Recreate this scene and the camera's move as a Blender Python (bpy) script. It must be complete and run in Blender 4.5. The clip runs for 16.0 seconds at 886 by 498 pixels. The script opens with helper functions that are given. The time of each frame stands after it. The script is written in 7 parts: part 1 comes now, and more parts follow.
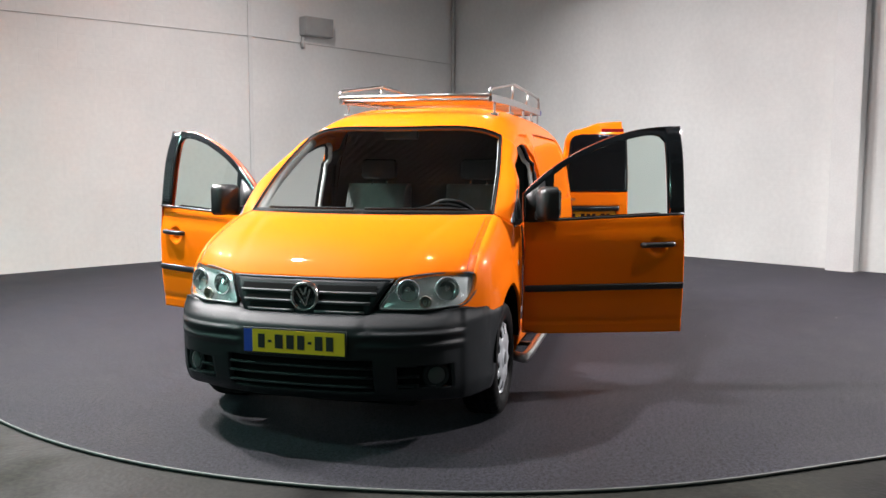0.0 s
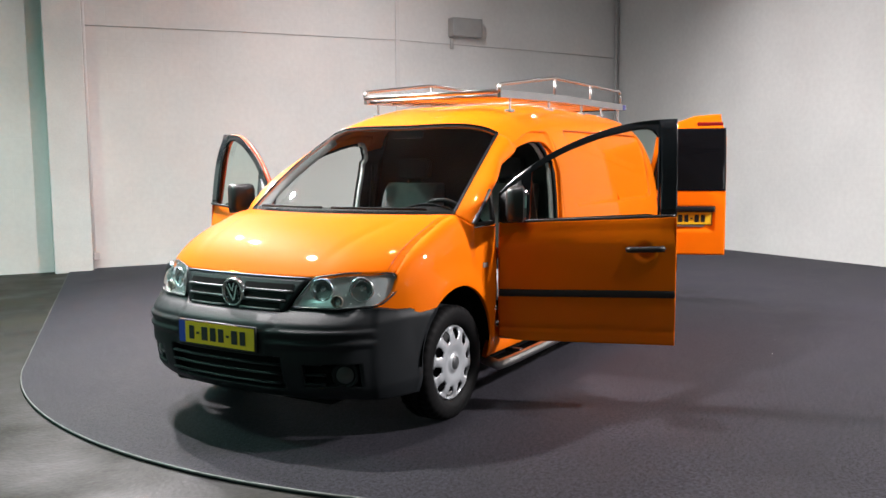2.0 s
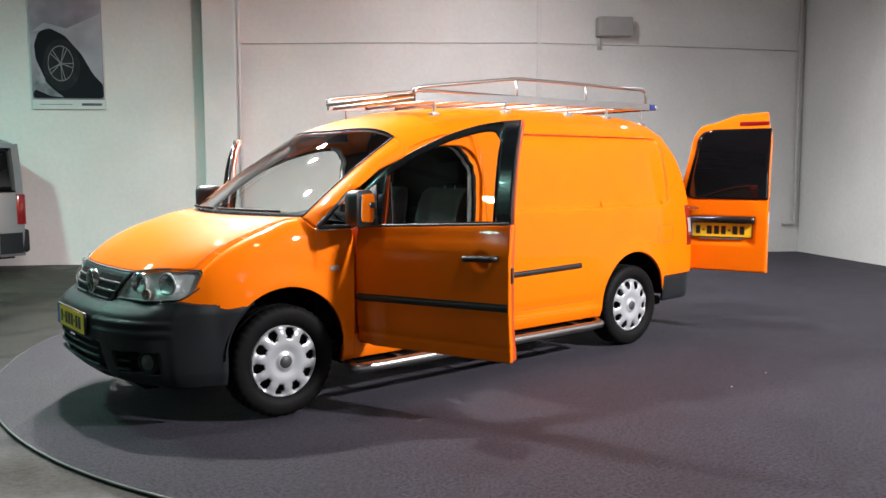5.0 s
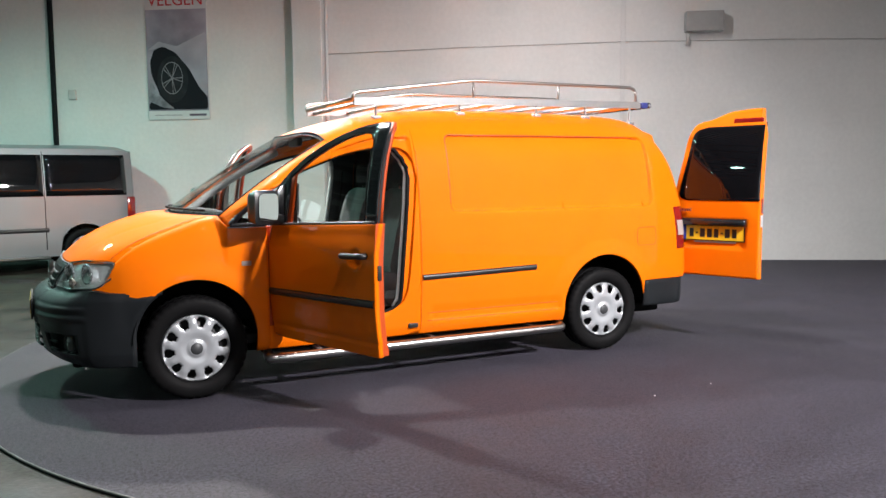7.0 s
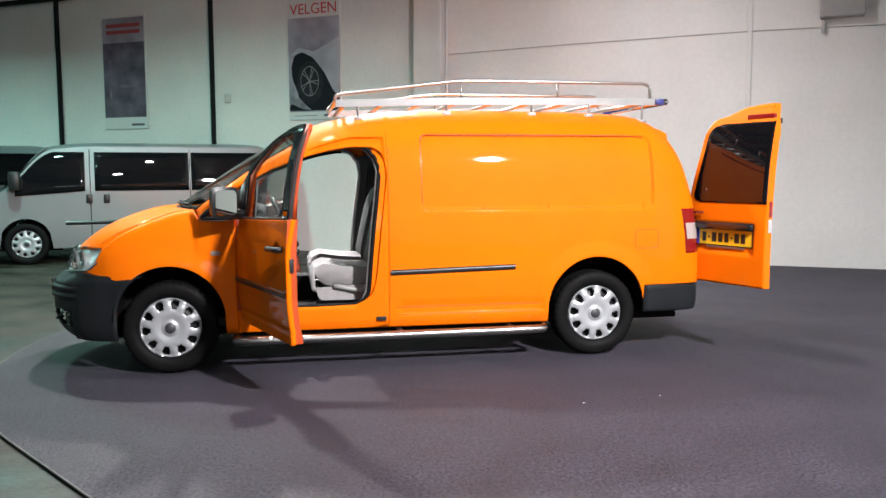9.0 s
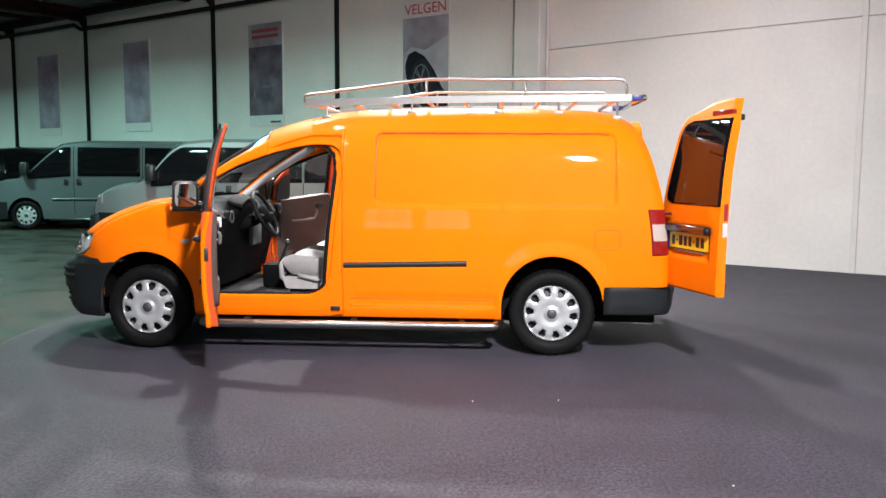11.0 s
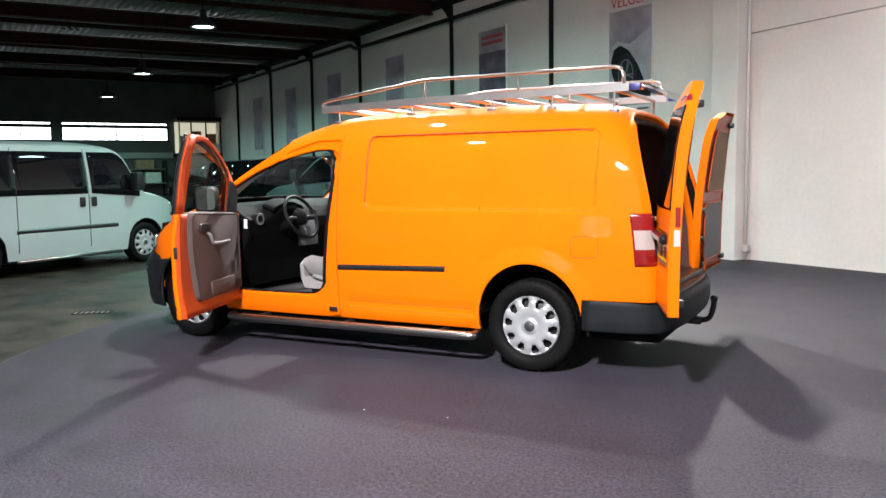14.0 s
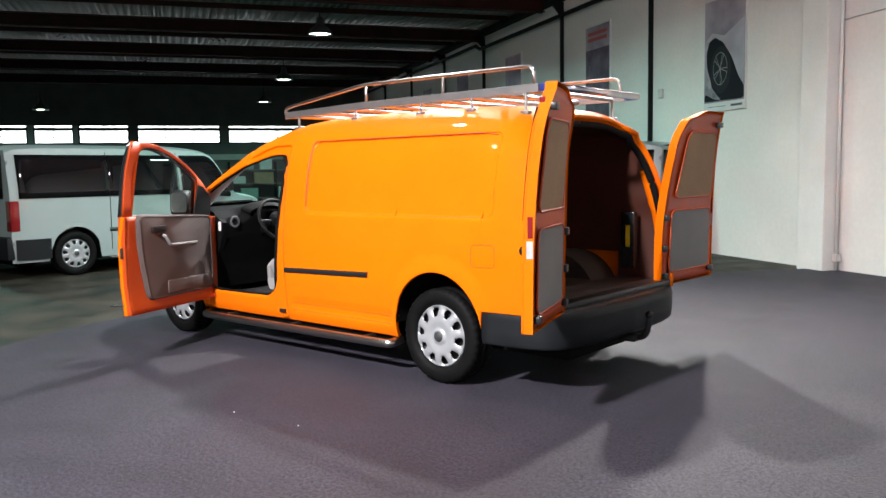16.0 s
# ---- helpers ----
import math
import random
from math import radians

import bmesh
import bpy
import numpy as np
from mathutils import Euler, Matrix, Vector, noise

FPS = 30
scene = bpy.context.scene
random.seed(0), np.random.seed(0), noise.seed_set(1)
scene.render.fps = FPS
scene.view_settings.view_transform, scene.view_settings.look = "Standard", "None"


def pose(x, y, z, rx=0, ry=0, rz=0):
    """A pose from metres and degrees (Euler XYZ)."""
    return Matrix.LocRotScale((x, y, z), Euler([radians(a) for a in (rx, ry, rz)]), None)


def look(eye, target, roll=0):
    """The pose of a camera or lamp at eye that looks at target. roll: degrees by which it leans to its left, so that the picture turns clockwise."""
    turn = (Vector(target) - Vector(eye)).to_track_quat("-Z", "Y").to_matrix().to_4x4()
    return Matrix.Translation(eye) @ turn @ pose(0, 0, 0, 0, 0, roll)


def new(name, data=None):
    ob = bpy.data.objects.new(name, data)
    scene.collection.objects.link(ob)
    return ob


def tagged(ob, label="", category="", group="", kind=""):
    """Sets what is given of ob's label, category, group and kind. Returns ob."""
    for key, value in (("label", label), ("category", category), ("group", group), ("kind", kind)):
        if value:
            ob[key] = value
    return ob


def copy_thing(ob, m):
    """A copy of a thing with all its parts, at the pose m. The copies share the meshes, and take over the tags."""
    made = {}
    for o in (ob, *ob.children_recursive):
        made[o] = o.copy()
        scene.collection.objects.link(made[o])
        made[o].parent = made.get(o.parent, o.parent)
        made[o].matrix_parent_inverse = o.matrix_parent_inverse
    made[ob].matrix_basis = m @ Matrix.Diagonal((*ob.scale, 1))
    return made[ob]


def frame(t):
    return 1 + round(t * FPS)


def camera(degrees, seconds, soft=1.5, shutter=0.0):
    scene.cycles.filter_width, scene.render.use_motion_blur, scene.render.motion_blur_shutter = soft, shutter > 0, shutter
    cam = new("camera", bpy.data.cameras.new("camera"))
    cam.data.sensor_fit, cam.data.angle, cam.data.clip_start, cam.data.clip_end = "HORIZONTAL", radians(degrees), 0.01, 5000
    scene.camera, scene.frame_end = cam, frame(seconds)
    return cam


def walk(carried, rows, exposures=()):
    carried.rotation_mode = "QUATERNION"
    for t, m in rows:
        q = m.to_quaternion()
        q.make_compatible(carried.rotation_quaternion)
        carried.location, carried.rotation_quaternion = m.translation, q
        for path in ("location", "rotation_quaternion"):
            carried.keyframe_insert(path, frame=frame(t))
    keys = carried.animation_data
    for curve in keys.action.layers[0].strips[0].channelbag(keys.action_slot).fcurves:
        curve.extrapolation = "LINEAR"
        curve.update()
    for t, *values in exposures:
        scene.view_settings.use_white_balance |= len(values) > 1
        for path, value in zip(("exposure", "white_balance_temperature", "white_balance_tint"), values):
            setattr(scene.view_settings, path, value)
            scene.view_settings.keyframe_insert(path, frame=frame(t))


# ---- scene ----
cam = camera(56.2, 16.0)
PATH = [
    (0, (6.004, 1.634, 1.387), (4.076, 1.142, 1.185), 0.1),
    (0.5, (5.874, 1.992, 1.390), (3.995, 1.336, 1.196), 0.2),
    (1, (5.734, 2.360, 1.391), (3.892, 1.605, 1.190), -0.2),
    (1.5, (5.527, 2.710, 1.382), (3.739, 1.836, 1.178), -0.2),
    (2, (5.312, 3.062, 1.385), (3.607, 2.037, 1.181), -0.4),
    (2.5, (5.073, 3.391, 1.387), (3.445, 2.246, 1.187), -0.1),
    (3, (4.800, 3.713, 1.377), (3.246, 2.469, 1.184), 0.1),
    (3.5, (4.522, 4.030, 1.373), (3.057, 2.682, 1.181), -0.1),
    (4, (4.245, 4.345, 1.377), (2.837, 2.937, 1.189), -0.5),
    (4.5, (3.953, 4.645, 1.371), (2.626, 3.160, 1.184), -0.7),
    (5, (3.654, 4.918, 1.370), (2.407, 3.365, 1.180), -0.2),
    (5.625, (3.272, 5.265, 1.362), (2.128, 3.626, 1.173), -0.2),
    (6.25, (2.861, 5.584, 1.350), (1.829, 3.868, 1.166), -0.3),
    (6.875, (2.418, 5.867, 1.341), (1.514, 4.083, 1.162), -0.5),
    (7.5, (1.939, 6.107, 1.342), (1.187, 4.263, 1.165), -0.4),
    (8, (1.563, 6.297, 1.352), (0.941, 4.405, 1.177), 0.2),
    (8.5, (1.141, 6.451, 1.355), (0.655, 4.519, 1.177), 0),
    (9, (0.709, 6.586, 1.347), (0.344, 4.628, 1.164), -0.2),
    (9.625, (0.155, 6.737, 1.349), (-0.057, 4.744, 1.160), -0.2),
    (10.25, (-0.421, 6.820, 1.357), (-0.486, 4.811, 1.162), 0.1),
    (10.875, (-0.994, 6.824, 1.365), (-0.899, 4.821, 1.168), 0.3),
    (11.5, (-1.537, 6.739, 1.367), (-1.254, 4.768, 1.176), 0.2),
    (12, (-1.951, 6.663, 1.346), (-1.519, 4.718, 1.170), 0),
    (12.5, (-2.369, 6.525, 1.362), (-1.753, 4.630, 1.190), -0.4),
    (13, (-2.791, 6.348, 1.361), (-2.044, 4.500, 1.191), -0.3),
    (13.5, (-3.155, 6.188, 1.359), (-2.283, 4.394, 1.217), 0),
    (14, (-3.534, 5.955, 1.357), (-2.611, 4.191, 1.169), -0.8),
    (14.5, (-3.895, 5.721, 1.361), (-2.843, 4.030, 1.183), 0.2),
    (15, (-4.262, 5.439, 1.358), (-3.097, 3.822, 1.196), 0.3),
    (15.5, (-4.641, 5.180, 1.358), (-3.428, 3.599, 1.189), -0.6),
    (16, (-4.981, 4.855, 1.376), (-3.687, 3.341, 1.191), -0.9),
]
walk(cam, [(t, look(eye, target, roll)) for t, eye, target, roll in PATH], [(0, -0.10), (5, -0.04), (8.5, -0.02), (12, 0.02), (16, 0.03)])

# ---------------------------------------------------------------- world and lights
world = bpy.data.worlds.new("hall_air")
world.use_nodes = True
world.node_tree.nodes["Background"].inputs[0].default_value = (0.30, 0.36, 0.36, 1)
world.node_tree.nodes["Background"].inputs[1].default_value = 0.02
scene.world = world

# the hall's own axes: u along the long wall, v along the end wall, origin in their corner
HALL = pose(-9.55, -2.11, 0, 0, 0, -31.6)
FLOOR = -0.02


def hall(u, v, z=0.0):
    return HALL @ Vector((u, v, z))


def disc_lamp(name, at, target, watts, size, colour, spread=150):
    data = bpy.data.lights.new(name, "AREA")
    data.shape, data.size, data.energy, data.color = "DISK", size, watts, colour
    data.spread = radians(spread)
    ob = new(name, data)
    ob.matrix_world = look(at, target)
    return tagged(ob, "overhead light of the display floor", "lamp", kind="structure")


SPOT = (1.0, 0.955, 0.965)
# ceiling lamps over the bonnet side and the long wall, over the cab, over the walk
disc_lamp("display_light", (1.75, -2.05, 4.9), (1.3, -0.2, 0), 430, 0.16, SPOT, 170)
disc_lamp("display_light", (0.2, -4.4, 4.9), (-0.9, 0.9, 0.0), 300, 0.16, SPOT, 115)
disc_lamp("display_light", (-0.8, -5.6, 4.9), (-1.6, 0.9, 0.0), 220, 0.16, SPOT, 105)
disc_lamp("display_light", (0.97, 0.7, 4.95), (0.97, 0.7, 0), 85, 0.20, SPOT, 170)
disc_lamp("display_light", (-2.5, 7.2, 4.9), (-1.0, 2.0, 0.0), 450, 0.40, SPOT, 100)
disc_lamp("display_light", (1.1, 4.0, 4.9), (0.6, 2.0, 0), 34, 0.25, SPOT, 170)
# two unseen fill lights added to wash the walls
disc_lamp("display_light", (-3.2, -2.6, 4.9), (-4.6, -4.0, 0.5), 60, 0.20, SPOT)
disc_lamp("display_light", (-5.9, -0.2, 4.9), (-5.6, 0.6, 0), 42, 0.20, SPOT, 150)
HALL_LIGHT = (0.48, 1.0, 0.86)

# ---------------------------------------------------------------- materials


def mat(name, colour, rough=0.5, metal=0.0, coat=0.0, vary=0.0, scale=8.0, fine=0.0, bump=0.0, bump_scale=120.0, spec=0.5, island=0.0):
    m = bpy.data.materials.new(name)
    m.use_nodes = True
    nt = m.node_tree
    b = nt.nodes["Principled BSDF"]
    b.inputs["Base Color"].default_value = (*colour, 1)
    b.inputs["Roughness"].default_value = rough
    b.inputs["Metallic"].default_value = metal
    b.inputs["Specular IOR Level"].default_value = spec
    b.inputs["Coat Weight"].default_value = coat
    b.inputs["Coat Roughness"].default_value = 0.03
    if vary or fine or bump:
        tc = nt.nodes.new("ShaderNodeTexCoord")
        if vary or fine:
            n1 = nt.nodes.new("ShaderNodeTexNoise")
            n1.inputs["Scale"].default_value = scale
            n1.inputs["Detail"].default_value = 6
            n2 = nt.nodes.new("ShaderNodeTexNoise")
            n2.inputs["Scale"].default_value = scale * 22
            n2.inputs["Detail"].default_value = 3
            nt.links.new(tc.outputs["Object"], n1.inputs["Vector"])
            nt.links.new(tc.outputs["Object"], n2.inputs["Vector"])
            r1 = nt.nodes.new("ShaderNodeMapRange")
            r1.inputs[1].default_value, r1.inputs[2].default_value = 0.3, 0.7
            r1.inputs[3].default_value, r1.inputs[4].default_value = 1 - vary, 1 + vary
            r2 = nt.nodes.new("ShaderNodeMapRange")
            r2.inputs[1].default_value, r2.inputs[2].default_value = 0.3, 0.7
            r2.inputs[3].default_value, r2.inputs[4].default_value = 1 - fine, 1 + fine
            nt.links.new(n1.outputs["Fac"], r1.inputs[0])
            nt.links.new(n2.outputs["Fac"], r2.inputs[0])
            mul = nt.nodes.new("ShaderNodeMath")
            mul.operation = "MULTIPLY"
            nt.links.new(r1.outputs[0], mul.inputs[0])
            nt.links.new(r2.outputs[0], mul.inputs[1])
            mix = nt.nodes.new("ShaderNodeVectorMath")
            mix.operation = "SCALE"
            mix.inputs[0].default_value = colour
            nt.links.new(mul.outputs[0], mix.inputs["Scale"])
            nt.links.new(mix.outputs[0], b.inputs["Base Color"])
            r3 = nt.nodes.new("ShaderNodeMapRange")
            r3.inputs[1].default_value, r3.inputs[2].default_value = 0.3, 0.7
            r3.inputs[3].default_value, r3.inputs[4].default_value = max(0.02, rough - vary * 0.3), min(1, rough + vary * 0.3)
            nt.links.new(n1.outputs["Fac"], r3.inputs[0])
            nt.links.new(r3.outputs[0], b.inputs["Roughness"])
        if bump:
            n3 = nt.nodes.new("ShaderNodeTexNoise")
            n3.inputs["Scale"].default_value = bump_scale
            n3.inputs["Detail"].default_value = 4
            nt.links.new(tc.outputs["Object"], n3.inputs["Vector"])
            bp = nt.nodes.new("ShaderNodeBump")
            bp.inputs["Strength"].default_value = bump
            bp.inputs["Distance"].default_value = 0.01
            nt.links.new(n3.outputs["Fac"], bp.inputs["Height"])
            nt.links.new(bp.outputs[0], b.inputs["Normal"])
    return m


def glow(name, colour, strength):
    m = bpy.data.materials.new(name)
    m.use_nodes = True
    b = m.node_tree.nodes["Principled BSDF"]
    b.inputs["Base Color"].default_value = (*colour, 1)
    b.inputs["Emission Color"].default_value = (*colour, 1)
    b.inputs["Emission Strength"].default_value = strength
    return m


def glass(name, tint, rough=0.0):
    """A thin pane: part clear, part mirror, by the gloss at its angle."""
    m = bpy.data.materials.new(name)
    m.use_nodes = True
    nt = m.node_tree
    nt.nodes.clear()
    out = nt.nodes.new("ShaderNodeOutputMaterial")
    clear = nt.nodes.new("ShaderNodeBsdfTransparent")
    clear.inputs[0].default_value = (*tint, 1)
    shine = nt.nodes.new("ShaderNodeBsdfGlossy")
    shine.inputs["Roughness"].default_value = rough
    lw = nt.nodes.new("ShaderNodeLayerWeight")
    lw.inputs[0].default_value = 0.5
    power = nt.nodes.new("ShaderNodeMath")
    power.operation = "POWER"
    power.inputs[1].default_value = 4.0
    nt.links.new(lw.outputs["Facing"], power.inputs[0])
    fr = nt.nodes.new("ShaderNodeMath")
    fr.operation = "MULTIPLY_ADD"
    fr.inputs[1].default_value, fr.inputs[2].default_value = 0.85, 0.06
    nt.links.new(power.outputs[0], fr.inputs[0])
    mix = nt.nodes.new("ShaderNodeMixShader")
    nt.links.new(fr.outputs[0], mix.inputs[0])
    nt.links.new(clear.outputs[0], mix.inputs[1])
    nt.links.new(shine.outputs[0], mix.inputs[2])
    nt.links.new(mix.outputs[0], out.inputs[0])
    return m


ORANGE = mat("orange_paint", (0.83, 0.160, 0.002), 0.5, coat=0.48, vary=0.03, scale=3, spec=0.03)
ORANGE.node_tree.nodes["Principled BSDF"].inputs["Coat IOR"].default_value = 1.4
# the body orange darkened for weaker light on inner faces; also draws the seams
ORANGE_SHADED = mat("orange_paint_shaded", (0.42, 0.050, 0.003), 0.45, coat=0.15, vary=0.12, scale=5)
PLASTIC = mat("grey_bumper_plastic", (0.0105, 0.0125, 0.0145), 0.48, vary=0.12, scale=4, bump=0.12, bump_scale=500, spec=0.20)
GRILLE_GREY = mat("satin_grille_grey", (0.055, 0.058, 0.060), 0.40, vary=0.1, scale=9, spec=0.4)
BLACK = mat("black_plastic", (0.012, 0.013, 0.014), 0.38, vary=0.1, scale=9)
GLOSS_BLACK = mat("gloss_black_trim", (0.010, 0.012, 0.014), 0.16, coat=0.4)
RUBBER = mat("tyre_rubber", (0.0042, 0.0042, 0.0046), 0.65, vary=0.25, scale=14, bump=0.1, bump_scale=300, spec=0.12)
DARK = mat("dark_underside", (0.005, 0.005, 0.005), 0.8, vary=0.2, spec=0.1)
SILVER = mat("silver_wheel_paint", (0.47, 0.495, 0.52), 0.30, metal=0.45, vary=0.05, scale=15)
STEEL = mat("black_wheel_steel", (0.02, 0.02, 0.022), 0.5, metal=0.3, vary=0.2)
CHROME = mat("chrome", (0.75, 0.76, 0.78), 0.12, metal=1.0)
STAINLESS = mat("brushed_stainless", (0.46, 0.45, 0.435), 0.28, metal=1.0)
ALU = mat("anodised_aluminium", (0.26, 0.263, 0.263), 0.46, metal=0.8, vary=0.06, scale=12)
WINDSHIELD = glass("windscreen_glass", (0.80, 0.86, 0.84))
SIDE_GLASS = glass("side_glass", (0.72, 0.82, 0.78))
DARK_GLASS = mat("privacy_glass", (0.004, 0.004, 0.005), 0.02, spec=0.6)
LENS = glass("headlamp_lens", (0.93, 0.96, 0.97))
REFLECTOR = mat("headlamp_reflector", (0.70, 0.74, 0.76), 0.16, metal=0.9)
LAMP_SATIN = mat("headlamp_satin_silver", (0.62, 0.66, 0.66), 0.26, metal=0.55, vary=0.05, scale=30)
RED = mat("red_lamp_lens", (0.20, 0.007, 0.009), 0.12, coat=0.6)
CLEAR_RED = mat("pale_lamp_lens", (0.40, 0.34, 0.32), 0.15, coat=0.6)
PLATE = mat("yellow_plate", (0.80, 0.50, 0.015), 0.4, vary=0.03)
PLATE_BLUE = mat("plate_blue", (0.02, 0.06, 0.42), 0.4)
FRIT = mat("black_glass_border", (0.004, 0.004, 0.0045), 0.6, vary=0.1, spec=0.1)
INK = mat("black_ink", (0.010, 0.010, 0.010), 0.5)
SEAT = mat("grey_seat_cloth", (0.30, 0.29, 0.29), 0.9, vary=0.12, scale=9, fine=0.12, bump=0.3, bump_scale=400)
# the seat cloth darkened for the roof's shade on the backrests
SEAT_SHADED = mat("grey_seat_cloth_shaded", (0.19, 0.186, 0.186), 0.9, vary=0.14, scale=9, fine=0.14, bump=0.3, bump_scale=400)
SEAT_DARK = mat("dark_seat_cloth", (0.028, 0.028, 0.030), 0.9, vary=0.15, scale=14, fine=0.15, bump=0.3, bump_scale=400)
TRIM = mat("door_card_plastic", (0.070, 0.052, 0.048), 0.62, vary=0.10, scale=6, bump=0.15, bump_scale=350)
TRIM_GREY = mat("grey_trim_plastic", (0.10, 0.105, 0.11), 0.6, vary=0.08, scale=6, bump=0.15, bump_scale=350)
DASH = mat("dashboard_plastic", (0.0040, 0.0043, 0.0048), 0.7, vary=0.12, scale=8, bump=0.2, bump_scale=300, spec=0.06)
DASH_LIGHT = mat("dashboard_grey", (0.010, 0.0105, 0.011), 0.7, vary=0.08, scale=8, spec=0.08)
PULL_GREY = mat("pull_plastic", (0.26, 0.265, 0.26), 0.5, vary=0.05)
PALE_TRIM = mat("pale_pillar_trim", (0.62, 0.625, 0.62), 0.6, vary=0.04)
BOARD = mat("hardboard_panel", (0.30, 0.185, 0.10), 0.7, vary=0.12, scale=4, fine=0.1)
GREY_BOARD = mat("grey_door_board", (0.17, 0.165, 0.16), 0.6, vary=0.08, scale=4)
# body orange of the load space with its shade put into the colour
LOAD_SHADED = mat("load_wall_shaded", (0.055, 0.011, 0.004), 0.6, vary=0.15, scale=3, fine=0.06)
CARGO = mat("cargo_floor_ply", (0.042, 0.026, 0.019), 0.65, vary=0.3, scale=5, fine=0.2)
WHITE_LABEL = mat("paper_label", (0.75, 0.76, 0.76), 0.6, vary=0.03)
BLUE_CAP = mat("blue_end_cap", (0.02, 0.03, 0.18), 0.4)
MIRROR = mat("mirror_glass", (0.85, 0.87, 0.87), 0.01, metal=1.0)

# ---------------------------------------------------------------- mesh helpers


def smooth_curve(*pts):
    """A smooth function through (x, y) pairs, without overshoot."""
    pts = sorted(pts)
    xs = [p[0] for p in pts]
    ys = [p[1] for p in pts]
    n = len(xs)
    sl = [(ys[i + 1] - ys[i]) / (xs[i + 1] - xs[i]) for i in range(n - 1)]
    m = [sl[0]] + [0.0 if sl[i - 1] * sl[i] <= 0 else 2 * sl[i - 1] * sl[i] / (sl[i - 1] + sl[i]) for i in range(1, n - 1)] + [sl[-1]]

    def f(x):
        if x <= xs[0]:
            return ys[0]
        if x >= xs[-1]:
            return ys[-1]
        i = max(k for k in range(n - 1) if xs[k] <= x)
        h = xs[i + 1] - xs[i]
        t = (x - xs[i]) / h
        return ((1 + 2 * t) * (1 - t) ** 2 * ys[i] + t * (1 - t) ** 2 * h * m[i] + t * t * (3 - 2 * t) * ys[i + 1] + t * t * (t - 1) * h * m[i + 1])
    return f


def step(a, b, x):
    t = max(0.0, min(1.0, (x - a) / (b - a)))
    return t * t * (3 - 2 * t)


def mix(a, b, t):
    return a + (b - a) * t


def grid(bm, f, nu, nv, flip=False, us=None):
    """A patch f(u, v) with its normal along du x dv."""
    us = us or [i / nu for i in range(nu + 1)]
    rows = [[bm.verts.new(f(u, j / nv)) for j in range(nv + 1)] for u in us]
    for i in range(len(us) - 1):
        for j in range(nv):
            q = (rows[i][j], rows[i + 1][j], rows[i + 1][j + 1], rows[i][j + 1])
            bm.faces.new(q[::-1] if flip else q)
    return rows


def both(bm, f, nu, nv, flip=False, us=None):
    """The patch and its mirror image in y."""
    grid(bm, f, nu, nv, flip, us)
    grid(bm, lambda u, v: (lambda p: (p[0], -p[1], p[2]))(f(u, v)), nu, nv, not flip, us)


def box(bm, x0, x1, y0, y1, z0, z1, bevel=0.0, m=None):
    made = bmesh.ops.create_cube(bm, size=1)["verts"]
    bmesh.ops.scale(bm, vec=(abs(x1 - x0), abs(y1 - y0), abs(z1 - z0)), verts=made)
    bmesh.ops.translate(bm, vec=((x0 + x1) / 2, (y0 + y1) / 2, (z0 + z1) / 2), verts=made)
    if bevel:
        edges = list({e for v in made for e in v.link_edges})
        r = bmesh.ops.bevel(bm, geom=edges, offset=bevel, segments=2, affect="EDGES", profile=0.5)
        made = list({v for f in r["faces"] for v in f.verts} | {v for v in made if v.is_valid})
    if m is not None:
        bmesh.ops.transform(bm, matrix=m, verts=made)
    return made


def tube(bm, pts, r, n=10, closed=False, flat=1.0):
    """A round bar along points; flat squeezes it in z."""
    pts = [Vector(p) for p in pts]
    rings = []
    count = len(pts)
    for i, p in enumerate(pts):
        a = pts[(i - 1) % count] if (closed or i > 0) else p
        b = pts[(i + 1) % count] if (closed or i < count - 1) else p
        d = (b - a).normalized()
        up = Vector((0, 0, 1)) if abs(d.z) < 0.95 else Vector((1, 0, 0))
        s = d.cross(up).normalized()
        w = s.cross(d).normalized()
        rings.append([bm.verts.new(p + (s * math.cos(k * math.tau / n) + w * flat * math.sin(k * math.tau / n)) * r) for k in range(n)])
    for i in range(count if closed else count - 1):
        a, b = rings[i], rings[(i + 1) % count]
        for k in range(n):
            bm.faces.new((a[k], a[(k + 1) % n], b[(k + 1) % n], b[k]))
    if not closed:
        bm.faces.new(rings[0][::-1])
        bm.faces.new(rings[-1])


def rounded(pts, r, n=5):
    """Points of a path with its corners rounded."""
    pts = [Vector(p) for p in pts]
    out = [pts[0]]
    for a, b, c in zip(pts, pts[1:], pts[2:]):
        ra = min(r, (a - b).length / 2)
        rc = min(r, (c - b).length / 2)
        p, q = b + (a - b).normalized() * ra, b + (c - b).normalized() * rc
        for k in range(n + 1):
            t = k / n
            out.append(p * (1 - t) ** 2 + b * 2 * t * (1 - t) + q * t * t)
    return out + [pts[-1]]


def ring_path(pts, r, n=5):
    """A closed outline with rounded corners."""
    pts = [Vector(p) for p in pts]
    k = len(pts)
    out = []
    for i in range(k):
        a, b, c = pts[i - 1], pts[i], pts[(i + 1) % k]
        ra = min(r, (a - b).length / 2.01)
        rc = min(r, (c - b).length / 2.01)
        p, q = b + (a - b).normalized() * ra, b + (c - b).normalized() * rc
        for j in range(n + 1):
            t = j / n
            out.append(p * (1 - t) ** 2 + b * 2 * t * (1 - t) + q * t * t)
    return out


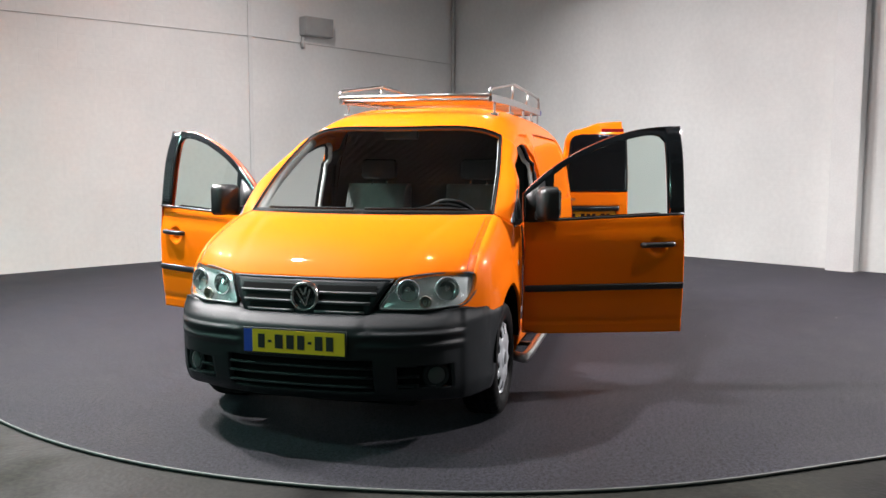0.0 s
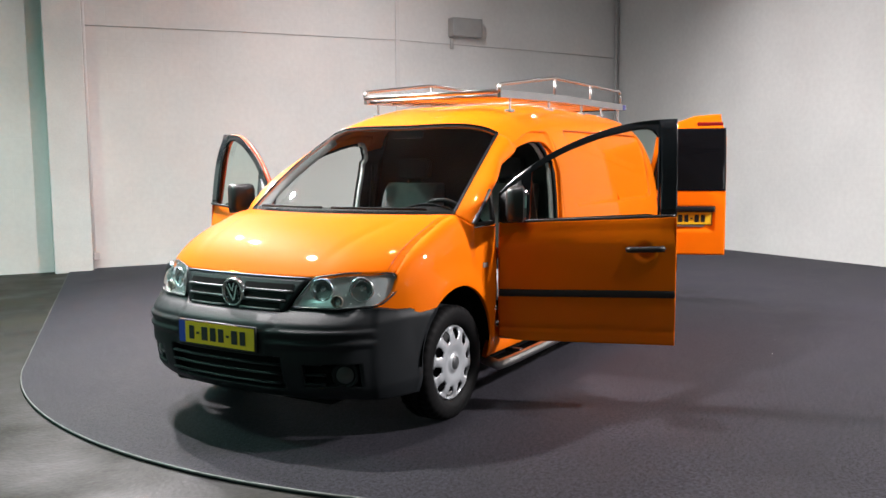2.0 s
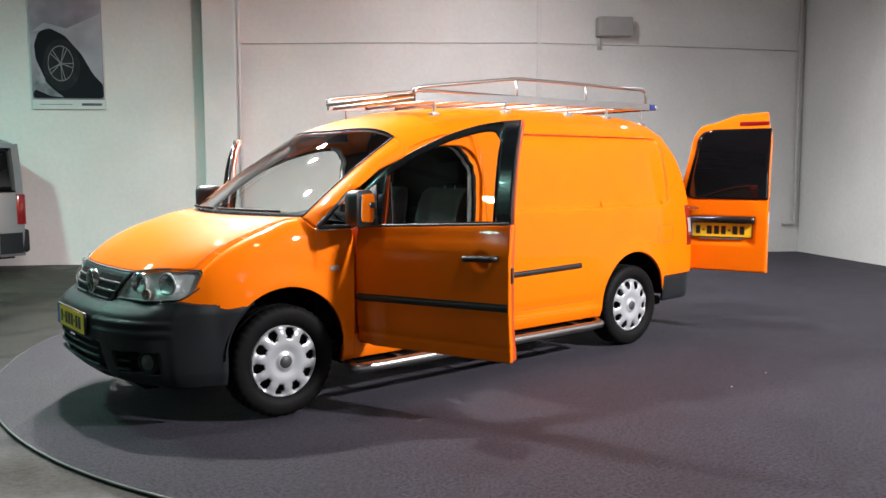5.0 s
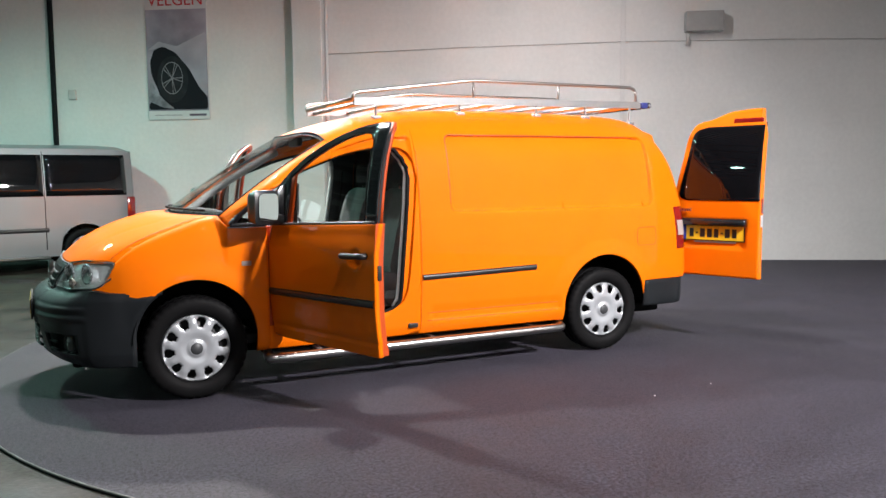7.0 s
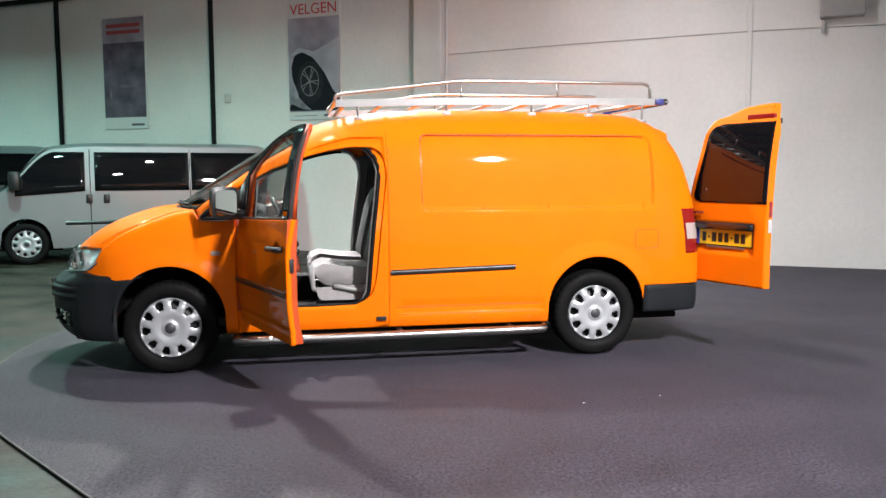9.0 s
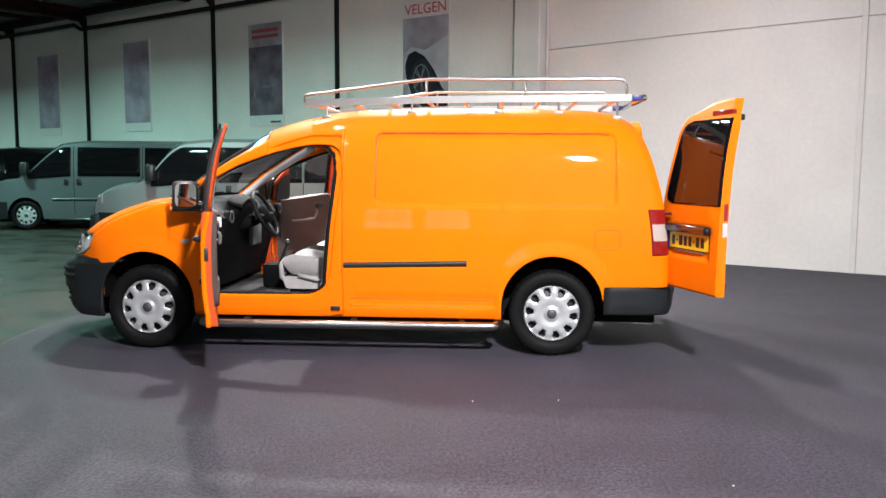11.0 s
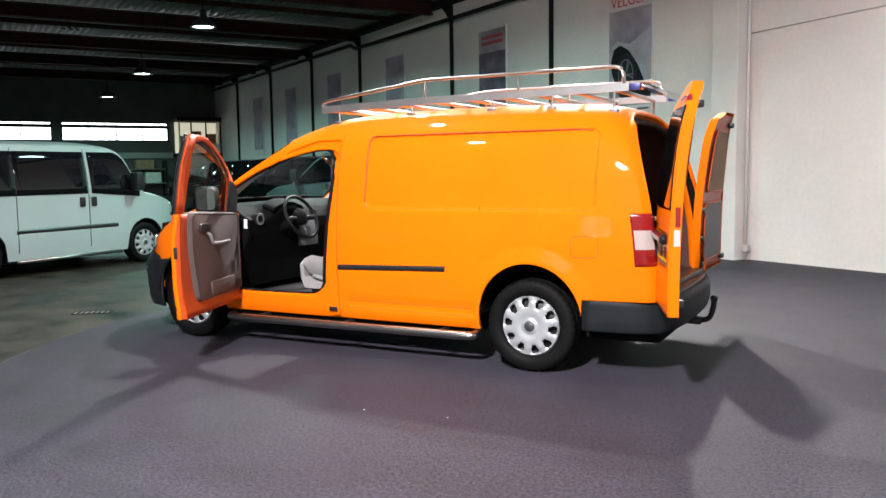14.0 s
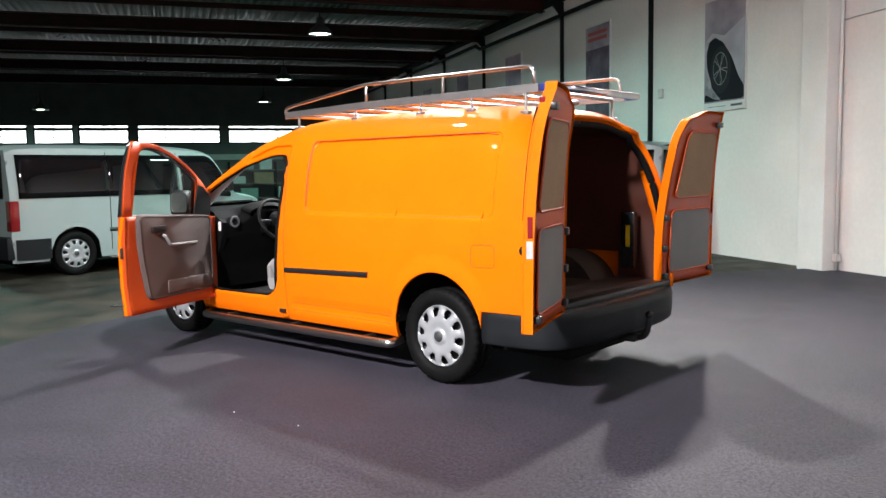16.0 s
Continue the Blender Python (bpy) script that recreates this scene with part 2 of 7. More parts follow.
def lathe(bm, profile, n=48, m=None):
    """A turned shape about the y axis from (radius, y) pairs."""
    rings = [[Vector((r * math.cos(k * math.tau / n), y, r * math.sin(k * math.tau / n))) for k in range(n)] for r, y in profile]
    vs = [[bm.verts.new(m @ p if m else p) for p in ring] for ring in rings]
    for a, b in zip(vs, vs[1:]):
        for k in range(n):
            bm.faces.new((a[k], b[k], b[(k + 1) % n], a[(k + 1) % n]))
    return vs


def slab(bm, outline, direction):
    """A flat outline drawn out along a direction."""
    d = Vector(direction)
    a = [bm.verts.new(p) for p in outline]
    b = [bm.verts.new(Vector(p) + d) for p in outline]
    bm.faces.new(a[::-1])
    bm.faces.new(b)
    k = len(a)
    for i in range(k):
        bm.faces.new((a[i], a[(i + 1) % k], b[(i + 1) % k], b[i]))


def mesh_of(name, bm, material, smooth=True, sharp=40, merge=0.0):
    if merge:
        bmesh.ops.remove_doubles(bm, verts=bm.verts, dist=merge)
    me = bpy.data.meshes.new(name)
    if smooth:
        for f in bm.faces:
            f.smooth = True
        for e in bm.edges:
            if len(e.link_faces) == 2 and e.calc_face_angle(0) > radians(sharp):
                e.smooth = False
    bm.to_mesh(me)
    bm.free()
    for mm in material if isinstance(material, (list, tuple)) else (material,):
        me.materials.append(mm)
    return me


def part(name, bm, material, parent, label="", smooth=True, sharp=40, merge=0.0, thick=0.0, recalc=False):
    if recalc:
        bmesh.ops.recalc_face_normals(bm, faces=bm.faces)
    ob = new(name, mesh_of(name, bm, material, smooth, sharp, merge))
    ob.parent = parent
    if label:
        ob["label"] = label
    if thick:
        s = ob.modifiers.new("thickness", "SOLIDIFY")
        s.thickness, s.offset = thick, -1
    return ob


def share(ob, parent, m, name=""):
    """Another part on the same mesh, under the same or another parent, at the pose m."""
    c = bpy.data.objects.new(name or ob.name.split(".")[0], ob.data)
    scene.collection.objects.link(c)
    c.parent = parent
    c.matrix_basis = m
    return c


def thing(name, m, label, category, group="", kind=""):
    ob = new(name)
    ob.empty_display_size = 0.2
    ob.matrix_world = m
    return tagged(ob, label, category, group, kind)


def solid(name, bm, material, m, label, category="", kind="structure", smooth=False, group=""):
    ob = new(name, mesh_of(name, bm, material, smooth))
    ob.matrix_world = m
    return tagged(ob, label, category, group, kind)

# ---------------------------------------------------------------- the hall
def wall_paint(name, colour, rough, course, depth):
    """Painted block masonry: faint courses, dirt and roller marks."""
    m = mat(name, colour, rough, vary=0.07, scale=0.7, fine=0.03)
    nt = m.node_tree
    tc = nt.nodes.new("ShaderNodeTexCoord")
    sep = nt.nodes.new("ShaderNodeSeparateXYZ")
    nt.links.new(tc.outputs["Object"], sep.inputs[0])
    add = nt.nodes.new("ShaderNodeMath")
    nt.links.new(sep.outputs[0], add.inputs[0])
    nt.links.new(sep.outputs[1], add.inputs[1])
    com = nt.nodes.new("ShaderNodeCombineXYZ")
    nt.links.new(add.outputs[0], com.inputs[0])
    nt.links.new(sep.outputs[2], com.inputs[1])
    br = nt.nodes.new("ShaderNodeTexBrick")
    br.inputs["Scale"].default_value = 1.0
    br.inputs["Brick Width"].default_value = course * 2.2
    br.inputs["Row Height"].default_value = course
    br.inputs["Mortar Size"].default_value = 0.006
    br.inputs["Mortar Smooth"].default_value = 0.6
    br.inputs["Color1"].default_value = br.inputs["Color2"].default_value = (1, 1, 1, 1)
    br.inputs["Mortar"].default_value = (0, 0, 0, 1)
    nt.links.new(com.outputs[0], br.inputs["Vector"])
    nz = nt.nodes.new("ShaderNodeTexNoise")
    nz.inputs["Scale"].default_value = 60
    nt.links.new(tc.outputs["Object"], nz.inputs["Vector"])
    mm = nt.nodes.new("ShaderNodeMath")
    mm.operation = "MULTIPLY_ADD"
    mm.inputs[1].default_value = 0.35
    nt.links.new(nz.outputs["Fac"], mm.inputs[0])
    nt.links.new(br.outputs["Color"], mm.inputs[2])
    bp = nt.nodes.new("ShaderNodeBump")
    bp.inputs["Strength"].default_value = depth
    bp.inputs["Distance"].default_value = 0.008
    nt.links.new(mm.outputs[0], bp.inputs["Height"])
    nt.links.new(bp.outputs[0], nt.nodes["Principled BSDF"].inputs["Normal"])
    return m


WALL = wall_paint("white_wall_paint", (0.70, 0.70, 0.685), 0.75, 0.22, 0.16)
WALL_TRIM = mat("white_gloss_paint", (0.66, 0.66, 0.65), 0.5, vary=0.06, scale=2, fine=0.03)
CONCRETE = mat("stained_concrete", (0.0175, 0.0163, 0.0120), 0.62, vary=0.85, scale=1.7, fine=0.35, bump=0.2, bump_scale=40, spec=0.25)
CARPET = mat("anthracite_carpet", (0.0275, 0.0254, 0.0352), 0.62, vary=0.18, scale=2.6, fine=0.85, bump=0.7, bump_scale=230, spec=0.24)
for m in (CARPET, CONCRETE):
    m.node_tree.nodes["Principled BSDF"].inputs["Diffuse Roughness"].default_value = 1.0
RIM = mat("worn_metal_edging", (0.17, 0.17, 0.165), 0.6, metal=0.3, vary=0.3, scale=6)
IRON = mat("dark_painted_iron", (0.010, 0.011, 0.012), 0.7, vary=0.2, scale=3, spec=0.12)
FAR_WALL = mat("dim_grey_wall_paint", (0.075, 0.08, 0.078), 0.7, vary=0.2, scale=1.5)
ROOF = mat("corrugated_roof_sheet", (0.20, 0.205, 0.21), 0.34, vary=0.25, scale=0.8)
PIPE = mat("painted_pipe", (0.50, 0.49, 0.48), 0.5, vary=0.1)

LONG, DEEP, TOP = 36.5, 17.5, 5.36

bm = bmesh.new()
box(bm, -0.5, LONG + 0.5, -0.5, DEEP + 0.5, FLOOR - 0.3, FLOOR)
solid("floor", bm, CONCRETE, HALL, "stained grey concrete floor of a car hall", "floor")

bm = bmesh.new()
box(bm, -0.3, LONG + 0.3, -0.3, 0, FLOOR, TOP)
solid("wall_long", bm, WALL, HALL, "white painted block wall of the hall", "wall")
END = HALL @ pose(0, 0, 0, 0, 0, 1.8)
bm = bmesh.new()
box(bm, -0.3, 0, -0.3, DEEP + 1, FLOOR, TOP)
solid("wall_end", bm, WALL, END, "white painted block wall behind the display floor", "wall")
bm = bmesh.new()
BACK = [(-0.25, 0.95), (1.15, 2.35)]
box(bm, -1.5, LONG + 0.3, DEEP, DEEP + 0.3, FLOOR, 1.5)
box(bm, -1.5, LONG + 0.3, DEEP, DEEP + 0.3, 3.1, TOP)
for a, b in ((-1.5, -0.25), (0.95, 1.15), (2.35, LONG + 0.3)):
    box(bm, a, b, DEEP + 0.002, DEEP + 0.298, 1.5, 3.1)
solid("wall_back", bm, mat("grey_back_wall_paint", (0.20, 0.20, 0.195), 0.75, vary=0.1, scale=0.8), HALL, "plain painted wall closing the hall", "wall")
for a, b in BACK:
    w = thing("window_back", HALL @ pose((a + b) / 2, DEEP + 0.1, 0), "tall paned window behind the display floor with daylight", "window", "back windows", "structure")
    h = (b - a) / 2
    bm = bmesh.new()
    for z in (1.53, 2.05, 2.30, 3.07):
        box(bm, -h, h, 0, 0.06, z - 0.03, z + 0.03)
    for x in (-h + 0.03, -h / 3, h / 3, h - 0.03):
        box(bm, x - 0.03, x + 0.03, 0.003, 0.057, 1.5, 3.1)
    part("window_frame", bm, WALL_TRIM, w, smooth=False)

# end wall with a band of windows
bm = bmesh.new()
SILL, HEAD = 2.71, 3.50
box(bm, LONG, LONG + 0.3, -0.3, DEEP, FLOOR, SILL)
box(bm, LONG, LONG + 0.3, -0.3, DEEP, HEAD, TOP)
edges = [0.0, 1.95, 6.05, 6.35, 9.65, 9.95, 11.86, 12.03, 13.5, 13.7, 16.6, DEEP]
for a, b in zip(edges[0::2], edges[1::2]):
    box(bm, LONG + 0.002, LONG + 0.298, a - 0.3 if a == 0 else a, b if b < DEEP else b, SILL, HEAD)
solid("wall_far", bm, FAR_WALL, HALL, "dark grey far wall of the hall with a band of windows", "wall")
DAY = glow("daylight_beyond", (0.92, 0.97, 1.0), 4.0)
bm = bmesh.new()
grid(bm, lambda u, v: (LONG + 0.8, mix(-1, DEEP, u), mix(1.5, 5.0, v)), 1, 1)
grid(bm, lambda u, v: (mix(-2, 4, u), DEEP + 0.8, mix(0.8, 3.8, v)), 1, 1)
solid("backdrop", bm, DAY, HALL, "bright daylight beyond the high windows", "daylight")
openings = [(b, c) for b, c in zip(edges[1::2], edges[2::2])]
for b, c in openings:
    w = thing("window_high", HALL @ pose(LONG + 0.1, (b + c) / 2, 0), "high factory window with thin dark bars and white daylight", "window", "high windows", "structure")
    h = (c - b) / 2
    bm = bmesh.new()
    for z in (SILL + 0.03, HEAD - 0.03):
        box(bm, 0, 0.06, -h, h, z - 0.03, z + 0.03)
    for y in (-h + 0.03, h - 0.03):
        box(bm, 0.003, 0.057, y - 0.03, y + 0.03, SILL, HEAD)
    part("window_frame", bm, IRON, w, smooth=False)
    for z, t in ((0.26, 0.012), (0.595, 0.065)):
        bm = bmesh.new()
        box(bm, 0.01, 0.05, -h, h, SILL + z - t, SILL + z + t)
        part("crossbar", bm, IRON, w, smooth=False)
    for k in range(1, max(2, round(2 * h / 0.95))):
        bm = bmesh.new()
        y = -h + 2 * h * k / max(2, round(2 * h / 0.95))
        box(bm, 0.012, 0.048, y - 0.018, y + 0.018, SILL, HEAD)
        part("glazing_bar", bm, IRON, w, smooth=False)

# roof sheets, trusses and purlins
bm = bmesh.new()
n = 400
grid(bm, lambda u, v: (mix(-1.6, LONG + 0.3, u), mix(-0.3, DEEP + 0.3, v), TOP - 0.06 + (0.035, 0.035, -0.035, -0.035)[round(v * n) % 4]), 1, n, flip=True)
solid("ceiling", bm, ROOF, HALL, "dark corrugated roof sheeting over the hall", "ceiling")

OXIDE = mat("red_oxide_iron", (0.030, 0.012, 0.011), 0.7, vary=0.25, scale=3, spec=0.12)
beam = thing("roof_beam", HALL @ pose(17.75, 0, 0), "dark red-brown steel roof beam spanning the hall", "beam", "roof beams", "structure")
for name, w, z0, z1 in (("bottom_flange", 0.10, 4.92, 4.945), ("web", 0.012, 4.946, 5.205), ("top_flange", 0.10, 5.206, 5.23)):
    bm = bmesh.new()
    box(bm, -w, w, 0.21, DEEP - 0.004, z0, z1)
    part(name, bm, OXIDE, beam, smooth=False)
for u in (22.0, 26.2, 30.4, 34.6):
    copy_thing(beam, HALL @ pose(u, 0, 0))
for u in (13.6, 15.7, 19.9, 24.1, 28.3, 32.5):
    bm = bmesh.new()
    box(bm, u - 0.045, u + 0.045, 0.21, DEEP - 0.004, 5.12, 5.23)
    solid("roof_purlin", bm, OXIDE, HALL, "dark red-brown steel purlin under the roof sheets", "purlin", group="roof purlins")
bm = bmesh.new()
box(bm, 11.0, LONG, 0.02, 0.20, 5.06, 5.20)
solid("eaves_beam", bm, IRON, HALL, "dark steel beam along the top of the long wall", "beam")
bm = bmesh.new()
tube(bm, [(10.0, 0.16, 4.72), (22.0, 0.16, 4.72), (22.3, 0.16, 4.85), (LONG, 0.16, 4.85)], 0.05, 8)
solid("ceiling_duct", bm, IRON, HALL, "dark round duct under the eaves beam", "duct", smooth=True)

# columns of the long wall: one white pilaster, then slim dark posts
bm = bmesh.new()
box(bm, 9.03, 9.50, 0.0, 0.26, FLOOR, TOP, 0.012)
solid("pilaster", bm, WALL_TRIM, HALL, "white painted square pilaster on the long wall", "pilaster")
bm = bmesh.new()
box(bm, 0.0, 0.22, 6.99, 7.35, FLOOR, TOP, 0.012)
solid("pilaster", bm, WALL_TRIM, END, "white painted square pilaster on the end wall", "pilaster")
post = thing("wall_post", HALL @ pose(13.55, 0, 0), "slim dark steel post standing against the long wall", "post", "wall posts", "structure")
bm = bmesh.new()
box(bm, -0.026, 0.026, 0.004, 0.08, FLOOR, 5.05)
part("shaft", bm, IRON, post, smooth=False)
bm = bmesh.new()
slab(bm, [(-0.025, 0.08, 4.75), (-0.025, 0.34, 5.05), (-0.025, 0.08, 5.05)], (0.05, 0, 0))
part("bracket", bm, IRON, post, smooth=False)
for u in (17.15, 22.0, 25.5, 29.3, 33.2):
    copy_thing(post, HALL @ pose(u, 0, 0))

# services on the white walls
bm = bmesh.new()
box(bm, 4.385, 4.455, 0.0, 0.018, FLOOR, TOP, 0.004)
solid("wall_strip", bm, WALL_TRIM, HALL, "narrow white painted cover strip on the wall", "cover strip")
bm = bmesh.new()
tube(bm, [(9.02, 0.012, 3.25), (7.0, 0.012, 3.30), (4.42, 0.012, 3.335), (2.0, 0.012, 3.31), (0.12, 0.012, 3.27)], 0.007, 6)
solid("wall_cable", bm, PIPE, HALL, "thin grey cable clipped across the white wall", "cable", smooth=True)
bm = bmesh.new()
tube(bm, rounded([(0.10, 0.05, TOP), (0.10, 0.05, 0.47), (0.30, 0.05, 0.47)], 0.05), 0.03, 8)
solid("corner_pipe", bm, PIPE, HALL, "grey painted pipe running down the room corner", "pipe", smooth=True)
bm = bmesh.new()
tube(bm, [(9.0, 0.06, FLOOR), (9.0, 0.06, TOP)], 0.022, 8)
solid("pilaster_pipe", bm, WALL_TRIM, HALL, "white painted pipe beside the pilaster", "pipe", smooth=True)
bm = bmesh.new()
box(bm, 8.93, 9.01, 0.04, 0.12, 0.12, 0.22, 0.01)
solid("wall_socket", bm, PIPE, HALL, "grey wall socket low beside the pilaster", "socket")
speaker = thing("wall_box", HALL @ pose(3.24, 0, 3.585), "grey metal junction box fixed high on the white wall", "wall box")
bm = bmesh.new()
box(bm, -0.275, 0.275, 0.0, 0.18, -0.148, 0.148, 0.015)
part("housing", bm, mat("grey_box_paint", (0.34, 0.34, 0.33), 0.5, vary=0.06), speaker, smooth=False)
bm = bmesh.new()
tube(bm, [(0.22, 0.03, -0.16), (0.22, 0.03, -0.34)], 0.03, 8)
part("conduit", bm, PIPE, speaker)
bm = bmesh.new()
box(bm, 13.18, 13.30, 0.0, 0.05, 2.62, 2.78, 0.01)
solid("wall_switch", bm, PIPE, HALL, "small grey switch box on the long wall", "switch box")

# the carpeted display floor: a disc that widens to the two walls
CX, CY, CR = -1.14, 0.0, 3.9


def tangent(px, py, side):
    d = math.hypot(px - CX, py - CY)
    a = math.atan2(py - CY, px - CX) + side * math.acos(CR / d)
    return a


pa, pb, pc = hall(9.3, -0.01), hall(-0.02, -0.01), END @ Vector((-0.02, 13.5, 0))
a0, a1 = tangent(pa.x, pa.y, 1), tangent(pc.x, pc.y, -1)
while a1 < a0:
    a1 += math.tau
arc = [(CX + CR * math.cos(mix(a0, a1, k / 120)), CY + CR * math.sin(mix(a0, a1, k / 120))) for k in range(121)]
outline = [(pc.x, pc.y), (pb.x, pb.y), (pa.x, pa.y)]
bm = bmesh.new()
slab(bm, [(x, y, FLOOR - 0.01) for x, y in arc + outline], (0, 0, 0.01 - FLOOR))
solid("carpet", bm, CARPET, Matrix(), "anthracite carpet of the round display floor", "carpet")
bm = bmesh.new()
tube(bm, [(x, y, -0.007) for x, y in [(pa.x, pa.y)] + arc + [(pc.x, pc.y)]], 0.0075, 6)
solid("carpet_edging", bm, RIM, Matrix(), "worn metal edging round the carpeted floor", "edging", smooth=True)
bm = bmesh.new()
for k in range(5):
    x, y = random.uniform(-4, 2), random.uniform(1.3, 4.0)
    if math.hypot(x - CX, y - CY) < 3.7:
        a, s = random.uniform(0, 6.28), random.uniform(0.003, 0.006)
        slab(bm, [(x + s * math.cos(a + q) * random.uniform(0.5, 1.3), y + s * math.sin(a + q) * 0.6, 0.001) for q in (0, 1.3, 2.6, 3.9, 5.1)], (0, 0, 0.003))
tagged(solid("carpet_crumbs", bm, WHITE_LABEL, Matrix(), "pale crumbs of grit lying on the carpet", "grit"), kind="stuff")

# floor drain in the concrete
drain = thing("floor_drain", pose(3.44, 0.27, FLOOR, 0, 0, 35) @ Matrix.Diagonal((0.6, 0.6, 1, 1)), "dark slotted iron drain grating in the concrete floor", "drain", kind="structure")
bm = bmesh.new()
for y in (-0.12, 0.12):
    box(bm, -0.30, 0.30, y - 0.012, y + 0.012, 0.0, 0.006)
for x in (-0.30, 0.30):
    box(bm, x - 0.012, x + 0.012, -0.132, 0.132, 0.0, 0.0055)
part("frame", bm, IRON, drain, smooth=False)
bm = bmesh.new()
box(bm, -0.289, 0.289, -0.109, 0.109, 0.0, 0.002)
part("pit", bm, DARK, drain, smooth=False)
for k in range(7):
    bm = bmesh.new()
    box(bm, -0.26 + k * 0.085, -0.235 + k * 0.085, -0.107, 0.107, 0.0, 0.0048)
    part("slat", bm, RIM, drain, smooth=False)

# posters on the long wall
PAPER = mat("poster_board", (0.62, 0.64, 0.64), 0.45, vary=0.03)
POSTER_DARK = mat("poster_dark_print", (0.13, 0.115, 0.15), 0.6, spec=0.1, vary=0.5, scale=2.5)
POSTER_SKY = mat("poster_grey_print", (0.30, 0.29, 0.34), 0.6, spec=0.1, vary=0.5, scale=1.3)
POSTER_RED = mat("poster_red_print", (0.50, 0.02, 0.03), 0.45)
PW, PH = 1.02, 2.16


def poster_base(u, z, label, tall=PH):
    p = thing("wall_poster", HALL @ pose(u, 0.003, z), label, "poster", "wall posters")
    bm = bmesh.new()
    box(bm, -PW / 2, PW / 2, 0, 0.03, 0, tall, 0.004)
    part("board", bm, PAPER, p, smooth=False)
    return p


def flat(bm, x0, x1, z0, z1, y=0.032, d=0.002):
    box(bm, x0, x1, y, y + d, z0, z1)


first = poster_base(11.45, 2.27, "tall poster with a car wheel and a red word over it")
bm = bmesh.new()
flat(bm, -PW / 2 + 0.01, PW / 2 - 0.01, 0.14, 1.74)
part("picture", bm, POSTER_SKY, first, "grey cloudy print", smooth=False)
bm = bmesh.new()


def disc(bm, cx, cz, r0, r1, y, n=40, tilt=0.75, a0=0.0, a1=math.tau):
    for k in range(n):
        a, b = mix(a0, a1, k / n), mix(a0, a1, (k + 1) / n)
        bm.faces.new([bm.verts.new((cx + r * tilt * math.cos(t), y, cz + r * math.sin(t))) for r, t in ((r0, a), (r1, a), (r1, b), (r0, b))])


# the wall faces the hall, so what reads from left to right runs against u
def print_shape(bm, pts, y, r=0.05):
    """A flat printed shape from corner points given to the viewer's right and up."""
    slab(bm, [(-p.x, y, p.z) for p in ring_path([(x, 0, z) for x, z in pts], r, 5)], (0, 0.0003, 0))


bm = bmesh.new()
print_shape(bm, [(-0.49, 1.10), (-0.30, 1.24), (0.0, 1.16), (0.49, 1.38), (0.49, 0.30), (0.2, 0.78), (-0.2, 1.15)], 0.0341, 0.02)
part("fender_print", bm, mat("poster_fender", (0.37, 0.37, 0.42), 0.6, spec=0.1, vary=0.25, scale=1.5), first, "pale printed car wing", smooth=False)
bm = bmesh.new()
print_shape(bm, [(-0.45, 0.93), (-0.38, 1.11), (-0.23, 1.165), (-0.02, 1.06), (0.20, 0.80), (0.36, 0.50), (0.49, 0.36), (0.49, 0.16), (-0.49, 0.16), (-0.49, 0.25), (-0.30, 0.40), (-0.435, 0.72)], 0.0346, 0.05)
part("arch_print", bm, mat("poster_black_print", (0.012, 0.013, 0.017), 0.6, spec=0.1), first, "black printed wheel arch and ground", smooth=False)
CX, CZ = 0.09, 0.66
bm = bmesh.new()
disc(bm, CX - 0.01, CZ - 0.02, 0.0, 0.37, 0.0355, tilt=0.70)
part("tyre_print", bm, mat("poster_tyre_print", (0.022, 0.024, 0.028), 0.6, spec=0.1, vary=0.3, scale=5), first, "dark printed tyre", smooth=False)
bm = bmesh.new()
disc(bm, CX, CZ, 0.243, 0.256, 0.0362, tilt=0.70)
disc(bm, CX, CZ, 0.0, 0.035, 0.0362, tilt=0.70)
for k in range(5):
    a = k * math.tau / 5 + 0.75
    for d in (-0.13, 0.13):
        p = Vector((CX, 0.0362, CZ))
        q = Vector((CX + 0.173 * math.cos(a + d), 0.0362, CZ + 0.247 * math.sin(a + d)))
        n = Vector((-(q - p).z, 0, (q - p).x)).normalized() * 0.006
        bm.faces.new([bm.verts.new(v) for v in (p - n, p + n, q + n, q - n)])
part("rim_print", bm, mat("poster_rim", (0.22, 0.23, 0.25), 0.6, spec=0.1, vary=0.3, scale=9), first, smooth=False)
bm = bmesh.new()
print_shape(bm, [(-0.49, 0.44), (-0.44, 0.66), (-0.36, 0.45), (-0.22, 0.30), (-0.06, 0.17), (-0.24, 0.19), (-0.49, 0.30)], 0.0352, 0.03)
part("road_print", bm, mat("poster_road", (0.24, 0.25, 0.28), 0.6, spec=0.1, vary=0.5, scale=6), first, smooth=False)
bm = bmesh.new()
flat(bm, -0.46, -0.18, 0.055, 0.09)
flat(bm, -0.05, 0.40, 0.068, 0.076)
part("small_print", bm, POSTER_DARK, first, smooth=False)
word = bpy.data.curves.new("word", "FONT")
word.body, word.size, word.extrude, word.align_x = "VELGEN", 0.255, 0.001, "CENTER"
wo = new("word", word)
wo.data.materials.append(POSTER_RED)
wo.parent = first
wo.matrix_basis = pose(0, 0.034, 1.80, 90, 0, 180)
wo["label"] = "red capital lettering"

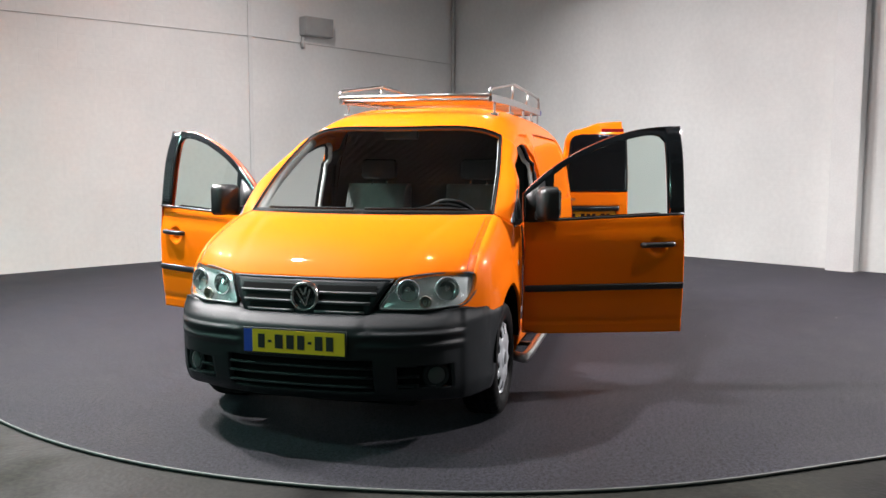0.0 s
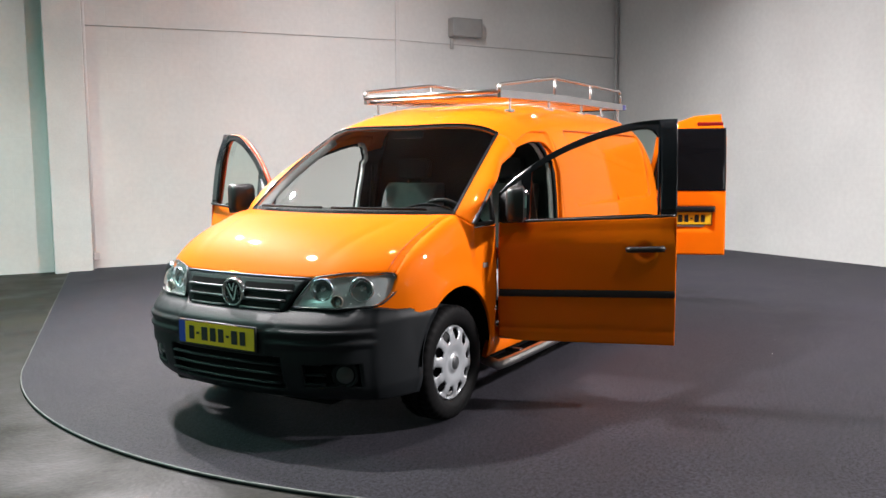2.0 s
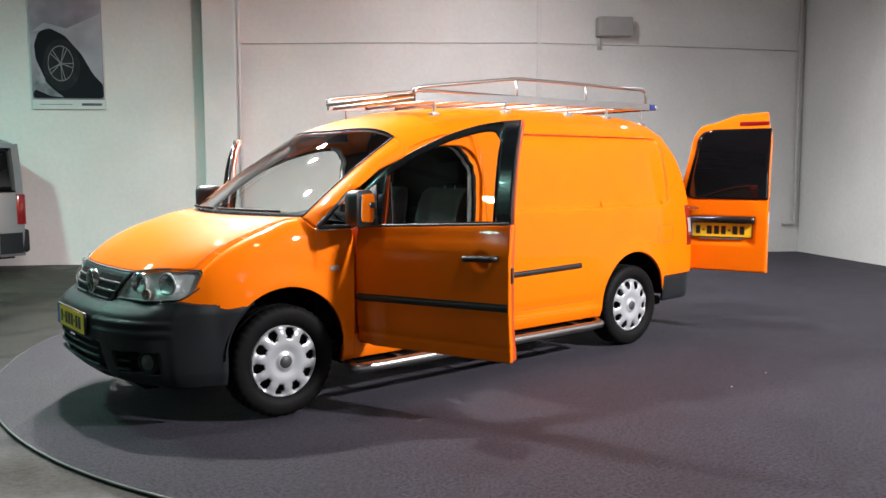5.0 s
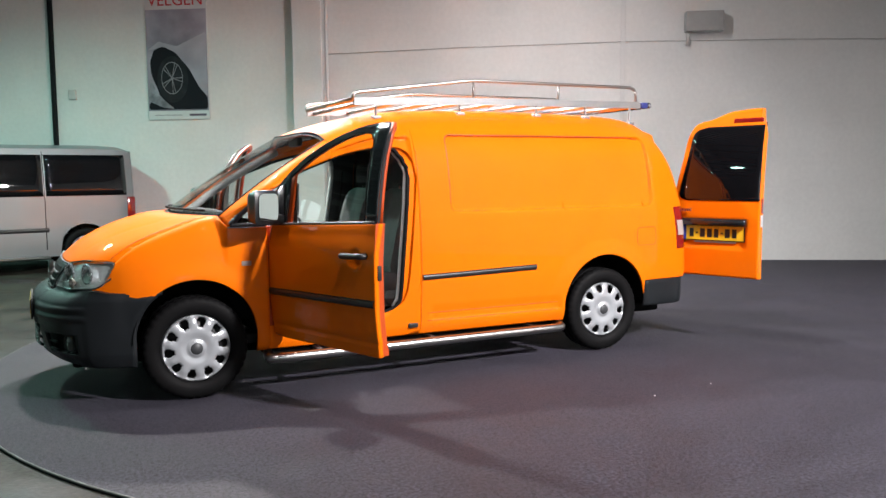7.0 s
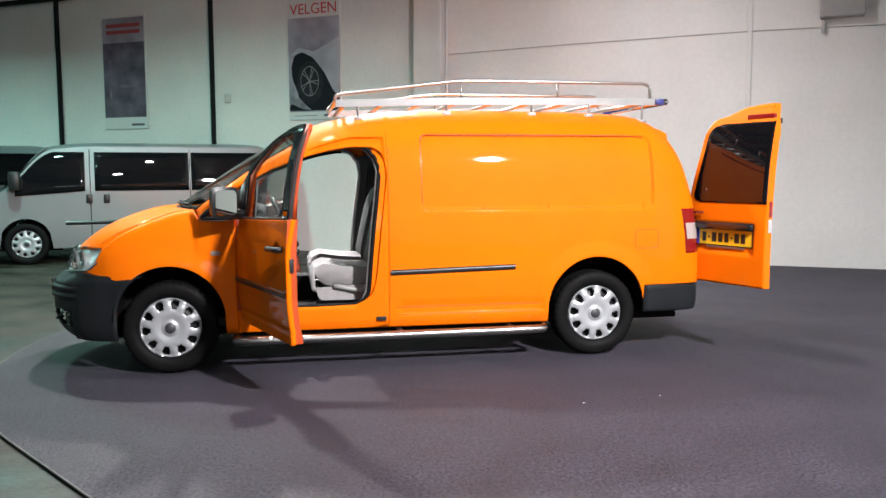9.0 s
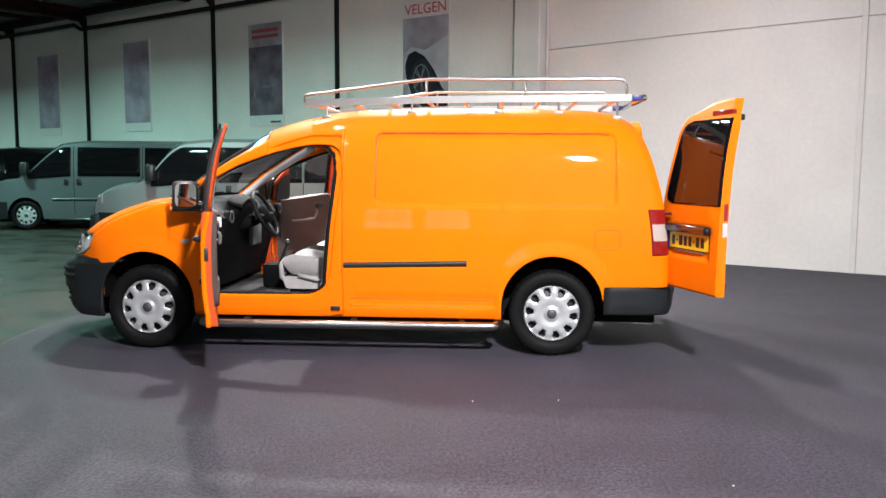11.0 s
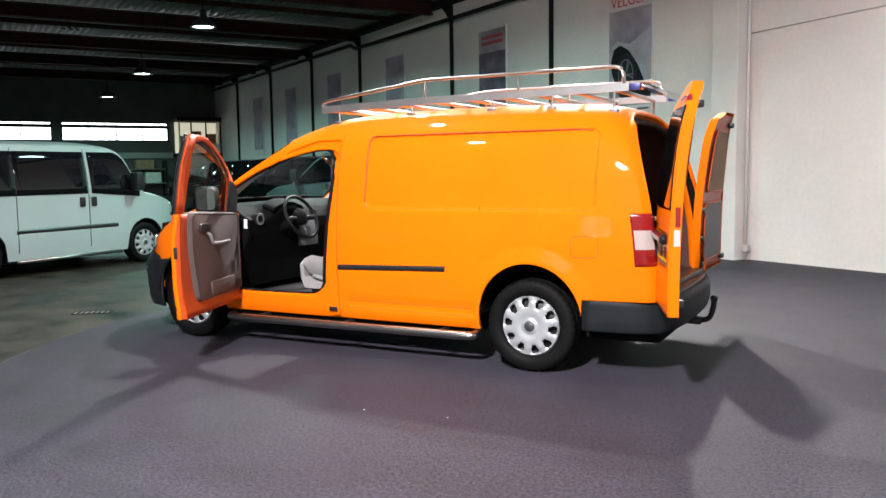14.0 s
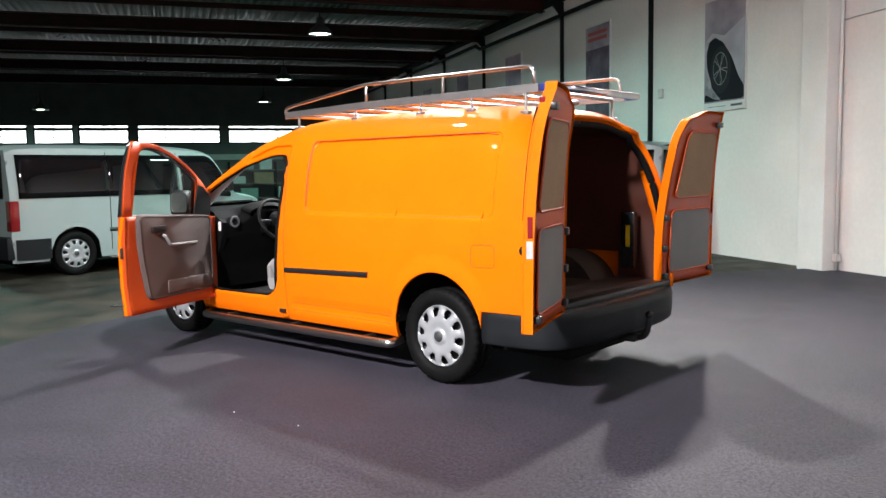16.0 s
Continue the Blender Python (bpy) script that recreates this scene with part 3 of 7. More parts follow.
second = poster_base(15.55, 2.20, "tall grey poster with red heading bars and a dark picture", 2.12)
bm = bmesh.new()
flat(bm, -PW / 2 + 0.02, PW / 2 - 0.02, 0.22, 1.62)
part("picture", bm, POSTER_DARK, second, smooth=False)
bm = bmesh.new()
flat(bm, -PW / 2 + 0.02, PW / 2 - 0.02, 1.622, 2.08)
part("sky", bm, POSTER_SKY, second, smooth=False)
bm = bmesh.new()
FADED_RED = mat("poster_faded_red", (0.36, 0.07, 0.075), 0.45)
for z in (1.90, 1.78):
    bm = bmesh.new()
    flat(bm, -0.40, 0.39, z, z + 0.07, 0.036)
    part("heading_bar", bm, FADED_RED, second, smooth=False)
bm = bmesh.new()
flat(bm, 0.30, 0.36, 0.30, 1.30, 0.036)
flat(bm, -0.40, 0.10, 0.78, 0.83, 0.036)
part("picture_detail", bm, mat("poster_mid_print", (0.17, 0.14, 0.18), 0.6, spec=0.1, vary=0.4, scale=4), second, smooth=False)
bm = bmesh.new()
flat(bm, -0.44, -0.14, 0.06, 0.10)
part("small_print", bm, POSTER_DARK, second, smooth=False)
pale = poster_base(23.8, 2.14, "tall pale blue-grey poster on the long hall wall", 2.12)
bm = bmesh.new()
flat(bm, -PW / 2 + 0.02, PW / 2 - 0.02, 0.20, 2.08)
part("picture", bm, mat("poster_pale_print", (0.38, 0.335, 0.42), 0.6, spec=0.1, vary=0.4, scale=1.6), pale, smooth=False)
for u, z in ((19.95, 2.18), (27.4, 2.06), (30.8, 2.02)):
    copy_thing(pale, HALL @ pose(u, 0.003, z))

# high-bay lamps of the hall
BULB = glow("lamp_glow", (0.80, 1.0, 0.95), 14.0)
SHADE = mat("lamp_shade_enamel", (0.035, 0.04, 0.04), 0.4, vary=0.1)


def bay_lamp(u, v, z, watts):
    lamp = thing("high_bay_lamp", HALL @ pose(u, v, z), "round bell-shaped factory lamp hanging under the dark roof, lit", "lamp", "hall lamps")
    if "bell" not in made_lamp:
        bm = bmesh.new()
        lathe(bm, [(0.03, 0.40), (0.07, 0.38), (0.085, 0.24), (0.11, 0.20), (0.20, 0.14), (0.27, 0.04), (0.28, 0.0), (0.26, 0.0), (0.18, 0.12), (0.02, 0.20)], 28, pose(0, 0, 0, 90))
        made_lamp["bell"] = part("bell", bm, SHADE, lamp)
        bm = bmesh.new()
        lathe(bm, [(0.0, 0.015), (0.12, 0.012), (0.245, 0.03)], 28, pose(0, 0, 0, 90))
        made_lamp["bulb"] = part("lamp_glass", bm, BULB, lamp, "glowing lamp glass")
        bm = bmesh.new()
        tube(bm, [(0, 0, 0.4), (0, 0, 0.62)], 0.012, 6)
        made_lamp["rod"] = part("rod", bm, IRON, lamp)
    else:
        for k in ("bell", "bulb", "rod"):
            share(made_lamp[k], lamp, Matrix())
    data = bpy.data.lights.new("bay_light", "AREA")
    data.shape, data.size, data.energy, data.color = "DISK", 0.5, watts, HALL_LIGHT
    data.spread = radians(165)
    ob = new("bay_light", data)
    ob.matrix_world = HALL @ pose(u, v, z - 0.02)
    tagged(ob, "light of the factory lamp", "lamp", kind="structure")


made_lamp = {}
for u, v, z, w in ((12.9, 5.0, 4.70, 270), (19.4, 5.0, 4.53, 330), (26.0, 5.0, 4.22, 260), (32.0, 5.0, 4.06, 150), (33.8, 12.8, 3.85, 120), (18.5, 13.2, 4.6, 240)):
    bay_lamp(u, v, z, w)

# lit glazed office on the far wall, above a brown panel
office = thing("office_cabin", HALL @ pose(LONG - 0.9, 0.02, FLOOR), "lit glazed office cabin raised in the far corner of the hall", "cabin")
CREAM = mat("cream_panel", (0.62, 0.58, 0.44), 0.6, vary=0.12, scale=3)
# the office back wall glows by itself, standing in for lamps inside
GLOW_WALL = glow("glowing_office_wall", (0.95, 0.90, 0.70), 0.55)
bm = bmesh.new()
box(bm, 0, 0.9, 0, 1.75, 0, 2.10)
part("lower_wall", bm, mat("brown_panel", (0.20, 0.10, 0.075), 0.6, vary=0.25, scale=3), office, smooth=False)
bm = bmesh.new()
box(bm, -0.04, 0.9, 0, 1.8, 2.105, 2.24)
part("floor_beam", bm, IRON, office, smooth=False)
bm = bmesh.new()
box(bm, 0.80, 0.88, 0.02, 1.72, 2.25, 3.52)
part("back_wall", bm, GLOW_WALL, office, "office wall that glows itself in place of lamplight", smooth=False)
bm = bmesh.new()
box(bm, -0.04, 0.9, 0, 1.8, 3.54, 3.70)
part("roof_slab", bm, IRON, office, smooth=False)
for y in (0.02, 0.62, 1.22, 1.70):
    bm = bmesh.new()
    box(bm, 0.0, 0.06, y, y + 0.05, 2.245, 3.535)
    part("mullion", bm, IRON if y < 1.5 else CREAM, office, smooth=False)
bm = bmesh.new()
box(bm, 0.004, 0.05, 0.075, 1.695, 2.25, 2.62)
part("sill_panel", bm, WALL_TRIM, office, "pale panel under the office glass", smooth=False)
for k, (y0, y1, z1) in enumerate(((0.12, 0.50, 3.05), (0.74, 1.10, 3.15), (1.30, 1.60, 2.95))):
    bm = bmesh.new()
    box(bm, 0.40, 0.70, y0, y1, 2.25, z1, 0.01)
    part("shelf_unit", bm, mat("tan_carton", (0.30, 0.20, 0.11), 0.8, vary=0.25, scale=6), office, "stacked tan cartons behind the glass", smooth=False)

# pale ledge and storage rack under the far windows
bm = bmesh.new()
box(bm, LONG - 0.10, LONG - 0.004, 1.85, 9.6, 2.02, 2.26, 0.01)
solid("trim_far", bm, mat("pale_ledge_paint", (0.30, 0.32, 0.30), 0.6, vary=0.15, scale=2), HALL, "pale painted ledge under the far windows", "ledge")
rack_far = thing("storage_rack", HALL @ pose(LONG - 0.75, 2.3, FLOOR), "dark steel storage rack along the far wall", "rack")
for y in (0.0, 1.9, 3.8, 5.7):
    for x in (0.0, 0.55):
        bm = bmesh.new()
        box(bm, x - 0.03, x + 0.03, y - 0.03, y + 0.03, 0, 1.95)
        part("upright", bm, IRON, rack_far, smooth=False)
SHELF = (0.45, 1.05, 1.62)
for z in SHELF:
    bm = bmesh.new()
    box(bm, -0.02, 0.57, -0.02, 5.72, z - 0.04, z)
    part("shelf", bm, mat("rack_board", (0.16, 0.14, 0.11), 0.8, vary=0.2), rack_far, smooth=False)
CARTONS = [mat("white_carton", (0.55, 0.58, 0.55), 0.7, vary=0.08), mat("brown_carton", (0.28, 0.19, 0.11), 0.8, vary=0.15, scale=5), mat("green_crate", (0.20, 0.30, 0.26), 0.6, vary=0.1)]
for k, (y, z, w, h) in enumerate(((0.5, 1, 0.6, 0.42), (1.3, 1, 0.5, 0.34), (2.4, 1, 0.8, 0.45), (3.4, 1, 0.5, 0.30), (4.6, 1, 0.7, 0.44), (0.8, 2, 0.7, 0.36), (2.3, 2, 0.5, 0.44), (3.1, 2, 0.6, 0.30), (4.9, 2, 0.8, 0.40), (1.4, 0, 0.8, 0.45), (3.0, 0, 0.7, 0.40), (4.8, 0, 0.6, 0.44))):
    bm = bmesh.new()
    box(bm, -0.22, 0.22, -w / 2, w / 2, 0, h, 0.012)
    solid("storage_box", bm, CARTONS[k * 2 % 3], HALL @ pose(LONG - 0.48, 2.3 + y, FLOOR + SHELF[z]), ("white carton", "brown cardboard carton", "grey-green plastic crate")[k * 2 % 3] + " standing on the dark storage rack", "box", "", False, "boxes on the rack")

# ---------------------------------------------------------------- the orange van (x ahead, y to its left)
van = thing("delivery_van", pose(0, -0.02, 0), "bright orange long-wheelbase delivery van with all its doors standing open", "van")
AXF, AXR, HUB, ARCH = 1.503, -1.503, 0.305, 0.365

crown = smooth_curve((-2.2, 1.66), (-2.12, 1.705), (-2.05, 1.748), (-1.95, 1.785), (-1.8, 1.805), (-1.5, 1.818), (-0.7, 1.825), (-0.2, 1.815), (0.1, 1.795), (0.3, 1.758), (0.5, 1.705), (0.65, 1.65), (0.8, 1.58))
low_side = smooth_curve((0.18, 0.80), (0.26, 0.838), (0.33, 0.862), (0.45, 0.872), (0.62, 0.886), (0.85, 0.888), (1.05, 0.876))
rear_edge = smooth_curve((0.3, -2.345), (0.5, -2.345), (0.8, -2.33), (1.05, -2.30), (1.3, -2.245), (1.55, -2.17), (1.68, -2.115), (1.80, -2.03))
BELT, SHOULDER = 1.05, 0.80


def arch_flare(x, z, ax):
    r = math.hypot(x - ax, z - 0.37)
    return 0.016 * (1 - step(0.37, 0.50, r)) if r < 0.5 else 0.0


def side_y(x, z):
    """Half width of the body behind the front doors' hinges."""
    if z > BELT:
        h = crown(x) - BELT
        t = min(0.9999, (z - BELT) / h)
        y = 0.876 * (1 - t ** 4.2) ** (1 / 4.2) * (1 - 0.105 * t)
    else:
        y = low_side(z) + arch_flare(x, z, AXR)
    if x < -1.9:
        y -= 0.05 * ((-1.9 - x) / 0.45) ** 2
    e = x - rear_edge(z)
    if e < 0.07:
        y -= 0.035 * (1 - max(0.0, e) / 0.07) ** 2
    if -2.0 < x < -0.15 and 1.04 < z < 1.68:
        qx, qz = abs(x + 1.0815) - 0.8135, abs(z - 1.3525) - 0.2095
        i = step(0.0, -0.016, math.hypot(max(qx, 0.0), max(qz, 0.0)) + min(max(qx, qz), 0.0) - 0.06)
        y -= 0.021 * i
    # pressed-in rail over the front door
    if 0.03 < x < 0.62 and z > 1.40:
        line = max(1.59 if x < 0.25 else 0.0, 1.593 - 0.42 * max(0.0, x - 0.25) ** 1.35) if x < 0.25 else 1.593 - 0.42 * (x - 0.25) ** 1.35
        k = step(line + 0.007, line - 0.007, z) * step(0.032, 0.062, x) * step(0.62, 0.50, x)
        y -= 0.026 * k
    # pressed sill along the bottom of the load side
    if x < -0.02 and z < 0.5:
        y -= 0.010 * step(0.345, 0.362, z) * step(0.47, 0.40, z) * step(-0.03, -0.08, x) * step(-1.12, -1.08, x)
    return y


def shoulder_z(x):
    return BELT + SHOULDER * (crown(x) - BELT)


door_top = smooth_curve((0.03, 1.33), (0.042, 1.43), (0.075, 1.50), (0.14, 1.53), (0.25, 1.533), (0.4, 1.513), (0.55, 1.475), (0.7, 1.418), (0.8, 1.380), (0.912, 1.322), (1.06, 1.240))
door_sill = smooth_curve((0.03, 1.33), (0.05, 1.15), (0.075, 0.95), (0.10, 0.70), (0.115, 0.585), (0.15, 0.50), (0.20, 0.46), (0.28, 0.432), (0.85, 0.425), (1.0, 0.43), (1.06, 0.47))


def rear_low(x):
    if x < AXR - ARCH:
        return 0.515
    if abs(x - AXR) <= ARCH:
        return 0.37 + math.sqrt(max(0.0, ARCH ** 2 - (x - AXR) ** 2))
    return 0.262


body_bm = bmesh.new()
# load side: from the B-pillar to the rear edge
xs = sorted({0.03 - i * 0.012 for i in range(196)} | {AXR + s * (ARCH + d) for s in (-1, 1) for d in (-0.03, -0.02, -0.012, -0.005, -0.0012, 0.0012)}, reverse=True)
xs = [x for i, x in enumerate(xs) if i == 0 or xs[i - 1] - x > 0.002]
xs = [x for x in xs if x > -2.30]
us = [(0.03 - x) / 2.33 for x in xs] + [1.0]


def side_top(x0):
    """Where a column of the side meets the roof."""
    return x0 if x0 > -1.9 else -1.9 + (x0 + 1.9) * (rear_edge(shoulder_z(-2.1)) + 1.9) / (-2.30 + 1.9)


def load_side(u, v):
    x0 = 0.03 - u * 2.33
    lo = rear_low(x0)
    hi = shoulder_z(max(side_top(x0), -2.1))
    z = mix(lo, hi, v)
    e = rear_edge(z)
    # the columns close up to the leaning rear edge
    x = x0 if x0 > -1.9 else -1.9 + (x0 + 1.9) * (e + 1.9) / (-2.30 + 1.9)
    if v > 0.9999:
        x = side_top(x0)
    return (x, side_y(x, z), z)


both(body_bm, load_side, 0, 150, us=us)


# rail over the front door, and the sill under it
def rail(u, v):
    x = mix(0.605, 0.03, u)
    z = mix(door_top(x), shoulder_z(x), v)
    return (x, side_y(x, z), z)


def sill(u, v):
    x = mix(1.06, 0.03, u)
    z = mix(0.262, door_sill(x), v)
    return (x, side_y(x, z) - 0.012 * step(0.40, 0.44, z) * step(0.2, 0.3, x), z)


both(body_bm, rail, 40, 18)
both(body_bm, sill, 70, 26)


# roof, from the windscreen's top edge to the rear edge
def roof_front(y):
    return 0.605 + 0.080 * (1 - (abs(y) / 0.70) ** 2)


def section_z(x, y):
    lo, hi = BELT + 0.5 * (crown(x) - BELT), crown(x) - 1e-5
    for _ in range(26):
        m = (lo + hi) / 2
        if side_y(x, m) > abs(y):
            lo = m
        else:
            hi = m
    return (lo + hi) / 2


def roof_end(t):
    return mix(rear_edge(1.75), rear_edge(shoulder_z(-2.1)), abs(t) ** 3)


def roof(u, v):
    t = 2 * v - 1
    xe = roof_end(t)
    x = mix(0.605, xe, u)
    ye = side_y(x, shoulder_z(max(x, -2.1)))
    y = t * ye
    x = mix(roof_front(y), xe, u)
    if abs(t) > 0.9999:
        x = mix(0.605, xe, u)
        z = shoulder_z(max(x, -2.1))
        return (x, t * side_y(x, z), z)
    edge_z = shoulder_z(max(x, -2.1))
    edge_y = side_y(x, edge_z)
    yy = t * edge_y if u > 0.25 else mix(y, t * edge_y, u / 0.25)
    z = edge_z if abs(t) > 0.9999 else max(edge_z, section_z(max(x, -2.1), min(abs(yy), edge_y - 1e-4)))
    return (x, yy, z)


top_xs = [mix(0.605, 0.03, k / 40) for k in range(40)] + [side_top(0.03 - u * 2.33) for u in us]
grid(body_bm, roof, 0, 60, flip=True, us=[(0.605 - x) / (0.605 - roof_end(1)) for x in top_xs])

# front: nose, bonnet and wings
nose_plan = smooth_curve((0.0, 2.272), (0.2, 2.267), (0.4, 2.243), (0.5, 2.218), (0.6, 2.178), (0.7, 2.112), (0.76, 2.045), (0.80, 1.97), (0.85, 1.83))
nose_lean = smooth_curve((0.6, 0.0), (0.66, 0.0), (0.72, 0.012), (0.78, 0.04), (0.83, 0.075), (0.88, 0.12))


def nose_x(y, z):
    return nose_plan(abs(y)) - nose_lean(z)


bonnet_rise = smooth_curve((0.0, 1.105), (0.19, 1.088), (0.385, 1.047), (0.6, 0.996), (0.75, 0.951), (0.86, 0.908), (0.94, 0.868), (1.0, 0.83))


def bonnet(u, v):
    t = 2 * v - 1
    y0, y1 = t * 0.765, t * 0.775
    x0 = 1.335 + 0.20 * (1 - t * t)
    z1 = mix(0.828, 0.852, step(0.38, 0.62, abs(y1)))
    x1 = nose_x(y1, z1)
    x, y = mix(x0, x1, u), mix(y0, y1, math.sin(u * math.pi / 2))
    z = bonnet_rise(u) + (z1 - 0.83) * u ** 3
    z += 0.022 * (1 - t * t) * math.sin(math.pi * min(1, u * 1.05))
    # soft pressing lines that run to the grille
    k = abs(abs(y) - mix(0.60, 0.43, u))
    z -= 0.006 * (1 - step(0.0, 0.05, k)) * u * (1 - u) * 4
    return (x, y, z)


grid(body_bm, bonnet, 56, 60, flip=False)
wing_plan = smooth_curve((1.06, 0.876), (1.3, 0.880), (1.5, 0.886), (1.7, 0.878), (1.83, 0.856), (1.90, 0.832), (1.95, 0.803), (2.04, 0.745))


def bonnet_edge(x):
    lo, hi = 0.0, 1.0
    for _ in range(22):
        m = (lo + hi) / 2
        if bonnet(m, 1.0)[0] < x:
            lo = m
        else:
            hi = m
    return bonnet(lo, 1.0)


def wing_top(x):
    if x < 1.30:
        return 1.042, 0.872
    p = bonnet_edge(max(x, 1.337))
    k = step(1.30, 1.345, x)
    return mix(1.042, p[2], k), mix(0.872, p[1], k)


def wing_low(x):
    if x > AXF + ARCH:
        return 0.665
    if abs(x - AXF) <= ARCH:
        return 0.37 + math.sqrt(max(0.0, ARCH ** 2 - (x - AXF) ** 2))
    return 0.262


wing_front = smooth_curve((0.60, 2.07), (0.69, 2.06), (0.715, 2.02), (0.75, 1.985), (0.80, 1.958), (0.84, 1.937), (0.87, 1.93))


def wing(u, v):
    x = mix(1.06, 2.045, u)
    zt, yt = wing_top(x if x < 1.85 else 1.85 + (x - 1.85) * 0.08 / 0.195)
    lo = wing_low(x)
    zm = max(0.69, lo + 0.012)
    z = mix(lo, zm, v / 0.3) if v < 0.3 else mix(zm, zt, (v - 0.3) / 0.7)
    if x > 1.85:
        x = 1.85 + (x - 1.85) * (wing_front(z) - 1.85) / 0.195
    yb = (low_side(z) + 0.0 if x < 1.2 else mix(low_side(z), wing_plan(x) - 0.04 * max(0, (0.45 - z) / 0.2), step(1.2, 1.4, x))) + arch_flare(x, z, AXF)
    base = 0.68
    q = max(0.0, (z - base) / max(0.02, zt - base))
    return (x, yt + (yb - yt) * (1 - q ** 2.4) ** 0.5, z)


wus = sorted({i / 60 for i in range(61)} | {0.244, 0.25, 0.255, 0.26, 0.265, 0.27, 0.275, 0.28, 0.285, 0.29, 0.295} | {(AXF + s * (ARCH + d) - 1.06) / 0.985 for s in (-1, 1) for d in (-0.03, -0.015, -0.006, -0.001, 0.001) if 0 < (AXF + s * (ARCH + d) - 1.06) / 0.985 < 1})
both(body_bm, wing, 0, 40, flip=True, us=wus)


# A-pillars: from the windscreen's side to the door opening
def screen(u, v):
    """u from the scuttle to the roof, v across."""
    t = 2 * v - 1
    ytop = t * 0.668
    top = Vector((roof_front(ytop) + 0.004, ytop, section_z(roof_front(ytop), min(abs(ytop), 0.7))))
    base = Vector((1.335 + 0.20 * (1 - t * t), t * 0.755, 1.098 + 0.005 * (1 - t * t)))
    p = base.lerp(top, u)
    n = 0.020 * math.sin(math.pi * u)
    return (p.x + n * 0.55, p.y * (1 + 0.02 * math.sin(math.pi * u)), p.z + n * 0.8)


def pillar(u, v):
    w = Vector(screen(u, 1.0))
    x = mix(1.30, 0.60, u)
    z = door_top(x) if x < 1.06 else mix(1.04, door_top(1.06), (1.30 - x) / 0.24)
    d = Vector((x, side_y(min(x, 0.8), z) if x < 0.8 else mix(side_y(0.8, z), 0.868, step(0.8, 1.15, x)), z))
    p = d.lerp(w, v)
    k = step(0.0, 0.12, u)
    return (p.x, p.y + 0.026 * math.sin(math.pi * v) * k, p.z + 0.014 * math.sin(math.pi * v) * k)


both(body_bm, pillar, 30, 10, flip=False)
part("body_shell", body_bm, [ORANGE], van, "glossy orange painted steel", merge=0.0008, sharp=50, thick=0.03)

# scuttle below the windscreen
bm = bmesh.new()
grid(bm, lambda u, v: (lambda a, b: (mix(a[0], b[0] + 0.004, u), mix(a[1], b[1], u), mix(a[2], b[2], u) - 0.012 * math.sin(math.pi * u)))(screen(0.03, v), bonnet(0.0, v)), 4, 30)
part("scuttle", bm, FRIT, van)
bm = bmesh.new()
grid(bm, screen, 24, 30, flip=True)
ws = part("windscreen", bm, WINDSHIELD, van, "clear curved windscreen")
ws.visible_shadow = False
bm = bmesh.new()
loop = [screen(0, k / 24) for k in range(25)] + [screen(k / 20, 1) for k in range(1, 21)] + [screen(1, 1 - k / 24) for k in range(1, 25)] + [screen(1 - k / 20, 0) for k in range(1, 20)]
tube(bm, loop, 0.006, 6, closed=True)
part("screen_seal", bm, FRIT, van)
bm = bmesh.new()
grid(bm, lambda u, v: (lambda p: (p[0] - 0.004, p[1], p[2] - 0.004))(screen(mix(0.972, 1.0, u), v)), 3, 30, flip=True)
grid(bm, lambda u, v: (lambda p: (p[0] - 0.004, p[1], p[2] - 0.004))(screen(mix(0.0, 0.055, u), v)), 3, 30, flip=True)
for v0, v1 in ((0.0, 0.010), (0.990, 1.0)):
    grid(bm, lambda u, v: (lambda p: (p[0] - 0.004, p[1], p[2] - 0.004))(screen(mix(0.055, 0.972, u), mix(v0, v1, v))), 16, 2, flip=True)
part("screen_band", bm, FRIT, van, "black printed band of the windscreen")
for y0, y1 in ((0.62, 0.05), (-0.02, -0.60)):
    bm = bmesh.new()
    p = [Vector(screen(0.035, (mix(y0, y1, k / 8) / 0.755 + 1) / 2)) + Vector((0.016, 0, 0.014)) for k in range(9)]
    tube(bm, p, 0.008, 6)
    part("wiper", bm, FRIT, van)

# quarter glass ahead of the front doors
for s in (1, -1):
    bm = bmesh.new()
    tri = [(1.29, s * 0.858, 1.045), (1.075, s * 0.868, 1.045), (1.075, s * 0.842, 1.238)]
    tube(bm, [(p.x, p.y + s * 0.004, p.z) for p in ring_path(tri, 0.02, 3)], 0.017, 8, closed=True)
    part("quarter_frame", bm, BLACK, van, "thick black quarter window frame")
    bm = bmesh.new()
    bm.faces.new([bm.verts.new(p) for p in tri])
    part("quarter_glass", bm, SIDE_GLASS, van).visible_shadow = False
    bm = bmesh.new()
    tube(bm, [(1.30, s * 0.872, 1.035), (1.07, s * 0.884, 1.034)], 0.006, 6)
    part("quarter_trim", bm, CHROME, van)

# seams: bonnet edge, pillar, fuel flap; then shade lines of the load panel
def on_side(x, z, off=0.0015):
    return (x, side_y(x, z) + off, z)


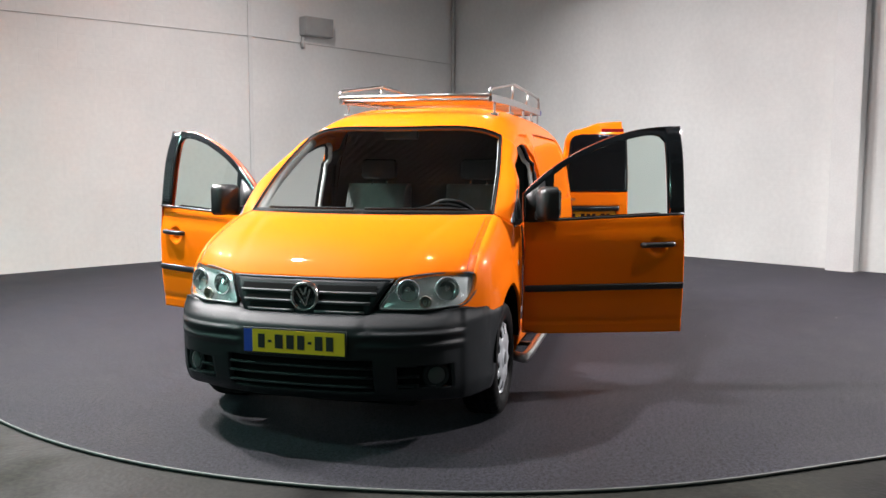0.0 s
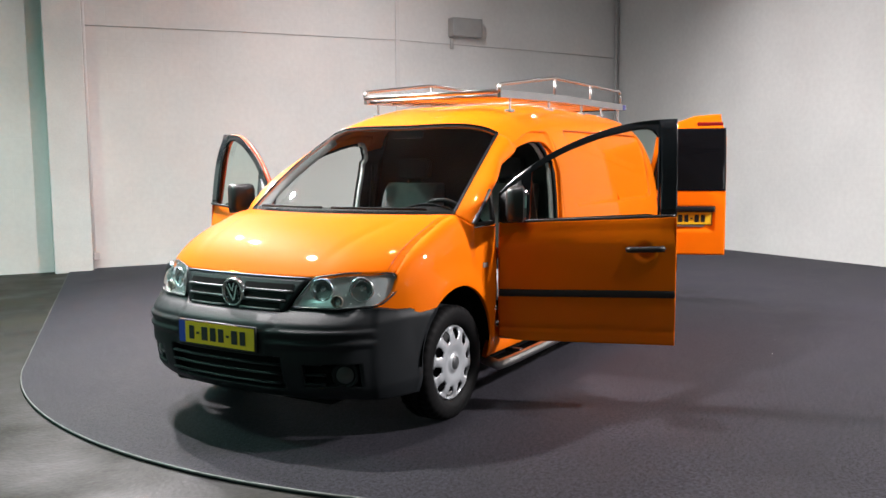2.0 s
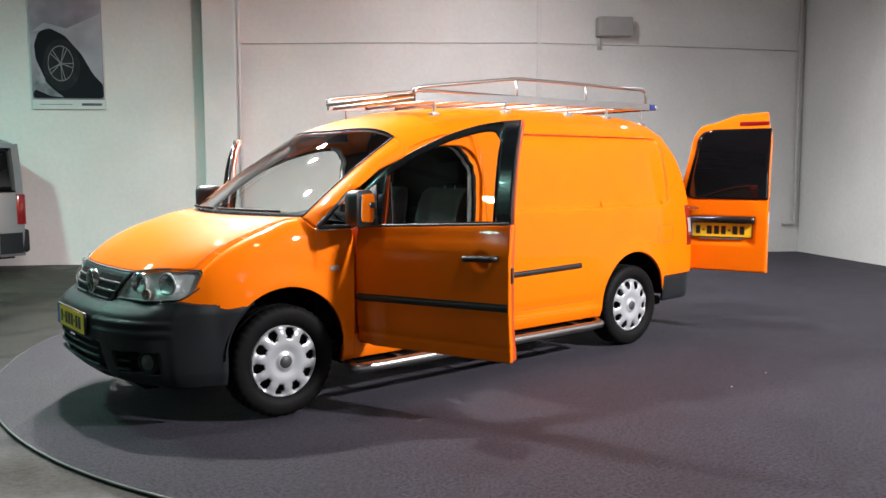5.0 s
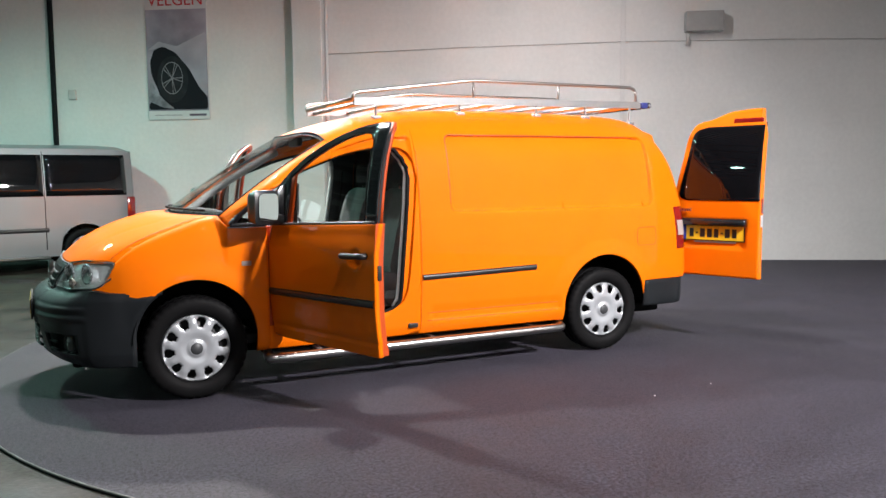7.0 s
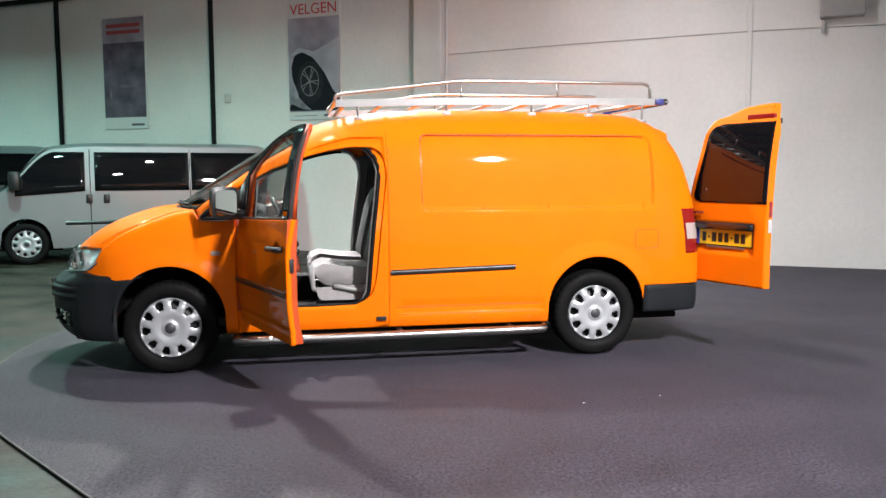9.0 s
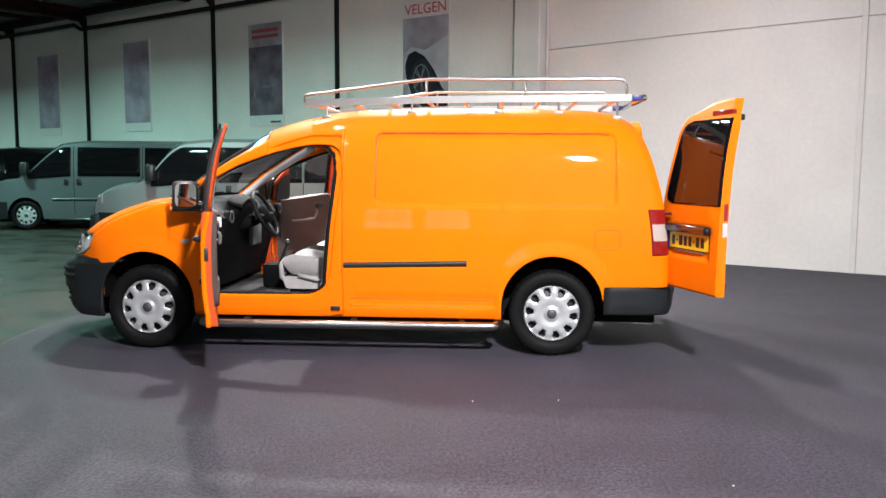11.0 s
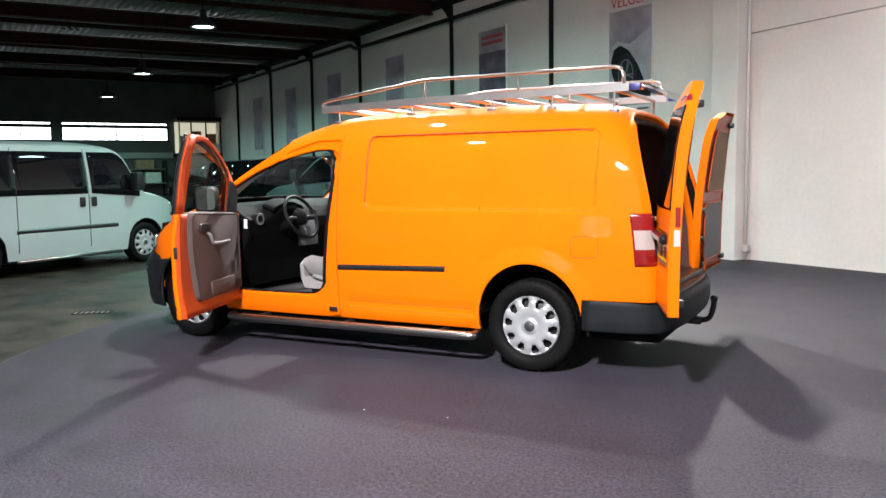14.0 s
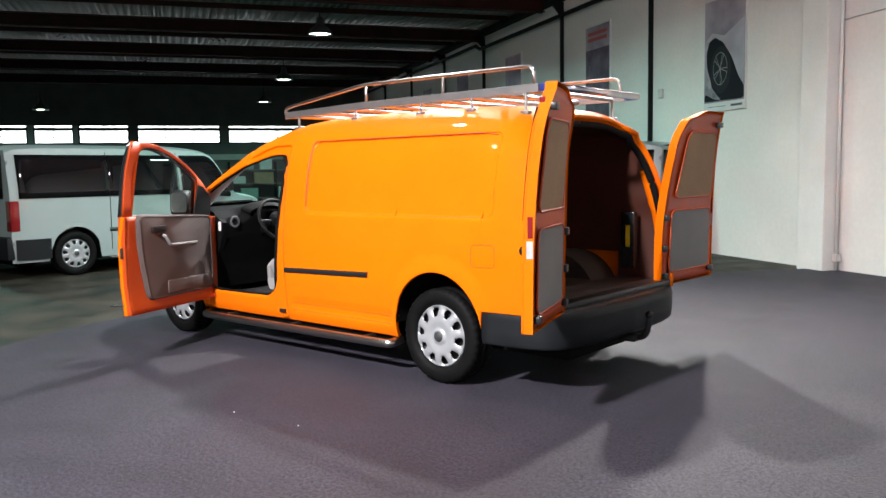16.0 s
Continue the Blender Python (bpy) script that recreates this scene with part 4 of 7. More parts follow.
for s in (1, -1):
    bm = bmesh.new()
    tube(bm, [(lambda p: (p[0], s * p[1], p[2] + 0.0018))(bonnet(k / 60, 0.982)) for k in range(1, 60)], 0.0013, 5)
    part("bonnet_seam", bm, ORANGE_SHADED, van)
    bm = bmesh.new()
    tube(bm, [(x, s * y, z) for x, y, z in [on_side(0.018, z, 0.0005) for z in [0.30 + 0.035 * k for k in range(36)]]], 0.0016, 5)
    part("pillar_seam", bm, ORANGE_SHADED, van)
bm = bmesh.new()
tube(bm, [on_side(p.x, p.z, 0.0) for p in ring_path([(-1.797, 0, 0.925), (-1.975, 0, 0.928), (-1.978, 0, 0.79), (-1.798, 0, 0.788)], 0.03)], 0.0026, 5, closed=True)
part("fuel_flap", bm, ORANGE_SHADED, van, "outline of the orange fuel flap")
# darker tubes draw the shade along the edges of the pressed load panel
bm = bmesh.new()
tube(bm, [on_side(p.x, p.z, 0.001) for p in rounded([(-0.214, 0, 1.14)] + [(-0.214, 0, 1.20 + 0.06 * k) for k in range(6)] + [(-0.214, 0, 1.616)] + [(-0.30 - 0.06 * k, 0, 1.616) for k in range(26)] + [(-1.90, 0, 1.60)], 0.07)], 0.0045, 5)
part("panel_shade_line", bm, ORANGE_SHADED, van)
bm = bmesh.new()
tube(bm, [on_side(p.x, p.z, 0.0) for p in rounded([(-1.945, 0, 1.57)] + [(-1.945, 0, 1.50 - 0.06 * k) for k in range(6)] + [(-1.945, 0, 1.092)] + [(-1.86 + 0.06 * k, 0, 1.092) for k in range(26)] + [(-0.218, 0, 1.092), (-0.218, 0, 1.13)], 0.06)], 0.0016, 5)
part("panel_shade_line", bm, ORANGE_SHADED, van)

# darker tubes draw the shade of the two sill creases
for s in (1, -1):
    for za, zb in ((0.405, 0.405), (0.352, 0.352)):
        bm = bmesh.new()
        tube(bm, [(lambda p: (p[0], s * p[1], p[2]))(on_side(x, mix(za, zb, -x), 0.0005)) for x in [-0.03 - 0.05 * k for k in range(22)]], 0.0022, 5)
        part("sill_shade_line", bm, ORANGE_SHADED, van)

# black rubbing strips and small badges
for s in (1, -1):
    bm = bmesh.new()
    grid(bm, lambda u, v: (lambda x, z: (x, s * (side_y(x, z) + 0.014 * math.sin(math.pi * min(1, max(0, v))) ** 0.4), z))(mix(0.012, -0.885, u), mix(0.632, 0.672, v) + 0.022 * u), 24, 8, flip=s < 0)
    part("rubbing_strip", bm, BLACK, van, sharp=60)
bm = bmesh.new()
box(bm, 0.045, 0.115, 0.862, 0.874, 0.315, 0.345, 0.003)
part("step_plate", bm, BLACK, van)
bm = bmesh.new()
box(bm, 1.165, 1.225, 0.882, 0.890, 0.80, 0.83, 0.004)
part("side_repeater", bm, CLEAR_RED, van, "small pale side indicator")

# ---- bumpers
bump_plan = smooth_curve((0.0, 2.385), (0.2, 2.378), (0.4, 2.350), (0.55, 2.303), (0.68, 2.222), (0.76, 2.125), (0.82, 2.01), (0.858, 1.90), (0.872, 1.845))


def plan_points(f, top, n):
    """Evenly spaced points along a plan curve x = f(y)."""
    dense = [(f(top * k / 400), top * k / 400) for k in range(401)]
    acc = [0.0]
    for a, b in zip(dense, dense[1:]):
        acc.append(acc[-1] + math.dist(a, b))
    out, j = [], 0
    for k in range(n + 1):
        want = acc[-1] * k / n
        while j < 399 and acc[j + 1] < want:
            j += 1
        out.append(dense[j + 1] if k == n else dense[j])
    return out


BN = 60
plan = plan_points(bump_plan, 0.872, BN)
bump_in = smooth_curve((0.22, 0.15), (0.25, 0.085), (0.30, 0.040), (0.38, 0.012), (0.46, 0.0), (0.56, 0.0), (0.61, 0.012), (0.645, 0.050), (0.675, 0.10), (0.70, 0.125))
bump_top = smooth_curve((0.0, 0.662), (0.33, 0.662), (0.38, 0.690), (0.62, 0.682), (0.78, 0.688), (0.84, 0.672), (0.88, 0.668))


def bumper_point(x, y, z):
    """Pulled in towards the car at top and bottom, less so at the sides."""
    side = step(0.60, 0.86, y)
    d = bump_in(z) * (1 - side)
    dy = (0.04 * max(0, (0.32 - z) / 0.12) ** 1.5 + 0.012 * step(0.62, 0.68, z)) * side
    rib = step(0.300, 0.315, y) * step(0.775, 0.755, y)
    groove = 0.016 * (step(0.598, 0.586, z) * step(0.548, 0.582, z) + step(0.544, 0.532, z) * step(0.495, 0.528, z) - 0.55) * rib
    # the ends run back along the wheel arch
    k = step(1.99, 1.87, x)
    end = AXF + math.sqrt(max(0.0, ARCH ** 2 - max(0.0, z - 0.37) ** 2)) + 0.004
    x2 = mix(x, x - max(0.0, 1.845 - end + 0.022) * step(1.98, 1.845, x), 1.0)
    if k > 0:
        y = mix(y, max(y, wing_plan(x2) + arch_flare(x2, z, AXF) + 0.007), k)
    return (x2 - d + groove * 0.8, y - dy + groove * 0.3, z)


def bumper(u, v):
    x, y = plan[min(BN, max(0, round(u * BN)))]
    z = mix(0.235, bump_top(y), v)
    return bumper_point(x, y, z)


front_bumper_bm = bmesh.new()
both(front_bumper_bm, bumper, BN, 70)


def bumper_lip(u, v):
    """The top edge turned in towards the lamps and wings."""
    p = Vector(bumper(u, 1.0))
    d = (Vector((1.55, 0, p.z)) - p).normalized() * 0.10
    return (p.x + d.x * v, p.y + d.y * v, p.z + 0.006 * v)


both(front_bumper_bm, bumper_lip, BN, 3)
# openings: a wide lower intake
doomed = [f for f in front_bumper_bm.faces if 0.290 < f.calc_center_median().z < 0.462 and (abs(f.calc_center_median().y) < 0.37 or (0.48 < abs(f.calc_center_median().y) < 0.725 and 0.315 < f.calc_center_median().z < 0.430))]
bmesh.ops.delete(front_bumper_bm, geom=doomed, context="FACES")
front_bumper = part("front_bumper", front_bumper_bm, PLASTIC, van, "unpainted dark grey plastic bumper", merge=0.002, thick=0.02, sharp=55)
bm = bmesh.new()
grid(bm, lambda u, v: (bump_plan(abs(mix(-0.77, 0.77, u))) - 0.085, mix(-0.77, 0.77, u), mix(0.275, 0.48, v)), 40, 2)
part("intake_backing", bm, DARK, front_bumper)
for z in (0.330, 0.375, 0.420):
    bm = bmesh.new()
    tube(bm, [(bump_plan(abs(y)) - 0.018, y, z) for y in [-0.37 + 0.037 * k for k in range(21)]], 0.012, 6, flat=0.6)
    part("intake_slat", bm, PLASTIC, front_bumper)
    for s in (1, -1):
        if z < 0.41:
            bm = bmesh.new()
            tube(bm, [(bump_plan(y) - 0.040, s * y, z) for y in [0.48 + 0.014 * k for k in range(8)]], 0.012, 6, flat=0.6)
            part("intake_slat", bm, PLASTIC, front_bumper)
for s in (1, -1):
    bm = bmesh.new()
    lathe(bm, [(0.0, 0.0), (0.03, -0.004), (0.045, -0.012), (0.05, 0.0), (0.062, 0.004), (0.068, -0.01)], 28, Matrix.Translation((2.192, s * 0.650, 0.372)) @ pose(0, 0, 0, 0, 0, -90 + s * 28))
    part("fog_lamp", bm, [PLASTIC], front_bumper, "small round fog lamp")
    bm = bmesh.new()
    lathe(bm, [(0.0, 0.004), (0.03, 0.002), (0.043, -0.004)], 24, Matrix.Translation((2.197, s * 0.652, 0.372)) @ pose(0, 0, 0, 0, 0, -90 + s * 28))
    part("fog_lens", bm, mat("fog_glass", (0.05, 0.055, 0.055), 0.10, spec=0.4), front_bumper)

# grille between the headlamps
def grille_edge(z):
    return mix(0.325, 0.428, (z - 0.655) / 0.175)


bm = bmesh.new()
grid(bm, lambda u, v: (lambda z: (lambda y: (nose_x(y, z) + 0.004, y, z))(mix(-1, 1, u) * grille_edge(z)))(mix(0.648, 0.832, v)), 24, 8)
grille = part("grille", bm, PLASTIC, van, "dark grey plastic grille panel", thick=0.01)
for i, z in enumerate((0.692, 0.737, 0.782)):
    for s in (1, -1):
        bm = bmesh.new()
        grid(bm, lambda u, v: (lambda y, zz: (nose_x(y, zz) + 0.006 + 0.001 * i, s * y, zz))(mix(0.055, grille_edge(z) - 0.045, u), mix(z - 0.0125, z + 0.0155, v)), 10, 2, flip=s < 0)
        part("grille_slot", bm, DARK, grille)
        bm = bmesh.new()
        tube(bm, [(nose_x(y, z - 0.020) + 0.007, s * y, z - 0.020) for y in [mix(0.055, grille_edge(z) - 0.042, k / 8) for k in range(9)]], 0.0095, 8, flat=0.85)
        part("grille_bar", bm, GRILLE_GREY, grille, "satin grey grille bar")
bm = bmesh.new()
tube(bm, [(nose_x(y, 0.826) + 0.004, y, 0.826) for y in [-0.42 + 0.042 * k for k in range(21)]], 0.005, 6)
part("grille_lip", bm, GRILLE_GREY, grille)
badge_pose = Matrix.Translation((2.262, 0, 0.742)) @ pose(0, 0, 0, 0, 8, -90)
bm = bmesh.new()
lathe(bm, [(0.0, 0.004), (0.058, 0.004), (0.060, 0.016), (0.068, 0.020), (0.074, 0.012), (0.076, -0.012)], 40, badge_pose)
part("front_badge", bm, CHROME, grille, "round chrome badge")
bm = bmesh.new()
lathe(bm, [(0.0, 0.006), (0.054, 0.006), (0.056, 0.009)], 32, badge_pose)
part("badge_field", bm, GLOSS_BLACK, grille)
bm = bmesh.new()
for a, b in (((-0.036, 0.034), (0.0, -0.046)), ((0.036, 0.034), (0.0, -0.046)), ((-0.018, 0.046), (0.0, 0.006)), ((0.018, 0.046), (0.0, 0.006))):
    slab(bm, [badge_pose @ Vector((a[0] - 0.005, 0.010, a[1])), badge_pose @ Vector((a[0] + 0.005, 0.010, a[1])), badge_pose @ Vector((b[0] + 0.005, 0.010, b[1])), badge_pose @ Vector((b[0] - 0.005, 0.010, b[1]))], (0.004, 0, 0))
part("badge_emblem", bm, CHROME, grille, "plain chrome chevrons", recalc=True)

# headlamps
lamp_outline = ring_path([(0.372, 0, 0.690), (0.448, 0, 0.832), (0.60, 0, 0.853), (0.776, 0, 0.848), (0.796, 0, 0.765), (0.760, 0, 0.700), (0.60, 0, 0.689)], 0.026, 6)
LK = len(lamp_outline)
for s in (1, -1):
    def lampface(u, v, off):
        """u round the outline, v from the middle to the rim."""
        p = lamp_outline[round(u * LK) % LK]
        y, z = mix(0.61, p.x, v), mix(0.772, p.z, v)
        bulge = 0.014 * (1 - v ** 4)
        return Vector((nose_x(y, z) + off + (bulge if off > 0 else 0), s * y, z))
    bm = bmesh.new()
    grid(bm, lambda u, v: lampface(u, v, -0.03), LK, 8, flip=s > 0)
    headlamp = part("headlamp", bm, LAMP_SATIN, van, "large clear headlamp with a satin silver bowl", merge=0.0003)
    bm = bmesh.new()
    grid(bm, lambda u, v: lampface(u, 1.0, mix(-0.06, 0.006, v)), LK, 3, flip=s < 0)
    part("lamp_rim", bm, LAMP_SATIN, headlamp)
    bm = bmesh.new()
    grid(bm, lambda u, v: lampface(u, v, 0.005), LK, 8, flip=s > 0)
    part("lamp_cover", bm, LENS, headlamp, "clear lens", merge=0.0003).visible_shadow = False
    bm = bmesh.new()
    tube(bm, [lampface(k / LK, 1.012, 0.0) for k in range(LK)], 0.0045, 6, closed=True)
    part("lamp_seal", bm, BLACK, headlamp)
    for y, z, r, name in ((0.500, 0.775, 0.056, "bowl"), (0.675, 0.778, 0.060, "bowl"), (0.585, 0.722, 0.030, "bulb_cup")):
        m = Matrix.Translation((nose_x(y, z) - 0.012, s * y, z)) @ pose(0, 0, 0, 0, 0, -90 + s * 22)
        bm = bmesh.new()
        lathe(bm, [(0.0, -0.010), (r * 0.16, -0.006), (r * 0.2, -0.020), (r * 0.6, -0.016), (r * 0.86, 0.002), (r * 0.9, 0.010), (r, 0.010), (r * 1.04, 0.0)], 32, m)
        part(name, bm, REFLECTOR if name == "bowl" else mat("amber_cup", (0.45, 0.40, 0.34), 0.2, metal=0.6), headlamp)
        bm = bmesh.new()
        lathe(bm, [(r * 0.3, -0.017), (r * 0.62, -0.012), (r * 0.64, -0.014)], 28, m)
        part("bowl_shade", bm, TRIM_GREY, headlamp)


def number_plate(parent, m, w=0.52, h=0.11):
    """A yellow plate; its characters are plain bars."""
    bm = bmesh.new()
    box(bm, -w / 2 - 0.008, w / 2 + 0.008, -0.012, 0.0, -h / 2 - 0.008, h / 2 + 0.008, 0.003, m)
    holder = part("number_plate", bm, BLACK, parent, "yellow number plate in a black holder")
    # seen from outside the band is on the viewer's left
    m = m @ Matrix.Diagonal((-1, 1, 1, 1))
    bm = bmesh.new()
    box(bm, -w / 2 + 0.045, w / 2, -0.001, 0.0025, -h / 2, h / 2, 0, m)
    part("plate_field", bm, PLATE, holder, smooth=False)
    bm = bmesh.new()
    box(bm, -w / 2, -w / 2 + 0.0445, -0.001, 0.0025, -h / 2, h / 2, 0, m)
    part("plate_band", bm, PLATE_BLUE, holder, smooth=False)
    x = -w / 2 + 0.075
    for wide, gap in ((0.040, 0.012), (0.022, 0.014), (0.048, 0.012), (0.045, 0.012), (0.042, 0.012), (0.022, 0.014), (0.045, 0.012), (0.042, 0.0)):
        bm = bmesh.new()
        tall = 0.034 if wide > 0.03 else 0.006
        box(bm, x, x + wide * 0.86, 0.003, 0.0045, -tall, tall, 0, m)
        part("bar", bm, INK, holder, smooth=False)
        x += wide + gap


# plates face along their y axis; seen from the front, x runs to the van's left
number_plate(front_bumper, Matrix.Translation((2.393, -0.005, 0.540)) @ pose(0, 0, 0, 0, 0, -90))

# rear bumper
rb_plan = smooth_curve((0.0, -2.455), (0.3, -2.448), (0.55, -2.425), (0.70, -2.385), (0.80, -2.31), (0.85, -2.20), (0.878, -2.02), (0.884, -1.872))
rplan = plan_points(rb_plan, 0.884, 50)
rb_in = smooth_curve((0.285, 0.05), (0.33, 0.012), (0.40, 0.0), (0.48, 0.0), (0.515, 0.012), (0.532, 0.04))


def rear_bumper_f(u, v):
    x, y = rplan[min(50, round(u * 50))]
    z = mix(mix(0.300, 0.312, u), 0.534, v)
    k = step(0.6, 0.85, y)
    return (x + rb_in(z) * (1 - k), y - rb_in(z) * 0.5 * k, z)


bm = bmesh.new()
both(bm, rear_bumper_f, 50, 24, flip=True)
rear_bumper = part("rear_bumper", bm, PLASTIC, van, "dark grey plastic rear bumper", merge=0.002, thick=0.02, sharp=55)
bm = bmesh.new()
grid(bm, lambda u, v: (lambda y: (mix(rb_plan(abs(y)) + 0.04, -2.28, v), y, 0.534 + 0.008 * v))(mix(-0.80, 0.80, u)), 30, 3, flip=True)
part("bumper_tread", bm, BLACK, rear_bumper, "black top ledge", thick=0.01)
towbar = rounded([(-2.30, -0.03, 0.29), (-2.44, -0.03, 0.272), (-2.515, -0.03, 0.285), (-2.54, -0.03, 0.385), (-2.54, -0.03, 0.415)], 0.07)
bm = bmesh.new()
tube(bm, towbar, 0.019, 10)
box(bm, -2.46, -2.36, -0.08, 0.02, 0.25, 0.293, 0.006)
hook = part("tow_hook", bm, BLACK, van, "black tow hook with a ball")
bm = bmesh.new()
bmesh.ops.create_uvsphere(bm, u_segments=20, v_segments=12, radius=0.026, matrix=Matrix.Translation((-2.54, -0.03, 0.434)))
part("tow_ball", bm, BLACK, hook)

# tail lamps on the rear corners
for s in (1, -1):
    bm = bmesh.new()

    def tail(u, v, off=0.006):
        z = mix(0.745, 1.075, v)
        e = rear_edge(z)
        x = mix(e + 0.125, e - 0.004, u)
        return (x, s * (side_y(max(x, e), z) + off * (1 - u * 0.5)), z)
    grid(bm, tail, 8, 18, flip=s < 0)
    lamp = part("tail_lamp", bm, RED, van, "tall red tail lamp with a pale middle", thick=0.01)
    bm = bmesh.new()
    grid(bm, lambda u, v: tail(mix(0.10, 0.96, u), mix(0.32, 0.68, v), 0.010), 8, 10, flip=s < 0)
    part("lamp_middle", bm, CLEAR_RED, lamp)

# underbody, wheel housings, load space
bm = bmesh.new()
box(bm, -2.30, 2.18, -0.55, 0.55, 0.20, 0.275, 0.02)
box(bm, -1.10, 1.08, -0.80, 0.80, 0.215, 0.28, 0.02)
part("underbody", bm, DARK, van)
for ax in (AXF, AXR):
    for s in (1, -1):
        bm = bmesh.new()
        hr = ARCH - 0.004
        grid(bm, lambda u, v: (ax + hr * math.cos(math.pi * u), s * mix(0.50, 0.882, v), 0.37 + hr * math.sin(math.pi * u)), 24, 2)
        grid(bm, lambda u, v: (ax + (hr + 0.02) * v * math.cos(math.pi * u), s * 0.5, 0.37 + (hr + 0.02) * v * math.sin(math.pi * u)), 24, 1)
        grid(bm, lambda u, v: (ax + mix(-hr, hr, u), s * 0.5, mix(0.22, 0.38, v)), 1, 1)
        part("wheel_housing", bm, DARK, van, smooth=True, merge=0.001)
bm = bmesh.new()
box(bm, 1.90, 2.06, -0.60, 0.60, 0.26, 0.62)
part("engine_bay", bm, DARK, van, smooth=False)

load = bmesh.new()
wall_in = lambda z: side_y(-1.0, z) - 0.075
both(load, lambda u, v: (lambda z: (mix(-0.10, rear_edge(z) + 0.075, u), wall_in(z), z))(mix(0.75, 1.62, v)), 1, 12)
for xa, xb in ((-0.10, AXR + ARCH + 0.02), (AXR - ARCH - 0.02, -2.25)):
    both(load, lambda u, v: (mix(xa, xb, u), wall_in(mix(0.56, 0.75, v)), mix(0.56, 0.75, v)), 1, 3)
grid(load, lambda u, v: (mix(-0.10, -2.02, u), mix(-wall_in(1.62), wall_in(1.62), v), 1.62 + 0.085 * math.sin(math.pi * v) ** 0.5), 1, 16)
part("load_lining", load, LOAD_SHADED, van, "plain load space walls, orange darkened to red-brown for shade")
# wheel boxes take the dark floor colour to show the load space's shade
for s in (1, -1):
    bm = bmesh.new()
    rad = ARCH + 0.02
    grid(bm, lambda u, v: (AXR + rad * math.cos(math.pi * u), s * mix(0.485, wall_in(0.76) + 0.03, v), 0.37 + rad * math.sin(math.pi * u)), 20, 1)
    grid(bm, lambda u, v: (AXR + mix(-rad, rad, u), s * 0.485, mix(0.54, 0.37 + math.sqrt(max(0.03, rad ** 2 - mix(-rad, rad, u) ** 2)), v)), 20, 1)
    part("wheel_box", bm, CARGO, van, "box over a rear wheel, coloured dark for the load space's shade", recalc=True)
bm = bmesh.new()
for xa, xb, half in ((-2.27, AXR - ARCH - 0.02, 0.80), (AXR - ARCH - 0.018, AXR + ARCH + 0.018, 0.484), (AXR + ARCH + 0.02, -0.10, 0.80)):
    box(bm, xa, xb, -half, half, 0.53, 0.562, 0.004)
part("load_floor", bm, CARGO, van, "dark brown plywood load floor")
bm = bmesh.new()
edge = [(-0.11, side_y(-0.11, z) - 0.05, z) for z in [0.50 + 0.1 * k for k in range(12)]] + [(-0.11, 0.62, 1.70), (-0.11, 0.45, 1.735)]
slab(bm, edge + [(x, -y, z) for x, y, z in edge[::-1]], (-0.03, 0, 0))
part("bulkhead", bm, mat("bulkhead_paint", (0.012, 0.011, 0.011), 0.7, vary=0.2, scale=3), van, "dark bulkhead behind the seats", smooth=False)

# frame round the rear opening, with its black seal
bm = bmesh.new()
outer_pts = []
N = 40
zs = [mix(0.53, shoulder_z(-2.1) - 0.01, k / N) for k in range(N + 1)]
for z in zs:
    outer_pts.append((rear_edge(z), side_y(rear_edge(z) + 0.001, z), z))
for k in range(0, 16):
    outer_pts.append(roof(1.0, 1 - k / 30))


def inner(p, d, back=0.0):
    way = Vector((p[1], max(0.0, p[2] - 1.25) * 1.6))
    way = way.normalized() * d if way.length > 0 else Vector((0, d))
    return (p[0] + back, max(0.0, p[1] - way.x), p[2] - way.y)


for s in (1, -1):
    def frame_patch(u, v):
        p = outer_pts[min(len(outer_pts) - 1, round(u * (len(outer_pts) - 1)))]
        q = inner(p, 0.050 * v, 0.05 * v)
        return (q[0] - 0.001, s * q[1], q[2])
    grid(bm, frame_patch, len(outer_pts) - 1, 4, flip=s > 0)
part("rear_frame", bm, ORANGE, van, "orange frame of the rear opening", merge=0.001, thick=0.012)
bm = bmesh.new()
left = [inner(p, 0.058, 0.040) for p in outer_pts]
path = left + [(x, -y, z) for x, y, z in left[::-1]]
tube(bm, path, 0.026, 8)
part("rear_seal", bm, RUBBER, van, "black rubber seal of the rear opening")
for s in (1, -1):
    bm = bmesh.new()
    grid(bm, lambda u, v: (lambda z: (rear_edge(z) + mix(0.05, 0.125, u), s * (side_y(-1.0, z) - 0.088), z))(mix(0.565, 1.36, v)), 2, 16, flip=s < 0)
    part("inner_post", bm, ORANGE, van, "bare orange steel beside the rear opening", thick=0.01)
bm = bmesh.new()
box(bm, -2.335, -2.25, -0.78, 0.78, 0.525, 0.572, 0.01)
part("load_sill", bm, BLACK, van, "black plastic load sill")
bm = bmesh.new()
box(bm, -2.085, -1.975, -0.745, -0.685, 0.64, 1.06, 0.012)
rec = part("jack_holder", bm, GLOSS_BLACK, van, "black tool holder on the load wall")
bm = bmesh.new()
box(bm, -2.052, -2.018, -0.6845, -0.682, 0.80, 0.96)
part("yellow_label", bm, PLATE, rec, smooth=False)

